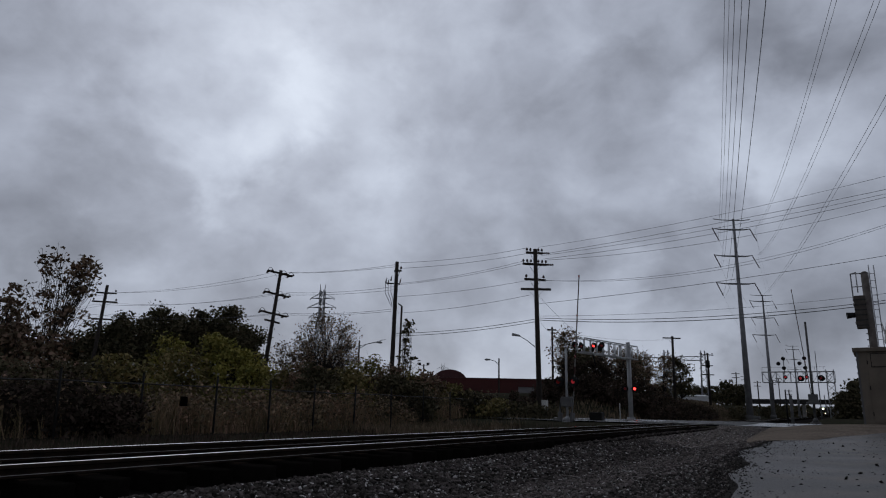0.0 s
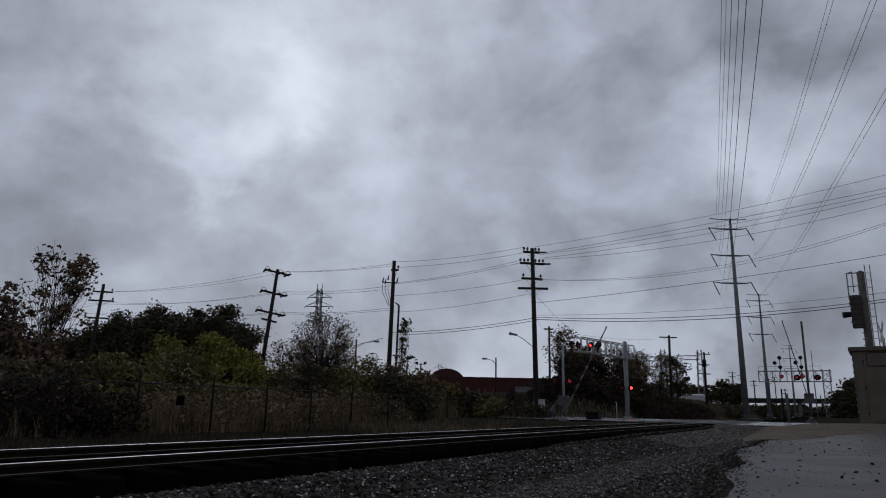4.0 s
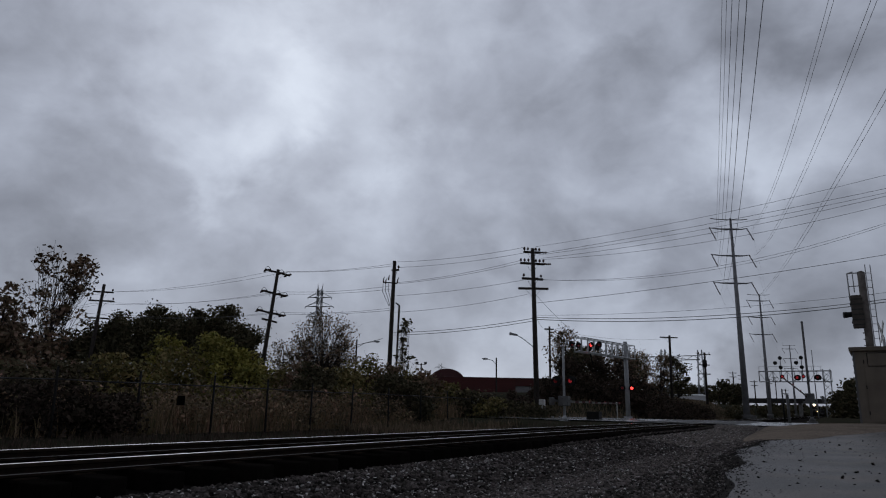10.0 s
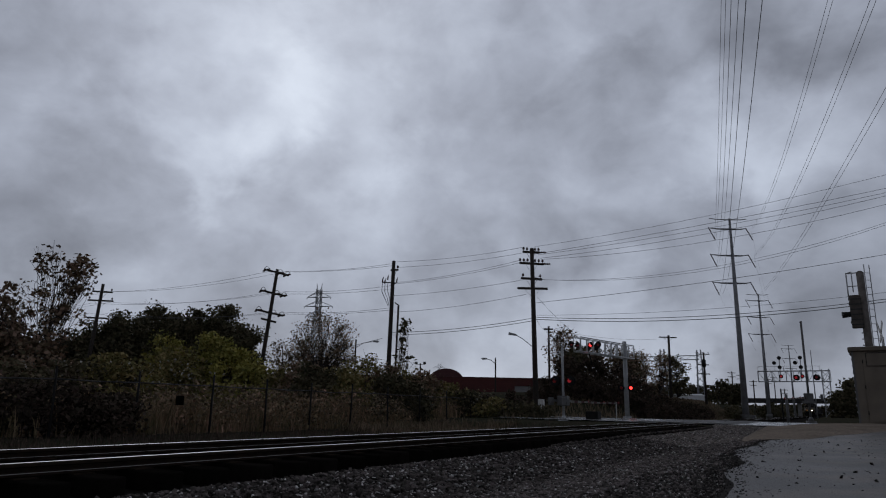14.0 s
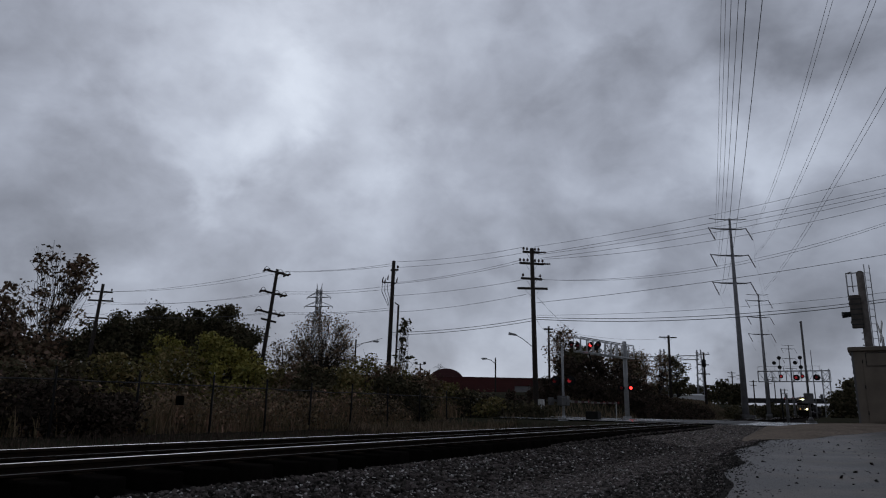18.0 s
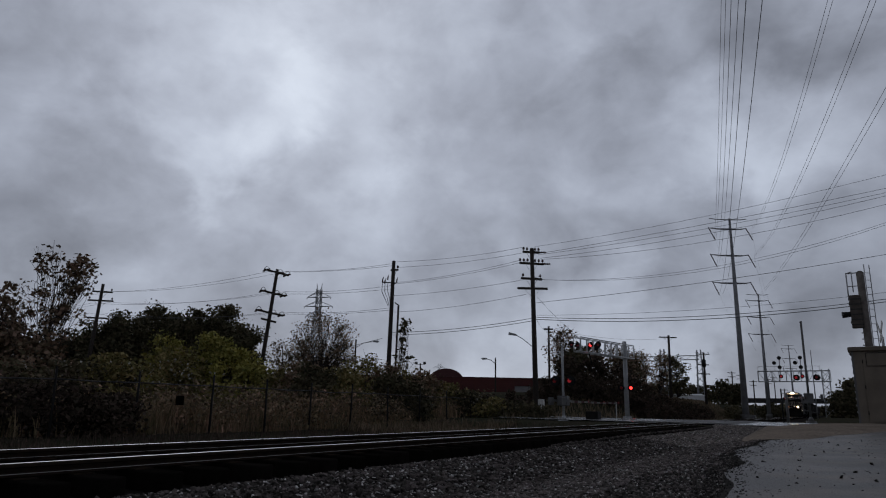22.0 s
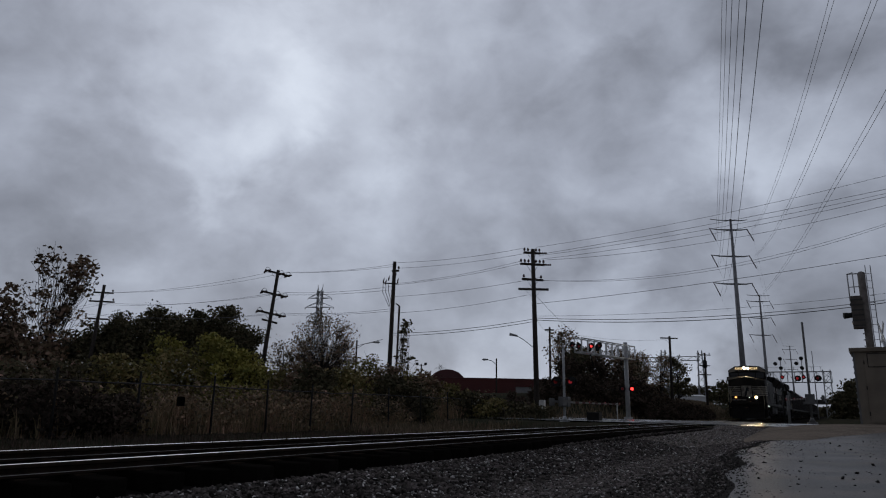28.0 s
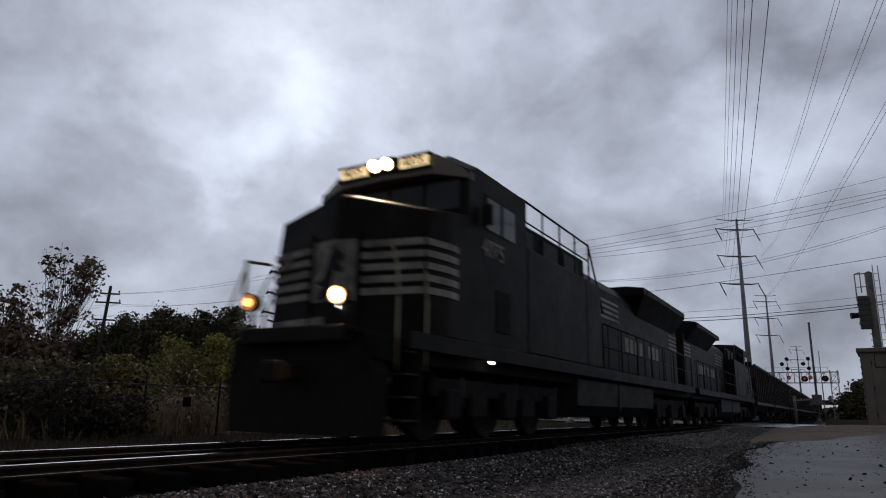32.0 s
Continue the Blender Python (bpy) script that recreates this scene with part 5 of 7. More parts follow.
def plant(name, base, lobes, leaf, size, count, label, category, trunk_r=0.12, clump=0.3, targets=60, twigs=True, group="", trunk_top=None, bark="bark"):
    """A tree or shrub. lobes: (right, away, up, radius right, radius up, weight) about the base, seen along the railway's diagonal.
    Limbs run from the trunk to points all through the lobes, and leaves gather in uneven clumps round their ends."""
    ob = thing(name, label, category, Matrix.Translation(base), group)
    w = np.array([l[5] for l in lobes], float)
    w /= w.sum()
    tips = []
    for k in range(targets):
        l = lobes[RNG.choice(len(lobes), p=w)]
        d = RNG.normal(size=3)
        d /= np.linalg.norm(d)
        rad = RNG.uniform(0.25, 1.0) ** 0.5
        p = RIGHT * (l[0] + d[0] * rad * l[3]) + AWAY * (l[1] + d[1] * rad * l[3]) + Vector((0, 0, l[2] + d[2] * rad * l[4]))
        if p.z < 0.15:
            p.z = 0.15 + random.random() * 0.2
        tips.append(p)
    top = max(p.z for p in tips)
    if trunk_top is None:
        trunk_top = RIGHT * lobes[0][0] * 0.7 + AWAY * lobes[0][1] + Vector((0, 0, lobes[0][2] + lobes[0][4] * 0.5))
    bm = BM()
    limb(bm, (0, 0, -0.5), trunk_top, trunk_r, trunk_r * 0.3, (random.uniform(-0.3, 0.3), random.uniform(-0.3, 0.3), 0), 6, 8)
    if twigs:
        for p in tips:
            f = min(0.95, max(0.12, (p.z / top) * random.uniform(0.35, 0.75)))
            a = Vector((0, 0, -0.3)).lerp(Vector(trunk_top), f)
            r = trunk_r * (0.34 - 0.22 * f)
            limb(bm, a, p, max(r, 0.012), 0.007, (random.uniform(-1, 1), random.uniform(-1, 1), random.uniform(-0.2, 1.0)), 3, 5)
            for _ in range(2):
                q = p + Vector(RNG.normal(size=3)) * clump * 1.3
                limb(bm, a.lerp(p, random.uniform(0.55, 0.9)), q, 0.011, 0.005, (0, 0, 0.4), 2, 4)
    part("trunk", bm, M[bark], ob)
    t = np.array([tuple(p) for p in tips])
    weight = RNG.uniform(0.2, 1.8, len(t)) ** 1.6
    pick = RNG.choice(len(t), count, p=weight / weight.sum())
    spread = RNG.uniform(0.5, 1.4, len(t))[pick][:, None]
    c = t[pick] + np.clip(RNG.normal(size=(count, 3)), -1.6, 1.6) * clump * spread * np.array([1, 1, 0.8])
    c[:, 2] = np.maximum(c[:, 2], 0.03)
    crown = share("crown", leaf_mesh("crown", c, size, M[leaf]), ob)
    return ob


def spot(x_right, depth):
    """A place on the ground by its offset to the side and its distance, seen from the tripod."""
    p = RIGHT * x_right + AWAY * depth
    return Vector((p.x, p.y, ground_z(p.x, p.y)))


# tall thin tree and the brown thicket at the fence's end
plant("tree", spot(-17.85, 30), [(0.1, 0, 5.9, 0.8, 1.9, 2.2), (-0.35, 0, 7.3, 0.75, 0.8, 1.4), (1.15, 0.2, 6.7, 0.6, 1.1, 1.6), (0.8, 0, 4.6, 0.9, 1.2, 1.0), (-1.6, 0, 5.2, 0.9, 1.1, 1.0)],
      "leaf_brown", 0.15, 2000, "tall slender tree with sparse dark autumn leaves", "tree", 0.055, 0.20, 90, trunk_top=RIGHT * 0.1 + Vector((0, 0, 6.6)))
plant("shrub", spot(-19.2, 29), [(0, 0, 4.3, 1.5, 1.5, 2), (-1.0, 0.5, 3.0, 1.6, 1.6, 2), (0.9, 0.2, 2.6, 1.4, 1.2, 1.5)], "leaf_brown", 0.16, 3000,
      "leafy brown thicket beside the slender tree", "shrub", 0.06, 0.34, 60)
plant("shrub", spot(-21.5, 31), [(0, 0, 3.6, 1.5, 1.6, 2), (-0.8, 0.5, 2.2, 1.6, 1.6, 2)], "leaf_dark", 0.16, 5200, "dark leafy thicket behind the fence", "shrub", 0.06, 0.40, 60)
plant("shrub", spot(-17.6, 29), [(0, 0, 2.2, 1.5, 1.3, 2), (-0.5, 0.3, 3.1, 1.1, 0.9, 1), (0.8, 0, 1.6, 1.2, 1.0, 1)], "leaf_brown", 0.16, 3200, "brown leafy undergrowth at the foot of the slender tree", "shrub", 0.05, 0.36, 56)
plant("shrub", spot(-20.6, 29.5), [(0, 0, 2.4, 1.6, 1.4, 2), (0.3, 0.3, 3.6, 1.2, 1.0, 1)], "leaf_brown", 0.16, 3200, "brown leafy undergrowth behind the fence", "shrub", 0.05, 0.38, 56)
# low growth behind the fence
for xr, dp, h, w, leaf, n in ((-19.5, 25.5, 2.4, 1.9, "bramble_dark", 4200), (-17.0, 26, 2.5, 1.9, "leaf_dark", 4200), (-15.0, 27, 2.6, 1.7, "leaf_dark", 4200), (-13.2, 28, 2.8, 1.7, "leaf_mid", 4200),
                              (-12.8, 33, 3.4, 1.6, "leaf_mid", 3600), (-22.5, 25, 2.3, 2.0, "bramble_dark", 3600)):
    plant("shrub", spot(xr, dp), [(0, 0, h * 0.55, w, h * 0.42, 2), (random.uniform(-0.6, 0.6), 0, h * 0.75, w * 0.6, h * 0.3, 1), (0, -0.3, h * 0.25, w * 1.1, h * 0.25, 1)],
          leaf, 0.13, n, "dense green undergrowth behind the fence", "shrub", 0.04, 0.3, 46, twigs=False)
# thicket added along the fence; its dark leaf colour carries the shade there
for xr, dp, h in ((-16.2, 19.0, 1.7), (-14.6, 19.4, 1.9), (-13.1, 19.9, 1.8), (-11.8, 20.6, 1.7), (-10.6, 21.4, 1.5)):
    plant("shrub", spot(xr, dp), [(0, 0, h * 0.5, 1.0, h * 0.42, 3), (0, 0, h * 0.2, 1.1, h * 0.2, 1)], "bramble_dark", 0.11, 3600, "bramble thicket against the fence, leaves coloured dark for shade", "shrub", 0.03, 0.26, 40, twigs=False)
# yellow-green bushes
for xr, dp, h, w, n in ((-13.7, 34, 4.4, 1.2, 4600), (-12.2, 34.5, 4.5, 1.15, 4400), (-10.9, 34, 4.2, 1.0, 3600), (-9.9, 34.6, 3.8, 0.75, 2600)):
    plant("bush", spot(xr, dp), [(0, 0, h * 0.62, w, h * 0.36, 3), (random.uniform(-0.4, 0.4), 0, h * 0.8, w * 0.6, h * 0.18, 1.2), (0, -0.2, h * 0.3, w, h * 0.25, 1)],
          "leaf_yellow", 0.13, n, "bright yellow-green autumn bush behind the fence", "bush", 0.04, 0.26, 52, group="yellow bushes")
# dark conifer-like trees behind
for xr, dp, h, w, n in ((-36.6, 81, 10.3, 3.4, 5200), (-30.2, 82, 10.8, 3.6, 5600), (-41.0, 76, 7.6, 2.8, 4200), (-38.2, 75, 9.6, 2.8, 4800), (-35.6, 74, 10.0, 2.9, 5600), (-33.6, 79, 12.2, 2.4, 5000), (-31.2, 77, 10.2, 3.0, 5600), (-28.9, 76, 10.6, 2.6, 5600), (-26.3, 79, 12.0, 2.5, 5200), (-24.0, 77, 9.8, 2.4, 4600), (-22.3, 78, 7.0, 2.2, 3600)):
    plant("tree", spot(xr, dp), [(0, 0, h * 0.55, w, h * 0.32, 3), (random.uniform(-1.2, 1.2), 0, h * 0.8, w * 0.8, h * 0.16, 2), (random.uniform(-1, 1), 0.5, h * 0.94, w * 0.3, h * 0.07, 0.4), (0, 0, h * 0.3, w * 1.1, h * 0.25, 2)],
          "leaf_dark", 0.26, int(n * 1.7), "large dark bushy tree behind the undergrowth", "tree", 0.2, 0.55, 84, group="dark trees")
# half-bare round tree by the leaning pole
plant("tree", spot(-11.4, 62), [(0.4, 0, 6.3, 3.0, 2.9, 4), (-1.5, 0, 4.6, 1.7, 1.9, 1), (2.2, 0, 5.0, 1.2, 1.9, 1)], "leaf_brown", 0.15, 4600,
      "round half-bare tree with thin leaves beside the poles", "tree", 0.13, 0.34, 260, trunk_top=RIGHT * 0.4 + Vector((0, 0, 6.2)))
plant("tree", spot(-15.0, 63), [(0, 0, 5.0, 1.2, 1.8, 2), (1.2, 0, 3.6, 1.4, 1.5, 1)], "leaf_brown", 0.18, 900, "thin bare-twigged young tree", "tree", 0.08, 0.3, 60)
# thicket between the fence and the brick building
for xr, dp, h, w, leaf, n in ((-6.6, 44, 3.5, 1.4, "leaf_mid", 2600), (-5.0, 45, 3.9, 1.2, "leaf_mid", 2200), (-3.6, 45, 3.5, 1.3, "leaf_brown", 2200), (-2.2, 44, 3.0, 1.2, "leaf_mid", 2600), (-1.0, 43, 2.7, 1.2, "leaf_brown", 2600),
                              (0.2, 43, 2.1, 1.1, "leaf_mid", 2600), (-8.4, 40, 3.6, 1.6, "leaf_brown", 3200), (-6.8, 36, 2.9, 1.5, "leaf_dark", 4200), (-5.0, 37, 2.7, 1.5, "leaf_mid", 4000), (-3.0, 38, 2.6, 1.5, "leaf_dark", 4000), (-1.4, 38.5, 2.2, 1.2, "leaf_dark", 3400),
                              (1.6, 43, 1.5, 1.3, "leaf_dark", 3000), (3.0, 43, 0.95, 1.3, "leaf_mid", 2600), (4.4, 43, 0.7, 1.3, "leaf_dark", 2000), (5.8, 42, 0.65, 1.2, "leaf_dark", 1800)):
    plant("shrub", spot(xr, dp), [(0, 0, h * 0.5, w, h * 0.42, 3), (random.uniform(-0.4, 0.4), 0, h * 0.82, w * 0.55, h * 0.2, 1), (0, -0.3, h * 0.2, w * 1.1, h * 0.2, 1)],
          leaf, 0.15, n, "tangled roadside shrub in front of the brick building", "shrub", 0.05, 0.28, 44)
for xr, dp, h in ((2.6, 66, 2.2), (4.8, 67, 2.0), (7.0, 68, 2.1), (9.2, 69, 2.3), (11.2, 70, 2.6)):
    plant("shrub", spot(xr, dp), [(0, 0, h * 0.5, 1.6, h * 0.42, 3), (0, -0.3, h * 0.2, 1.7, h * 0.2, 1)], "bramble_dark", 0.2, 2200, "dark low shrub before the brick building", "shrub", 0.05, 0.32, 36)
plant("sapling", spot(-2.75, 45.5), [(0, 0, 4.3, 0.35, 1.6, 2), (0.25, 0, 5.9, 0.16, 0.45, 1.6), (0.5, 0, 3.2, 0.6, 0.9, 1)], "leaf_dark", 0.2, 210, "spindly sapling with a few large leaves", "tree", 0.05, 0.16, 26)
# trees round the crossing and beyond
plant("tree", spot(13.4, 75), [(0, 0, 4.6, 1.7, 2.2, 2), (0.3, 0, 6.3, 1.1, 1.0, 1)], "leaf_brown", 0.24, 620, "thin half-bare tree behind the crossing gate", "tree", 0.07, 0.4, 90)
for xr, dp, h, w, n, leaf in ((17.6, 86, 6.0, 2.3, 4600, "leaf_dark"), (20.4, 87, 6.0, 2.4, 3600, "leaf_brown"), (23.0, 86, 6.2, 2.0, 2400, "leaf_brown"), (16.2, 82, 5.0, 2.0, 3800, "leaf_dark"),
                              (25.3, 92, 5.2, 2.2, 3600, "leaf_dark"), (33.5, 111, 8.2, 2.0, 2400, "leaf_brown"), (36.5, 112, 7.8, 1.9, 2600, "leaf_brown"), (39.2, 112, 7.3, 1.9, 4000, "leaf_dark"), (31.4, 108, 7.6, 1.9, 2000, "leaf_brown")):
    plant("tree", spot(xr, dp), [(0, 0, h * 0.55, w, h * 0.33, 3), (random.uniform(-0.8, 0.8), 0, h * 0.85, w * 0.6, h * 0.13, 1.3), (0, 0, h * 0.22, w * 1.1, h * 0.2, 1.4)],
          leaf, 0.25 if leaf == "leaf_dark" else 0.2, int(n * 0.75), "dark tree on the bank beyond the level crossing", "tree", 0.16, 0.42, 64)
for xr, dp, h, w in ((14.0, 73, 3.6, 1.9), (16.6, 74, 3.9, 2.0), (19.2, 75, 3.7, 2.0), (21.8, 76, 3.4, 2.0), (24.4, 78, 3.0, 2.0), (27.0, 81, 2.6, 2.0), (29.6, 85, 2.3, 2.0), (32.4, 90, 2.0, 2.1), (35.4, 95, 1.8, 2.2), (38.4, 100, 1.6, 2.2), (15.4, 69, 2.4, 1.7), (18.0, 70, 2.4, 1.8), (20.8, 71, 2.2, 1.8), (23.6, 73, 1.9, 1.8)):
    plant("shrub", spot(xr, dp), [(0, 0, h * 0.5, w, h * 0.42, 3), (random.uniform(-0.6, 0.6), 0, h * 0.8, w * 0.6, h * 0.2, 1), (0, -0.4, h * 0.18, w * 1.1, h * 0.2, 1.5)],
          "bramble_dark", 0.2, 2600, "dark tangled shrub covering the railway bank", "shrub", 0.06, 0.34, 46)
for xr, dp, h, w in ((82, 200, 8.0, 4.0), (87, 202, 7.0, 3.6), (78, 205, 6.0, 3.5), (66, 190, 6.0, 3.5), (61, 195, 5.5, 3.5)):
    plant("tree", spot(xr, dp), [(0, 0, h * 0.5, w, h * 0.42, 3)], "leaf_dark", 0.6, 2600, "distant dark tree beyond the bank", "tree", 0.2, 0.7, 40, twigs=False)
for xr, dp, h, w in ((53.2, 90, 3.6, 1.3), (54.4, 90, 4.9, 1.4), (56.0, 91, 5.4, 1.5), (57.6, 92, 5.6, 1.7), (60, 93, 5.2, 1.8), (62.5, 94, 5.8, 2.0)):
    plant("tree", spot(xr, dp), [(0, 0, h * 0.55, w, h * 0.36, 3), (0.3, 0, h * 0.2, w * 1.2, h * 0.22, 2)], "leaf_dark", 0.3, 3600, "dark bushy tree on the near side of the track", "tree", 0.12, 0.4, 46)
for xr, dp, h, w in ((94, 160, 5.2, 2.2), (98, 163, 6.0, 2.6), (103, 166, 5.4, 2.6), (97, 200, 4.2, 2.6), (103, 206, 4.6, 2.8), (92, 192, 3.8, 2.4)):
    plant("tree", spot(xr, dp), [(0, 0, h * 0.5, w, h * 0.42, 3), (0.3, 0, h * 0.2, w * 1.2, h * 0.2, 2)], "leaf_dark", 0.45, 2000, "dark scrubby tree beside the track beyond the signal bridge", "tree", 0.12, 0.55, 40, twigs=False)
for xr, dp, h, w in ((53, 112, 1.9, 1.7), (56, 116, 1.8, 1.8), (60, 125, 1.9, 2.0), (64, 138, 2.2, 2.2)):
    plant("shrub", spot(xr - 4.5, dp), [(0, 0, h * 0.5, w, h * 0.45, 3)], "leaf_dark", 0.25, 1800, "low dark hedge at the tower foot", "shrub", 0.05, 0.35, 30, twigs=False)


def blades(name, count, area, height, width, material, label):
    """Grass and weeds: upright bent blades scattered over a region (function giving x, y, scale)."""
    vs, fs = [], []
    for k in range(count):
        x, y, s = area()
        z = ground_z(x, y) - 0.02
        h = height * s * random.uniform(0.5, 1.3)
        a = random.uniform(0, math.tau)
        d = Vector((math.cos(a), math.sin(a), 0)) * width * (0.6 + s * 0.6)
        l = Vector((random.gauss(0, 0.22), random.gauss(0, 0.22), 0)) * h
        p = Vector((x, y, z))
        i = len(vs)
        vs += [p - d, p + d, p + l * 0.4 + d * 0.6 + Vector((0, 0, h * 0.6)), p + l * 0.4 - d * 0.6 + Vector((0, 0, h * 0.6)), p + l + Vector((0, 0, h))]
        fs += [(i, i + 1, i + 2, i + 3), (i + 3, i + 2, i + 4)]
    return tagged(new(name, mesh_of(name, vs, fs, material)), label, "grass", kind="stuff")


def behind_fence():
    y = random.uniform(2, 42)
    if y < 13 and random.random() < 0.6:
        y += 14
    x = -19.7 - abs(random.gauss(0, 3.0))
    return x, y, 0.7 + 0.5 * noise.noise(Vector((x * 0.4, y * 0.4, 0)))


def ditch_side():
    y = random.uniform(1, 33)
    return random.uniform(-19.2, -10.2), y, 0.5 + 0.5 * noise.noise(Vector((y * 0.5, 2, 0)))


def bank_side():
    return random.uniform(-26, -13.5), random.uniform(60, 150), 0.7


def verge_far():
    x = random.uniform(-30, -14)
    return x, random.uniform(36, 44) if x > -17 and random.random() < 0.1 else random.uniform(38, 52) if x < -19 else random.uniform(24, 33), 0.8


clumps = []
for k in range(420):
    x, y, s = behind_fence()
    top = random.uniform(0.5, 1.9)
    for i in range(70):
        clumps.append((x + random.gauss(0, 0.28), y + random.gauss(0, 0.28), ground_z(x, y) + top * random.random() ** 0.7))
for name, cut, leaf in (("undergrowth", slice(0, None, 2), "weed_dark"), ("undergrowth", slice(1, None, 2), "weed")):
    tagged(new(name, leaf_mesh(name, clumps[cut], 0.11, M[leaf])), "matted brown weeds and brambles behind the fence", "weeds", kind="stuff")
blades("tall_grass", 14000, behind_fence, 1.25, 0.022, M["weed"], "tall brown and green weeds behind the fence")
blades("grass", 14000, ditch_side, 0.45, 0.016, M["bramble_dark"], "short rough grass in the ditch by the track")
blades("grass", 16000, bank_side, 0.7, 0.05, M["weed_dark"], "dry brown grass on the railway bank")
blades("grass", 8000, verge_far, 0.55, 0.025, M["weed_dark"], "rough weeds on the verge by the crossing")
fl = []
for k in range(240):
    x, y, s = behind_fence()
    p = spot(random.uniform(-1, 3.2), random.uniform(42, 44)) if k < 60 else spot(random.uniform(-19, -9), random.uniform(25.5, 29))
    fl.append((p.x, p.y, p.z + (random.uniform(0.8, 1.6) if k < 60 else random.uniform(1.7, 2.7))))
tagged(new("wildflowers", leaf_mesh("wildflowers", fl, 0.09, M["flower_white"])), "scattered pale wildflower heads among the weeds", "flowers", kind="stuff")


# green scrub filling the gap beside the leaning pole
for xr, dp, h, w in ((-10.4, 40, 3.2, 1.1), (-9.3, 41, 3.0, 1.2)):
    plant("shrub", spot(xr, dp), [(0, 0, h * 0.5, w, h * 0.42, 3), (0.2, 0, h * 0.8, w * 0.6, h * 0.2, 1)], "leaf_mid", 0.15, 2800, "green scrub beside the leaning utility pole", "shrub", 0.05, 0.28, 40)

# woods along the horizon
far = []
for k in range(22000):
    a = random.uniform(-1.25, 0.35)
    d = random.uniform(640, 760)
    top = 7.5 + 3.0 * noise.noise(Vector((a * 30, 0, 0))) + 1.5 * noise.noise(Vector((a * 110, 3, 0)))
    far.append((d * math.sin(a), d * math.cos(a), random.uniform(0, 1) ** 0.7 * top))
tagged(new("far_woods", leaf_mesh("far_woods", far, 4.2, M["leaf_dark"])), "dark line of woods along the horizon", "woods", kind="stuff")

# ---- the train ----
def lettering(parent, text, size, m, material, depth=0.004):
    cu = bpy.data.curves.new("lettering", "FONT")
    cu.body, cu.size, cu.extrude, cu.align_x, cu.align_y = text, size, depth, "CENTER", "CENTER"
    tmp = bpy.data.objects.new("lettering", cu)
    scene.collection.objects.link(tmp)
    me = bpy.data.meshes.new_from_object(tmp.evaluated_get(bpy.context.evaluated_depsgraph_get()))
    bpy.data.objects.remove(tmp)
    me.materials.clear()
    me.materials.append(material)
    ob = new("road_number", me)
    ob.parent = parent
    ob.matrix_basis = m
    return ob


def loft(bm, sections, mi=0, cap=True):
    """Skin through outlines with the same number of points."""
    rows = [[bm.verts.new(p) for p in s] for s in sections]
    n = len(rows[0])
    fs = []
    for a, b in zip(rows, rows[1:]):
        for i in range(n):
            fs.append(bm.faces.new((a[i], a[(i + 1) % n], b[(i + 1) % n], b[i])))
    if cap:
        fs += [bm.faces.new(rows[0]), bm.faces.new(rows[-1])]
    for f in fs:
        f.material_index = mi
    bmesh.ops.recalc_face_normals(bm, faces=fs)
    return bm


def wheel_shape(bm, x, side):
    """A railway wheel on the axle at x, flange on the inner side."""
    prof = [(0.0, 0.10), (0.07, 0.10), (0.05, 0.16), (0.03, 0.40), (0.0, 0.43), (0.0, 0.525), (0.10, 0.535), (0.115, 0.56), (0.14, 0.56), (0.14, 0.43), (0.10, 0.40), (0.09, 0.16), (0.12, 0.10), (0.16, 0.10)]
    n = 28
    rings = [[bm.verts.new((x + side * (0.07 - px), r * math.cos(math.tau * k / n), r * math.sin(math.tau * k / n))) for k in range(n)] for px, r in prof]
    fs = []
    for a, b in zip(rings, rings[1:]):
        for k in range(n):
            fs.append(bm.faces.new((a[k], a[(k + 1) % n], b[(k + 1) % n], b[k])))
    fs += [bm.faces.new(rings[0]), bm.faces.new(rings[-1])]
    bmesh.ops.recalc_face_normals(bm, faces=fs)


WHEEL_MESH = {}


def wheelset(parent, y, name="wheelset"):
    ax = part(name, bar(BM(), (-0.95, 0, 0), (0.95, 0, 0), 0.09, 0.09, 12), M["wheel_steel"], parent)
    ax.matrix_basis = Matrix.Translation((0, y, 0.53))
    for s in (-1, 1):
        if s not in WHEEL_MESH:
            bm = BM()
            wheel_shape(bm, s * GAUGE, s)
            me = bpy.data.meshes.new("wheel")
            bm.to_mesh(me)
            bm.free()
            me.materials.append(M["wheel_steel"])
            WHEEL_MESH[s] = me
        share("wheel", WHEEL_MESH[s], ax)
    return ax


AXLES = []
HALF = 1.5


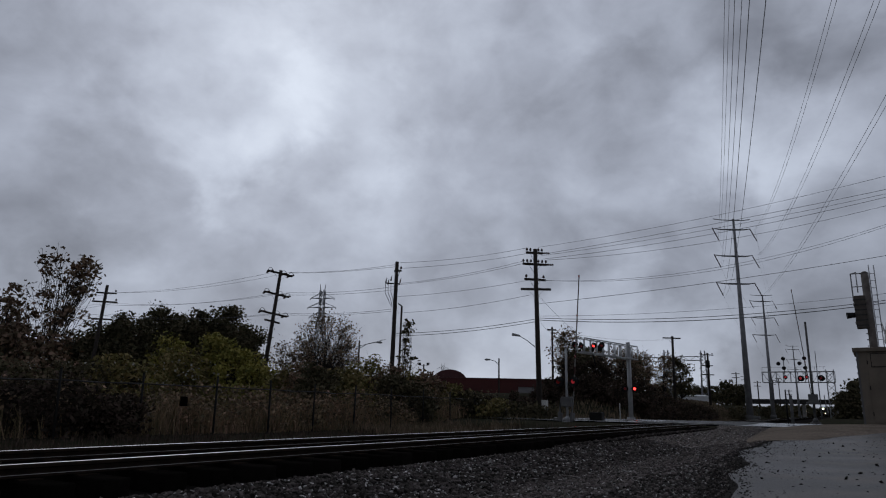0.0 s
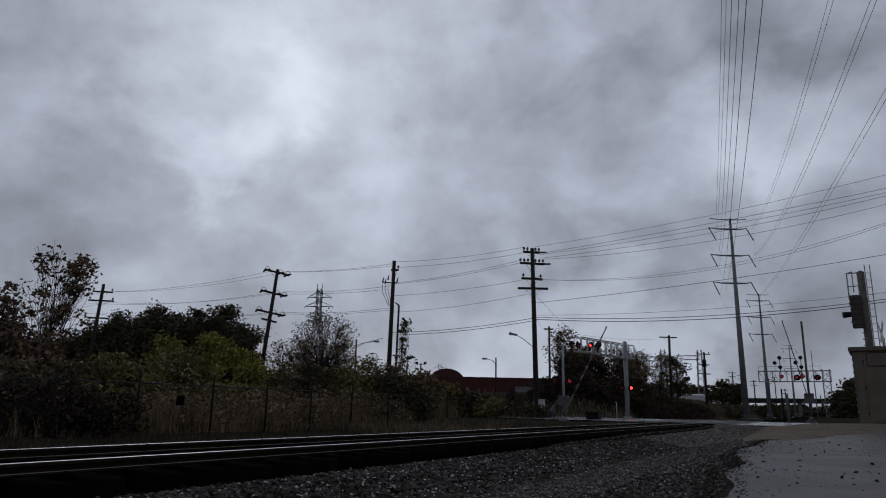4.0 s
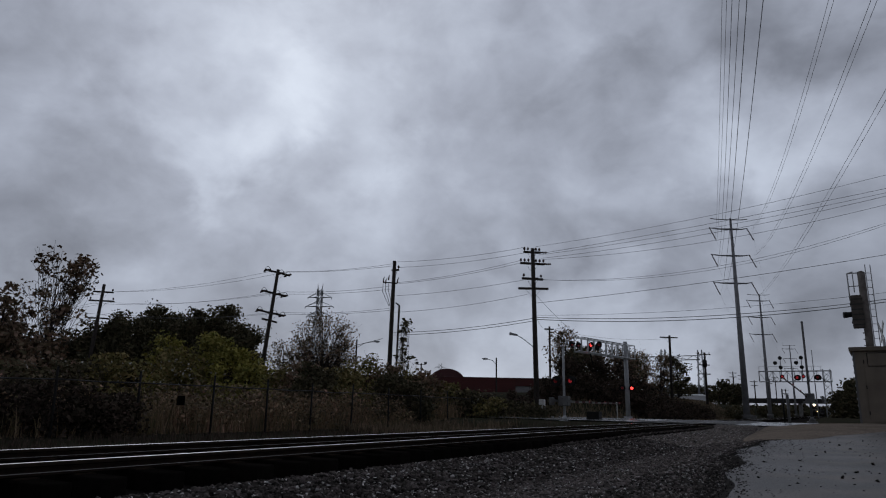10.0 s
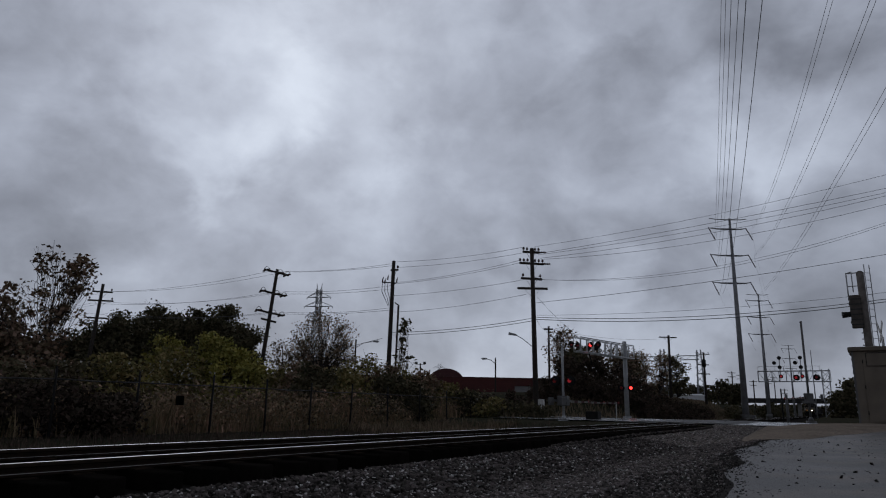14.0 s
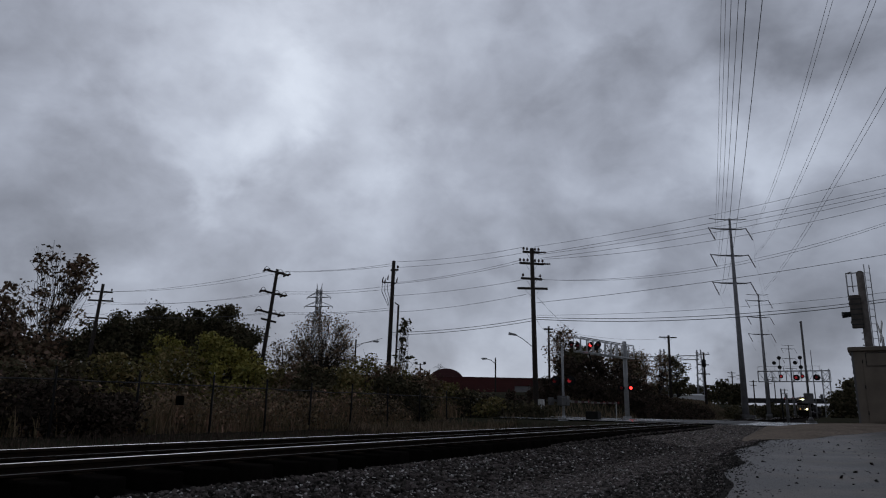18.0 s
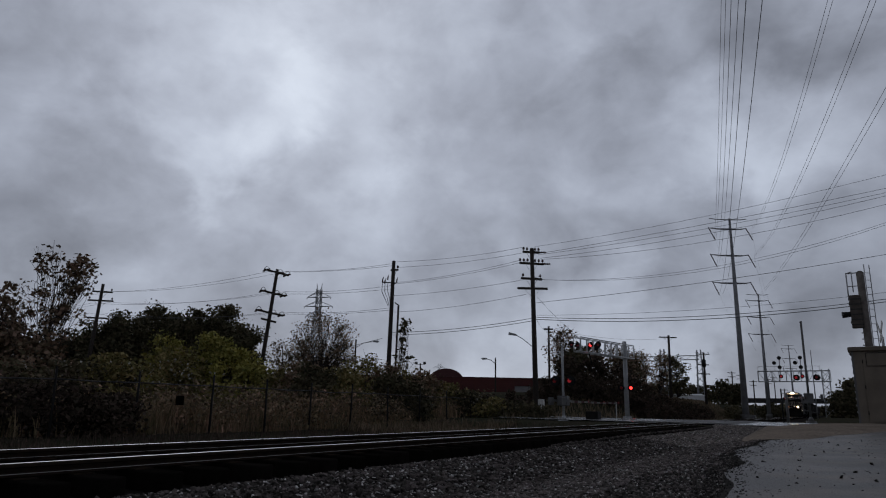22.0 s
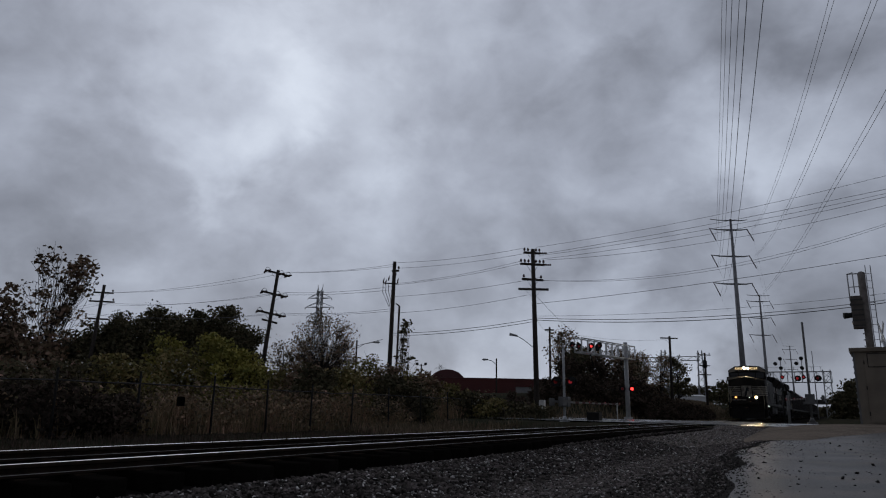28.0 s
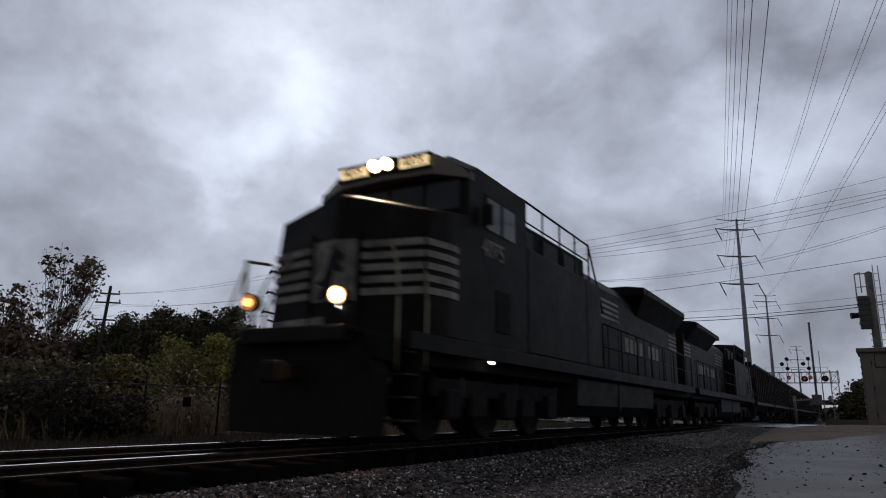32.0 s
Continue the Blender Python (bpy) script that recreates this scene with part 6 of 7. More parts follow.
def locomotive(label, lead):
    ob = thing("locomotive", label, "locomotive", group="train")
    # underframe, pilot and coupler
    solid("underframe", ob, M["loco_underframe"], "", [(block, -1.3, 1.3, 0.25, 20.9, 1.05, 1.4, 0.03)])
    for s in (-1, 1):
        solid("sill", ob, M["loco_black"], "", [(block, s * 1.5 - 0.04, s * 1.5 + 0.04, 0.6, 20.6, 1.22, 1.45, 0.01)])
    solid("walkway", ob, M["loco_underframe"], "", [(block, -1.5, 1.5, 0.95, 20.7, 1.40, 1.47, 0.01), (block, -1.02, 1.02, 0.12, 0.97, 1.40, 1.465, 0.01)])
    bm = BM()
    loft(bm, [[(-1.08, 0.18, 1.30), (1.08, 0.18, 1.30), (1.08, 0.5, 1.30), (-1.08, 0.5, 1.30)],
              [(-1.30, 0.22, 0.90), (1.30, 0.22, 0.90), (1.30, 0.5, 0.90), (-1.30, 0.5, 0.90)],
              [(-1.20, 0.18, 0.12), (1.20, 0.18, 0.12), (1.25, 0.5, 0.12), (-1.25, 0.5, 0.12)]])
    part("plough", bm, M["loco_underframe"], ob, "black snow plough pilot")
    solid("anticlimber", ob, M["loco_black"], "", [(block, -0.92, 0.92, 0.0, 0.3, 1.28, 1.50, 0.03)])
    solid("coupler", ob, M["loco_underframe"], "", [(block, -0.11, 0.11, -0.22, 0.2, 0.80, 1.0, 0.03), (block, -0.15, 0.15, -0.34, -0.14, 0.75, 1.04, 0.05)])
    solid("rear_coupler", ob, M["wheel_steel"], "", [(block, -0.13, 0.13, 20.7, 21.35, 0.78, 1.02, 0.03)])
    for s in (-1, 1):
        for k in range(4):
            solid("step", ob, M["tank_grey"], "", [(block, s * 1.28 - 0.2, s * 1.28 + 0.2, 0.55 + 0.02 * k, 0.9, 0.30 + 0.29 * k, 0.33 + 0.29 * k, 0.005)])
        solid("step_side", ob, M["loco_underframe"], "", [(block, s * 1.28 - 0.22, s * 1.28 + 0.22, 0.9, 0.94, 0.25, 1.4)])
    # nose: flat front with chamfered corners and a sloping, peaked top
    def nose_ring(z, f):
        return [(-1.52, 2.3, z), (-1.52, 1.6 + f, z), (-1.42, 1.12 + f, z), (0.0, 0.80 + f, z), (1.42, 1.12 + f, z), (1.52, 1.6 + f, z), (1.52, 2.3, z)]
    bm = BM()
    top = [(-1.54, 2.3, 3.60), (-1.54, 1.68, 3.48), (-1.42, 1.20, 3.36), (0.0, 0.93, 3.62), (1.4, 1.22, 3.24), (1.5, 1.68, 3.32), (1.5, 2.3, 3.42)]
    peak = [(-1.48, 2.3, 3.70), (-1.38, 1.95, 3.64), (-1.0, 1.6, 3.58), (0.0, 1.3, 3.70), (1.0, 1.6, 3.46), (1.35, 1.95, 3.42), (1.45, 2.3, 3.44)]
    loft(bm, [nose_ring(1.47, 0), nose_ring(2.0, 0), nose_ring(2.92, 0.03), top, peak])
    bmesh.ops.bevel(bm, geom=[e for e in bm.edges if abs(e.verts[0].co.z - e.verts[1].co.z) > 0.3], offset=0.04, segments=2, affect="EDGES")
    part("nose", bm, M["loco_black"], ob)
    # nose stripes follow the front and the chamfered corners
    for k in range(5):
        z0 = 2.02 + 0.175 * k
        for p in (-1, 1):
            for a, b in (((0.47, 0.906), (1.40, 1.115)), ((1.43, 1.14), (1.53, 1.60)), ((1.53, 1.62), (1.53, 1.86))):
                solid("stripe", ob, M["stripe_white"], "", [(beam, (p * a[0], a[1] - 0.008, z0 + 0.05), (p * b[0], b[1] - 0.008, z0 + 0.05), 0.014, 0.098)])
    plate = solid("emblem_plate", ob, M["stripe_white"], "white plate with a plain dark shape", [(prism, [(-0.40, 0.870), (0, 0.780), (0.40, 0.870), (0.40, 0.894), (0, 0.805), (-0.40, 0.894)], 2, 1.95, 2.86)])
    bm = BM()
    prism(bm, [(-0.22, 1.98), (-0.10, 2.16), (-0.26, 2.22), (-0.12, 2.30), (-0.06, 2.46), (-0.02, 2.62), (0.08, 2.78), (0.12, 2.70), (0.24, 2.62), (0.20, 2.54), (0.10, 2.55), (0.22, 2.42), (0.19, 2.36), (0.06, 2.40), (0.04, 2.22), (0.02, 2.08), (-0.08, 1.98)], 1, 0.762, 0.776)
    part("emblem", bm, M["black_steel"], plate)
    solid("sill_plate", ob, M["stripe_white"], "", [(beam, (-1.35, 1.085, 1.68), (-0.1, 0.80, 1.68), 0.02, 0.11)])
    for p in (-1, 1):
        solid("nose_door_frame", ob, M["loco_black"], "", [(beam, (p * 0.435, 0.876, 1.5), (p * 0.435, 0.876, 2.98), 0.05, 0.05)])
    # cab with slanted brow, side walls and roof
    bm = BM()
    out = lambda y, dz: [(-HALF, y, 1.47), (-HALF, y, 4.24 + dz), (-0.98, y, 4.54 + dz), (0, y, 4.60 + dz), (0.98, y, 4.54 + dz), (HALF, y, 4.24 + dz), (HALF, y, 1.47)]
    loft(bm, [out(2.22, -0.06), out(2.5, 0.06), out(4.5, 0.06)])
    part("cab", bm, M["loco_black"], ob)
    bm2 = BM()
    loft(bm2, [[(p * 1.50, 2.20, 4.04), (p * 1.50, 2.4, 4.04), (p * 1.50, 2.4, 4.18), (p * 1.50, 2.24, 4.16)] if abs(p) == 1 else
               [(p * 1.50, 1.99, 4.14), (p * 1.50, 2.4, 4.14), (p * 1.50, 2.4, 4.50), (p * 1.50, 2.10, 4.52)] if p else
               [(0, 1.95, 4.16), (0, 2.4, 4.16), (0, 2.4, 4.54), (0, 2.06, 4.56)] for p in (-1, -0.62, 0, 0.62, 1)])
    # lead unit only: sky reflected in the brow is put into a paler colour
    part("brow", bm2, M["cabinet_metal"] if lead else M["loco_black"], ob, "panel over the windscreen, coloured paler for reflected sky")
    for x0, x1 in ((-1.35, -0.72), (-0.66, -0.03), (0.03, 0.66), (0.72, 1.35)):
        solid("windscreen", ob, M["cab_glass"], "", [(block, x0, x1, 2.195, 2.225, 3.56, 4.04, 0.006)])
    for s in (-1, 1):
        for y0, y1 in ((2.85, 3.35), (3.45, 3.95)):
            fr = solid("side_window", ob, M["cab_glass"], "", [(block, s * 1.505 - 0.01, s * 1.505 + 0.01, y0, y1, 3.35, 3.9, 0.004)])
            solid("frame", fr, M["tank_grey"], "", [(block, s * 1.51 - 0.012, s * 1.51 + 0.012, y0 - 0.04, y0, 3.32, 3.93), (block, s * 1.51 - 0.012, s * 1.51 + 0.012, y0, y1, 3.9, 3.93)])
        solid("side_door", ob, M["loco_underframe"], "dark recessed door", [(block, s * 1.505 - 0.012, s * 1.505 + 0.012, 3.2, 3.75, 1.7, 2.4, 0.01)])
        solid("mirror", ob, M["black_steel"], "", [(block, s * 1.62 - 0.09, s * 1.62 + 0.09, 2.62, 2.67, 3.35, 3.7, 0.01)])
    # low full-width cabinet behind the cab, set-back dark upper part, guard rail
    solid("inverter_cabinet", ob, M["loco_black"], "", [(block, -1.5, 1.5, 4.5, 9.0, 1.47, 3.42, 0.03)])
    solid("upper_cabinet", ob, M["loco_underframe"], "", [(block, -1.05, 1.1, 4.5, 9.0, 3.42, 4.1, 0.03)])
    for s in (-1, 1):
        for k in range(3):
            solid("louvre_panel", ob, M["black_steel"], "", [(block, s * 1.1 - 0.03, s * 1.1 + 0.03, 4.8 + 1.35 * k, 5.75 + 1.35 * k, 3.46, 3.98, 0.02)])
        rail = solid("guard_rail", ob, M["black_steel"], "", [(bar, (s * 1.48, 4.35, 4.3), (s * 1.48, 8.2, 4.26), 0.022, 0.022, 6), (bar, (s * 1.48, 4.35, 3.9), (s * 1.48, 8.2, 3.88), 0.016, 0.016, 6), (bar, (s * 1.48, 8.2, 4.26), (s * 1.48, 9.2, 2.8), 0.022, 0.022, 6)])
        for k in range(5):
            y = 4.4 + 0.95 * k
            solid("stanchion", rail, M["black_steel"], "", [(bar, (s * 1.48, y, 3.42), (s * 1.48, y, 4.3), 0.02, 0.02, 6)])
        for k in (0, 3):
            solid("body_seam", ob, M["loco_underframe"], "", [(block, s * 1.503 - 0.004, s * 1.503 + 0.004, 4.55 + 1.12 * k, 4.58 + 1.12 * k, 1.5, 3.4)])
    # long hood with doors, stripes, radiator wings
    bm = BM()
    ho = lambda y: [(-0.98, y, 1.47), (-0.98, y, 3.7), (-0.75, y, 4.0), (0.75, y, 4.0), (0.98, y, 3.7), (0.98, y, 1.47)]
    loft(bm, [ho(9.0), ho(20.3)])
    part("hood", bm, M["loco_black"], ob)
    for s in (-1, 1):
        for k in range(11):
            y = 9.25 + 0.99 * k
            solid("hood_door", ob, M["loco_black"], "", [(block, s * 0.985 - 0.012, s * 0.985 + 0.012, y, y + 0.9, 1.6, 2.75, 0.008)])
        for k in range(4):
            z0 = 2.93 + 0.15 * k
            solid("stripe", ob, M["stripe_white"], "", [(block, s * 0.988 - 0.012, s * 0.988 + 0.012, 10.0, 12.3, z0, z0 + 0.075)])
            solid("stripe", ob, M["stripe_white"], "", [(block, s * 0.988 - 0.012, s * 0.988 + 0.012, 18.9, 20.25, z0 - 0.15, z0 - 0.075)])
        for k in range(8):
            if k == 4:
                continue
            solid("letter_bar", ob, M["stripe_white"], "plain white bar of lettering", [(block, s * 0.988 - 0.013, s * 0.988 + 0.013, 12.9 + 0.55 * k, 13.25 + 0.55 * k, 2.2, 2.6)])
    bm = BM()
    wing = lambda y, z0: [(-1.45, y, 3.98), (-1.45, y, 4.16), (-0.9, y, 4.24), (0.9, y, 4.24), (1.45, y, 4.16), (1.45, y, 3.98), (0.95, y, z0), (-0.95, y, z0)]
    loft(bm, [wing(13.6, 3.95), wing(14.4, 3.35), wing(19.8, 3.35)])
    part("radiator_wing", bm, M["loco_black"], ob)
    for s in (-1, 1):
        solid("wing_edge", ob, M["tank_grey"], "", [(block, s * 1.455 - 0.01, s * 1.455 + 0.01, 14.0, 19.75, 3.98, 4.16)])
    solid("exhaust_stack", ob, M["black_steel"], "", [(block, -0.35, 0.35, 11.2, 12.0, 4.0, 4.28, 0.03)])
    solid("horn", ob, M["black_steel"], "", [(bar, (0.3, 10.2, 4.0), (0.3, 10.2, 4.3), 0.04, 0.04, 6), (bar, (0.3, 9.9, 4.3), (0.3, 10.5, 4.3), 0.08, 0.04, 8)])
    # side handrails along the hood walkway
    for s in (-1, 1):
        rl = solid("hand_rail", ob, M["black_steel"], "", [(bar, (s * 1.46, 9.2, 2.55), (s * 1.46, 20.5, 2.55), 0.02, 0.02, 6), (bar, (s * 1.46, 9.2, 2.0), (s * 1.46, 20.5, 2.0), 0.014, 0.014, 6)])
        for k in range(8):
            solid("stanchion", rl, M["black_steel"], "", [(bar, (s * 1.46, 9.2 + 1.61 * k, 1.45), (s * 1.46, 9.2 + 1.61 * k, 2.56), 0.02, 0.02, 6)])
        for dy, x in ((0.0, 1.30), (0.42, 1.49)):
            bm = BM()
            pts = [Vector((s * (x - 0.35), 0.98 + dy * 0.6, 2.72)), Vector((s * (x - 0.1), 0.75 + dy, 2.35)), Vector((s * (x + 0.02), 0.62 + dy, 1.9)), Vector((s * (x + 0.02), 0.62 + dy, 0.95))]
            for a, b in zip(pts, pts[1:]):
                bar(bm, a, b, 0.02, 0.02, 6)
            part("step_rail", bm, M["hand_rail_paint"], ob, "grey bent step handrail")
    solid("front_chain_rail", ob, M["hand_rail_paint"], "", [(bar, (-1.2, 0.3, 2.55), (-1.2, 0.3, 1.5), 0.03, 0.03, 6), (bar, (-1.2, 0.3, 2.55), (-1.3, 0.9, 2.62), 0.025, 0.025, 6), (bar, (-1.2, 0.3, 2.5), (-1.62, 0.35, 1.7), 0.018, 0.018, 6)])
    # fuel tank and trucks
    bm = BM()
    tk = lambda y: [(-1.0, y, 0.35), (-1.4, y, 0.6), (-1.42, y, 1.15), (1.42, y, 1.15), (1.4, y, 0.6), (1.0, y, 0.35)]
    loft(bm, [tk(7.4), tk(14.2)])
    part("fuel_tank", bm, M["tank_grey"], ob, "grey fuel tank")
    for s in (-1, 1):
        solid("tank_strap", ob, M["black_steel"], "", [(block, s * 1.415 - 0.02, s * 1.415 + 0.02, 10.5, 10.6, 0.5, 1.16)])
    for y0 in (2.2, 15.4):
        for s in (-1, 1):
            tf = solid("truck_frame", ob, M["loco_underframe"], "", [(beam, (s * 1.12, y0 - 0.5, 0.78), (s * 1.12, y0 + 4.5, 0.78), 0.16, 0.26), (block, s * 1.12 - 0.1, s * 1.12 + 0.1, y0 + 0.7, y0 + 1.3, 0.35, 0.75, 0.03), (block, s * 1.12 - 0.1, s * 1.12 + 0.1, y0 + 2.7, y0 + 3.3, 0.35, 0.75, 0.03)])
            for k in range(3):
                solid("journal_box", tf, M["loco_underframe"], "", [(block, s * 1.2 - 0.11, s * 1.2 + 0.11, y0 + 2 * k - 0.24, y0 + 2 * k + 0.24, 0.32, 0.76, 0.04)])
                solid("spring", tf, M["black_steel"], "", [(bar, (s * 1.14, y0 + 2 * k + 0.42, 0.5), (s * 1.14, y0 + 2 * k + 0.42, 0.95), 0.09, 0.09, 8)])
        for k in range(3):
            ax = wheelset(ob, y0 + 2 * k)
            if lead:
                AXLES.append((ax, y0 + 2 * k))
    # lamps and number boards
    hl = solid("headlight_housing", ob, M["black_steel"], "", [(block, -0.26, 0.26, 1.90, 2.05, 4.26, 4.53, 0.03)])
    for s in (-1, 1):
        if lead:
            solid("headlight", hl, M["lamp_head"], "glowing round headlight", [(bar, (s * 0.125, 1.90, 4.40), (s * 0.125, 1.875, 4.40), 0.092, 0.088, 16)])
            solid("reflector", hl, M["lamp_ring"], "warm reflector ring given a glow for the lamp halo", [(bar, (s * 0.125, 1.905, 4.40), (s * 0.125, 1.885, 4.40), 0.105, 0.105, 16)])
            dl = solid("ditch_light_housing", ob, M["black_steel"], "", [(bar, (s * 0.787, 0.18, 1.866), (s * 0.787, 0.0, 1.866), 0.10, 0.135, 14), (bar, (s * 0.787, 0.1, 1.5), (s * 0.787, 0.1, 1.8), 0.03, 0.03, 6)])
            solid("ditch_light", dl, M["lamp_ditch" if s > 0 else "lamp_amber"], "glowing amber ditch light", [(bar, (s * 0.787, 0.0, 1.866), (s * 0.787, -0.02, 1.866), 0.085 if s > 0 else 0.065, 0.08 if s > 0 else 0.06, 16)])
            solid("reflector", dl, M["lamp_ring" if s > 0 else "dim_amber"], "orange reflector ring given a glow for the lamp halo", [(bar, (s * 0.787, 0.005, 1.866), (s * 0.787, -0.012, 1.866), 0.115, 0.115, 16)])
            bd = solid("number_board", ob, M["board_glow"], "lit number board", [(block, s * 0.61 - 0.28, s * 0.61 + 0.28, 1.95, 1.98, 4.285, 4.47, 0.01)])
            lettering(bd, "4075", 0.205, pose(s * 0.61, 1.943, 4.378, 90, 0, 0), M["black_steel"])
            solid("board_frame", bd, M["black_steel"], "", [(block, s * 0.61 - 0.32, s * 0.61 + 0.32, 1.94, 2.02, 4.245, 4.285), (block, s * 0.61 - 0.32, s * 0.61 + 0.32, 1.94, 2.02, 4.47, 4.51)])
    if lead:
        solid("marker_lamp", ob, M["lamp_small"], "small white lamp", [(bar, (0.2, 0.83, 1.86), (0.2, 0.78, 1.86), 0.03, 0.03, 10)])
        solid("ground_lamp", ob, M["lamp_small"], "small white lamp", [(bar, (1.44, 3.1, 1.22), (1.50, 3.1, 1.20), 0.035, 0.035, 10)])
    for s in (-1, 1):
        lettering(ob, "4075", 0.42, pose(s * 1.506, 3.1, 3.02, 90, 0, 90 if s > 0 else -90), M["stripe_white"])
    return ob


loco_a = locomotive("leading black diesel locomotive with white nose stripes and lit headlights", True)
loco_b = locomotive("second black diesel locomotive coupled back to front", False)


def hopper(label):
    ob = thing("hopper_car", label, "freight car", group="train")
    L = 14.3
    bm = BM()
    loft(bm, [[(-1.5, 0.3, 3.76), (1.5, 0.3, 3.76), (1.5, L - 0.3, 3.76), (-1.5, L - 0.3, 3.76)],
              [(-1.5, 0.3, 2.9), (1.5, 0.3, 2.9), (1.5, L - 0.3, 2.9), (-1.5, L - 0.3, 2.9)],
              [(-1.5, 1.5, 1.3), (1.5, 1.5, 1.3), (1.5, L - 1.5, 1.3), (-1.5, L - 1.5, 1.3)],
              [(-0.9, 2.6, 0.75), (0.9, 2.6, 0.75), (0.9, L - 2.6, 0.75), (-0.9, L - 2.6, 0.75)]])
    part("body", bm, M["hopper_paint"], ob)
    for s in (-1, 1):
        solid("top_chord", ob, M["hopper_paint"], "", [(block, s * 1.52 - 0.06, s * 1.52 + 0.06, 0.25, L - 0.25, 3.68, 3.82, 0.01)])
        solid("side_sill", ob, M["hopper_paint"], "", [(block, s * 1.5 - 0.07, s * 1.5 + 0.07, 0.2, L - 0.2, 1.12, 1.34, 0.01)])
        for k in range(11):
            y = 0.5 + (L - 1.0) * k / 10
            solid("rib", ob, M["hopper_paint"], "", [(block, s * 1.55 - 0.06, s * 1.55 + 0.06, y - 0.05, y + 0.05, 1.3, 3.7)])
    solid("coal_load", ob, M["ballast_bed"], "black coal load", [(loft, [[(-1.4, 0.6, 3.7), (1.4, 0.6, 3.7), (1.4, L - 0.6, 3.7), (-1.4, L - 0.6, 3.7)], [(-0.5, 2, 3.95), (0.5, 2, 3.9), (0.6, L - 2, 3.95), (-0.5, L - 2, 3.92)]])])
    solid("centre_sill", ob, M["loco_underframe"], "", [(block, -0.25, 0.25, -0.25, L + 0.25, 0.8, 1.1)])
    for y0 in (1.3, L - 3.1):
        for s in (-1, 1):
            solid("truck_frame", ob, M["loco_underframe"], "", [(beam, (s * 1.05, y0 - 0.2, 0.55), (s * 1.05, y0 + 2.0, 0.55), 0.14, 0.3)])
        for dy in (0.0, 1.8):
            wheelset(ob, y0 + dy)
    return ob


car = hopper("dark brown ribbed coal hopper car loaded to the brim")
CARS = [car] + [copy_thing(car, Matrix.Identity(4)) for k in range(12)]
solid("reporting_panel", car, M["stripe_white"], "white stencil panel", [(block, 1.505, 1.512, 9.2, 10.2, 2.0, 2.5)])

# ---- ballast stones, sleepers and loose rocks ----
def stones(name, places, sizes, material, label, squash=0.7):
    """Angular broken stones, each an uneven low-sided lump."""
    base = np.array([(x, y, z) for z in (-1, 1) for x, y in ((-1, -1), (1, -1), (1, 1), (-1, 1))], float) * 0.62
    quad = np.array([(0, 3, 2, 1), (4, 5, 6, 7), (0, 1, 5, 4), (1, 2, 6, 5), (2, 3, 7, 6), (3, 0, 4, 7)])
    tri = np.concatenate([quad[:, (0, 1, 2)], quad[:, (0, 2, 3)]])
    n = len(places)
    p = np.asarray(places, float)
    s = np.asarray(sizes, float)[:, None, None]
    q = RNG.normal(size=(n, 4))
    q /= np.linalg.norm(q, axis=1, keepdims=True)
    w, x, y, z = q.T
    R = np.stack([np.stack([1 - 2 * (y * y + z * z), 2 * (x * y - z * w), 2 * (x * z + y * w)], 1), np.stack([2 * (x * y + z * w), 1 - 2 * (x * x + z * z), 2 * (y * z - x * w)], 1),
                  np.stack([2 * (x * z - y * w), 2 * (y * z + x * w), 1 - 2 * (x * x + y * y)], 1)], 1)
    stretch = np.stack([RNG.uniform(0.9, 1.7, n), RNG.uniform(0.5, 1.1, n), RNG.uniform(0.3, 0.75, n)], 1)[:, None, :]
    v = base[None] * stretch * RNG.uniform(0.5, 1.3, (n, 8, 3))
    v = np.einsum("nij,nkj->nki", R, v) * s * np.array([1, 1, squash]) + p[:, None, :]
    f = (tri[None] + 8 * np.arange(n)[:, None, None]).reshape(-1, 3)
    me = bpy.data.meshes.new(name)
    me.vertices.add(8 * n)
    me.vertices.foreach_set("co", v.reshape(-1))
    me.loops.add(len(f) * 3)
    me.loops.foreach_set("vertex_index", f.reshape(-1))
    me.polygons.add(len(f))
    me.polygons.foreach_set("loop_start", np.arange(0, 3 * len(f), 3))
    me.polygons.foreach_set("loop_total", np.full(len(f), 3))
    me.materials.append(material)
    me.update(calc_edges=True)
    return me


def verge_z(x, y):
    """Top of the ballast shoulder, gravel strip or lot."""
    z = ground_z(x, y) + 0.036
    return max(z, bed_z(x) + 0.012) if x < -2.7 else z


def scatter(n, x0, x1, y0, y1, size, power=1.0):
    pts, sz = [], []
    for k in range(n):
        y = y0 + (y1 - y0) * random.random() ** power
        x = random.uniform(x0, x1)
        if x > lot_edge(y) + 0.05 * random.random():
            continue
        s = size * random.uniform(0.5, 1.5)
        pts.append((x, y, verge_z(x, y) + s * 0.15 * random.random()))
        sz.append(s)
    return pts, sz


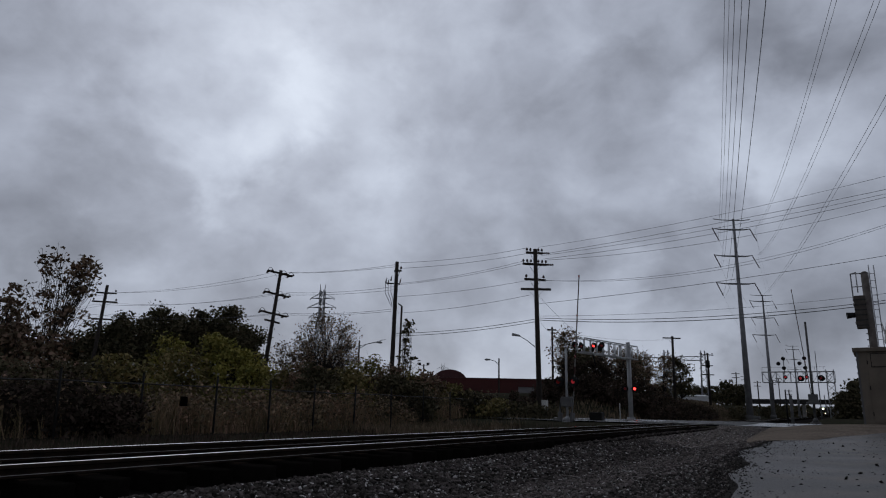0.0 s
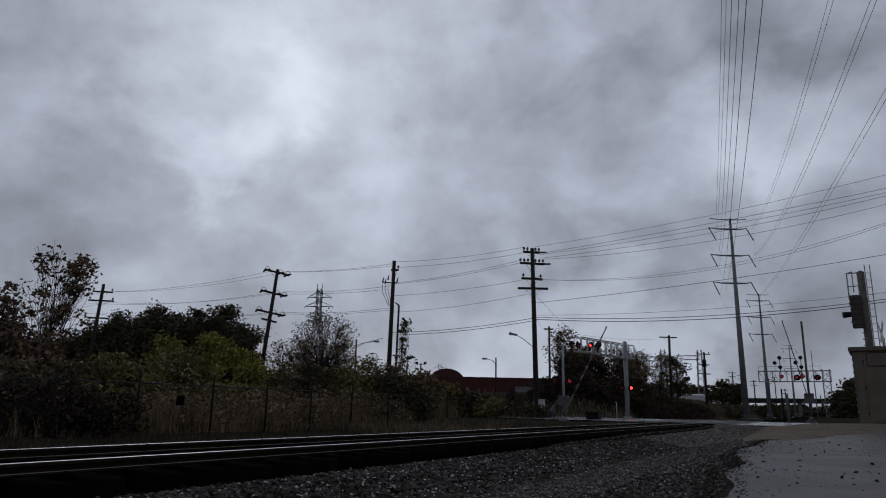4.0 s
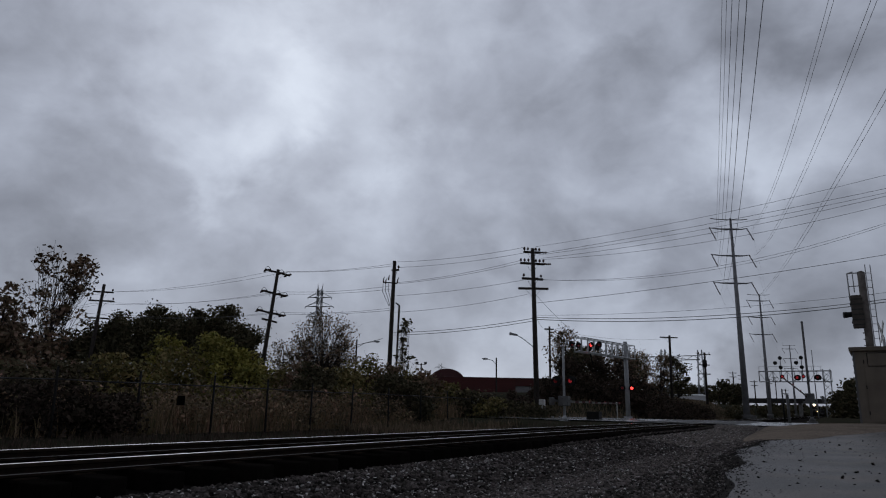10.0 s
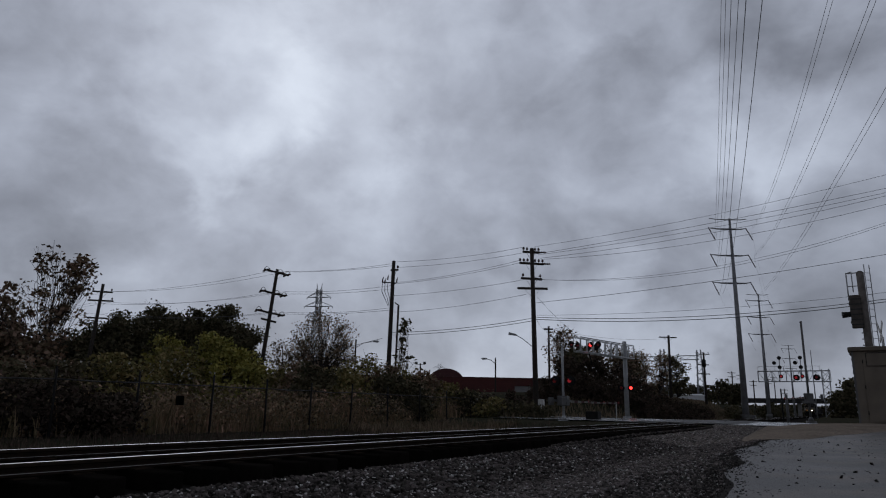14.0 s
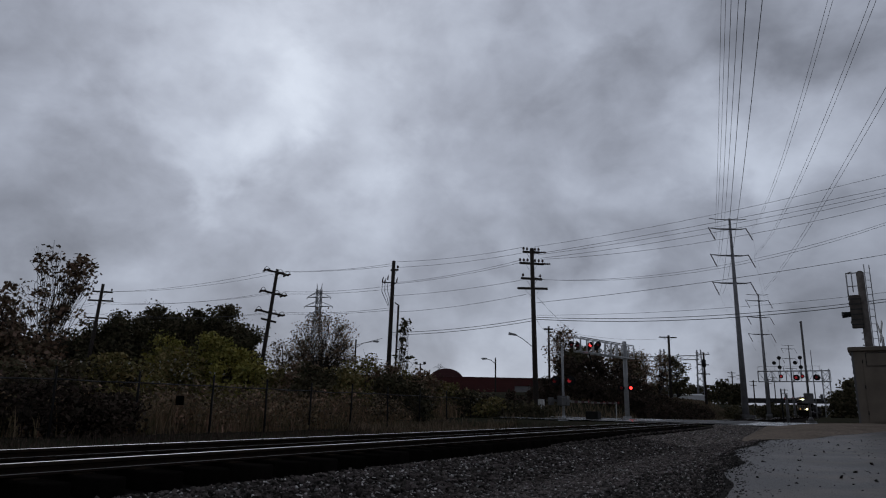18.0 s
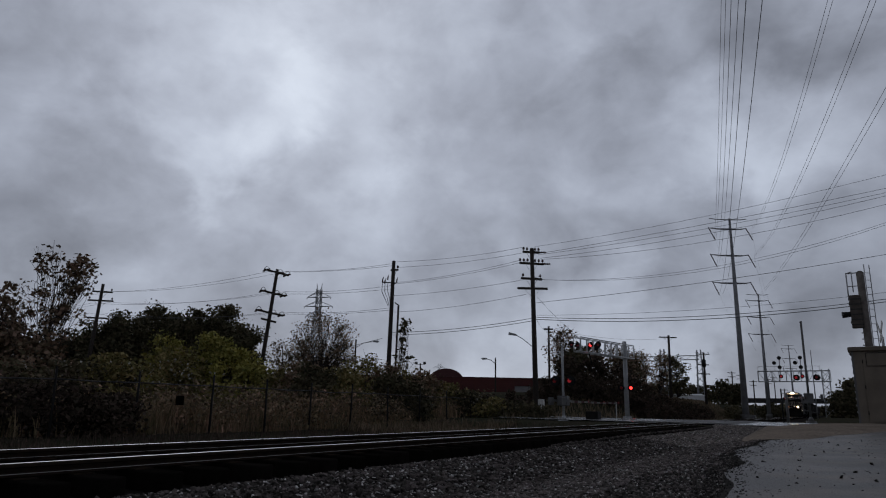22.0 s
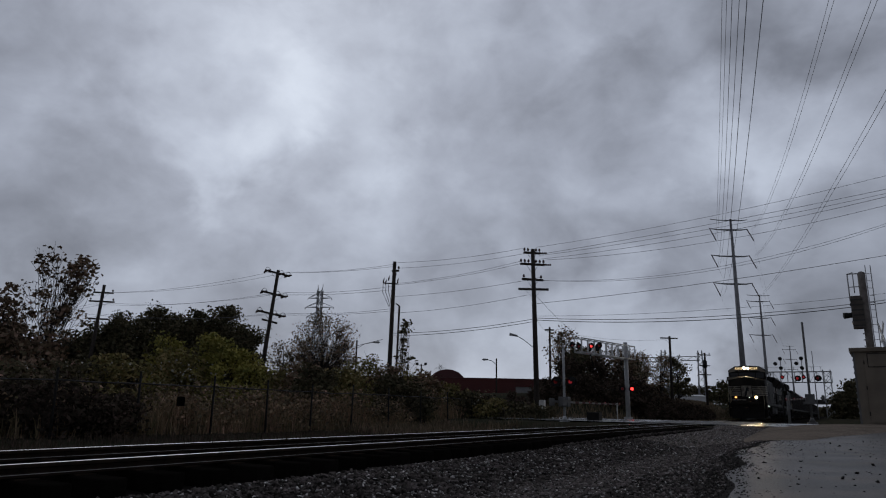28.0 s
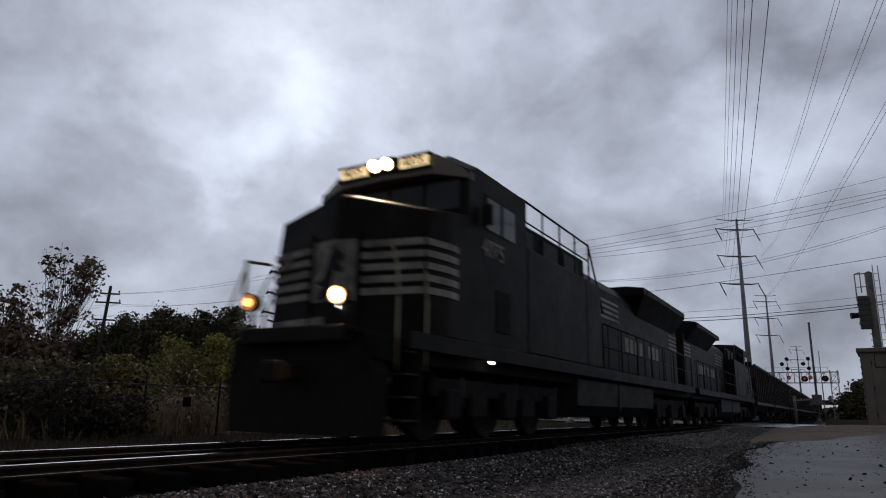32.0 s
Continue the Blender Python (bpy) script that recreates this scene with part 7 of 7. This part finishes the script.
for x0, x1, y0, y1, n, size in ((-4.56, -3.0, 1.5, 9, 13000, 0.030), (-4.56, -3.0, 9, 18, 12000, 0.031), (-4.6, -2.9, 18, 33, 9000, 0.036), (-3.1, -1.6, 2.0, 7, 11000, 0.024), (-3.1, -1.5, 7, 12, 10000, 0.025),
                                (-3.0, -1.4, 12, 20, 11000, 0.024), (-1.9, -0.6, 3.0, 12, 8000, 0.014), (-3.0, -1.2, 19, 32, 9000, 0.026), (-1.8, -1.2, 11, 20, 4500, 0.017), (-8.9, -5.6, 2, 33, 6000, 0.036), (-4.56, -3.0, -9, 1.5, 5000, 0.034), (-3.1, -0.6, -9, 3, 6000, 0.026)):
    p, s = scatter(n, x0, x1, y0, y1, size)
    cut = int(len(p) * 0.82)
    # strips starting 18 m or farther off take the paler gravel colour
    tagged(new("ballast", stones("ballast", p[:cut], s[:cut], M["gravel_pale" if y0 >= 18 and x1 < 0 else "ballast_stone" if x0 < -3.2 else "gravel_stone"], "")), "dark damp crushed-stone ballast, paler from 18 m on", "ballast", kind="stuff")
    tagged(new("ballast", stones("ballast", p[cut:], [0.72 * v for v in s[cut:]], M["ballast_glint"], "")), "wet stones among the ballast, glints painted as pale colour", "ballast", kind="stuff")

p, s = [], []
for k in range(11000):
    y = 33 - 20 * random.random() ** 1.4
    x = random.uniform(-5.32, -4.5)
    p.append((x, y, bed_z(x) + 0.03 + 0.05 * smooth(12, 20, y) + 0.03 * random.random()))
    s.append(0.04 * random.uniform(0.6, 1.4))
tagged(new("ballast", stones("ballast", p, s, M["ballast_stone"], "")), "crushed stone heaped against the sleeper ends", "ballast", kind="stuff")

# a countable fringe of larger stones along the crest of the shoulder
crest = thing("ballast_crest", "row of larger broken stones along the ballast edge", "ballast", kind="structure")
for k in range(240):
    y = 2.0 + 20 * (k / 240) ** 1.3
    me = stones("stone", [(0, 0, 0)], [random.uniform(0.030, 0.050)], M["ballast_stone"], "")
    x = -4.40 + random.gauss(0, 0.10)
    share("stone", me, crest, Matrix.Translation((x, y + random.uniform(-0.04, 0.04), bed_z(x) + 0.02)))

# loose dark stones on the wet lot
for x, y, s in ((-1.0, 8.6, 0.04), (0.15, 8.0, 0.045), (-0.4, 9.6, 0.05), (0.6, 10.4, 0.06), (-0.15, 11.8, 0.06), (1.2, 12.6, 0.07), (-1.1, 12.9, 0.06), (0.05, 14.6, 0.06), (0.42, 7.5, 0.04), (-0.55, 7.6, 0.03), (-0.35, 8.4, 0.045), (0.02, 7.2, 0.06), (-0.75, 9.0, 0.05), (-0.25, 10.6, 0.05), (0.35, 9.4, 0.06), (-0.5, 12.5, 0.06), (0.2, 13.5, 0.06), (-0.85, 10.2, 0.05), (-0.1, 15.6, 0.07),
                (-0.95, 11.4, 0.045), (0.75, 11.8, 0.06), (0.9, 14.2, 0.07), (0.28, 7.0, 0.05), (-0.62, 6.7, 0.04), (0.55, 8.1, 0.04), (-0.9, 7.9, 0.03), (-0.05, 9.1, 0.03), (-0.7, 14.2, 0.06), (0.5, 17.0, 0.07), (-0.3, 6.4, 0.035), (0.1, 6.6, 0.04)):
    s *= 0.50
    me = stones("loose_stone", [(0, 0, 0)], [s], M["ballast_bed"], "")
    ob = tagged(new("loose_stone", me), "loose dark stone lying on the wet asphalt", "stone", "loose stones")
    ob.matrix_basis = Matrix.Translation((x, y, ground_z(x, y) + 0.045 + s * 0.3))
p, s = [], []
for k in range(380):
    x, y = random.uniform(-1.1, 1.6), random.uniform(5, 22)
    p.append((x, y, ground_z(x, y) + 0.05))
    s.append(random.uniform(0.004, 0.012))
tagged(new("grit", stones("grit", p, s, M["ballast_bed"], "")), "fine grit strewn over the wet asphalt", "grit", kind="stuff")
p, s = [], []
for k in range(6500):
    y = 3.5 + 17 * random.random() ** 0.8
    x = lot_edge(y) - 0.12 + random.expovariate(4.5) * (0.6 + 0.04 * y)
    p.append((x, y, ground_z(x, y) + 0.044))
    s.append(random.uniform(0.003, 0.011))
tagged(new("grit", stones("grit", p, s, M["gravel_fines"], "")), "fine gravel washed over the edge of the asphalt", "grit", kind="stuff")
flat = tagged(new("flat_stone", stones("flat_stone", [(0, 0, 0)], [0.085], M["concrete"], "", 0.3)), "pale flat stone slab lying in the gravel", "stone")
flat.matrix_basis = Matrix.Translation((-2.27, 8.39, verge_z(-2.27, 8.39) + 0.02))

# sleepers, each with tie plates under the rails
bm = BM()
block(bm, -1.30, 1.30, -0.115, 0.115, -0.28, -0.105, 0.012)
first = part("sleeper", bm, M["sleeper_wood"], track, "weathered wooden sleeper")
first.matrix_basis = pose(TRACK_X, 0.4, 0)
bm = BM()
for s in (-GAUGE, GAUGE):
    block(bm, s - 0.17, s + 0.17, -0.09, 0.09, -0.106, -0.0965)
plate_mesh = bpy.data.meshes.new("tie_plate")
bm.to_mesh(plate_mesh)
bm.free()
plate_mesh.materials.append(M["rail_rust"])
share("tie_plate", plate_mesh, first)
for k in range(1, 64):
    sl = share("sleeper", first.data, track, pose(TRACK_X + random.uniform(-0.04, 0.04), 0.4 + 0.52 * k + random.uniform(-0.03, 0.03), random.uniform(-0.012, 0.0), 0, 0, random.uniform(-1.2, 1.2)))
    share("tie_plate", plate_mesh, sl)
far_sleepers = [(TRACK_X, 52 + 0.52 * k) for k in range(300)]
vs, fs = [], []
for x, y in far_sleepers:
    i = len(vs)
    vs += [(x + a, y + b, c) for c in (-0.28, -0.105) for a, b in ((-1.3, -0.11), (1.3, -0.11), (1.3, 0.11), (-1.3, 0.11))]
    fs += [(i + 4, i + 5, i + 6, i + 7), (i, i + 1, i + 5, i + 4), (i + 1, i + 2, i + 6, i + 5), (i + 3, i, i + 4, i + 7)]
ob = new("far_sleepers", mesh_of("far_sleepers", vs, fs, M["sleeper_wood"]))
ob.parent = track
tagged(ob, "rows of sleepers beyond the crossing", kind="stuff")


# ---- what moves ----
def speed_rows(y0, m=None):
    """The train comes on at an even 13.95 m/s; y0 is where a vehicle's origin stands at 32 s."""
    m = m or Matrix.Identity(4)
    return [(t, Matrix.Translation((TRACK_X, y0 + 13.95 * (32.0 - t), 0)) @ m) for t in (0, 8, 16, 24, 32)]


def arm_rows(angles, heading, z, x=0.0):
    return [(t, Matrix.Translation((x, 0, z)) @ pose(0, 0, 0, 0, 0, -heading) @ pose(0, 0, 0, a)) for t, a in angles]


def motions():
    walk(loco_a, speed_rows(6.56))
    walk(loco_b, speed_rows(6.56 + 42.1, pose(0, 0, 0, 0, 0, 180)))
    for k, c in enumerate(CARS):
        walk(c, speed_rows(6.56 + 42.9 + 14.85 * k))
    for ax, y in AXLES:
        walk(ax, [(i / 30, pose(0, y, 0.53, 13.95 / 0.53 * math.degrees(i / 30))) for i in range(961)])
    walk(arm_l, arm_rows([(0, 80), (1, 70.5), (2, 60), (3, 49), (3.5, 44), (4.5, 34.5), (5.5, 25), (6, 20.5), (6.5, 16.3), (7, 12.2), (7.5, 9), (8, 5.4),
                          (8.5, 2.2), (9, 0), (12, 0), (20, 0), (32, 0)], ARM_L_DIR, 1.02))
    walk(arm_r, arm_rows([(0, 64), (1, 58), (2, 50), (3, 42.5), (3.5, 39), (4.5, 32.5), (5.5, 26.3), (6, 23.5), (7, 19), (8, 15), (9, 11), (10, 7), (11, 3.2),
                          (12, 0), (13, -1.5), (14, -2), (20, -2), (32, -2)], ARM_R_DIR, 1.5, 0.28))


motions()
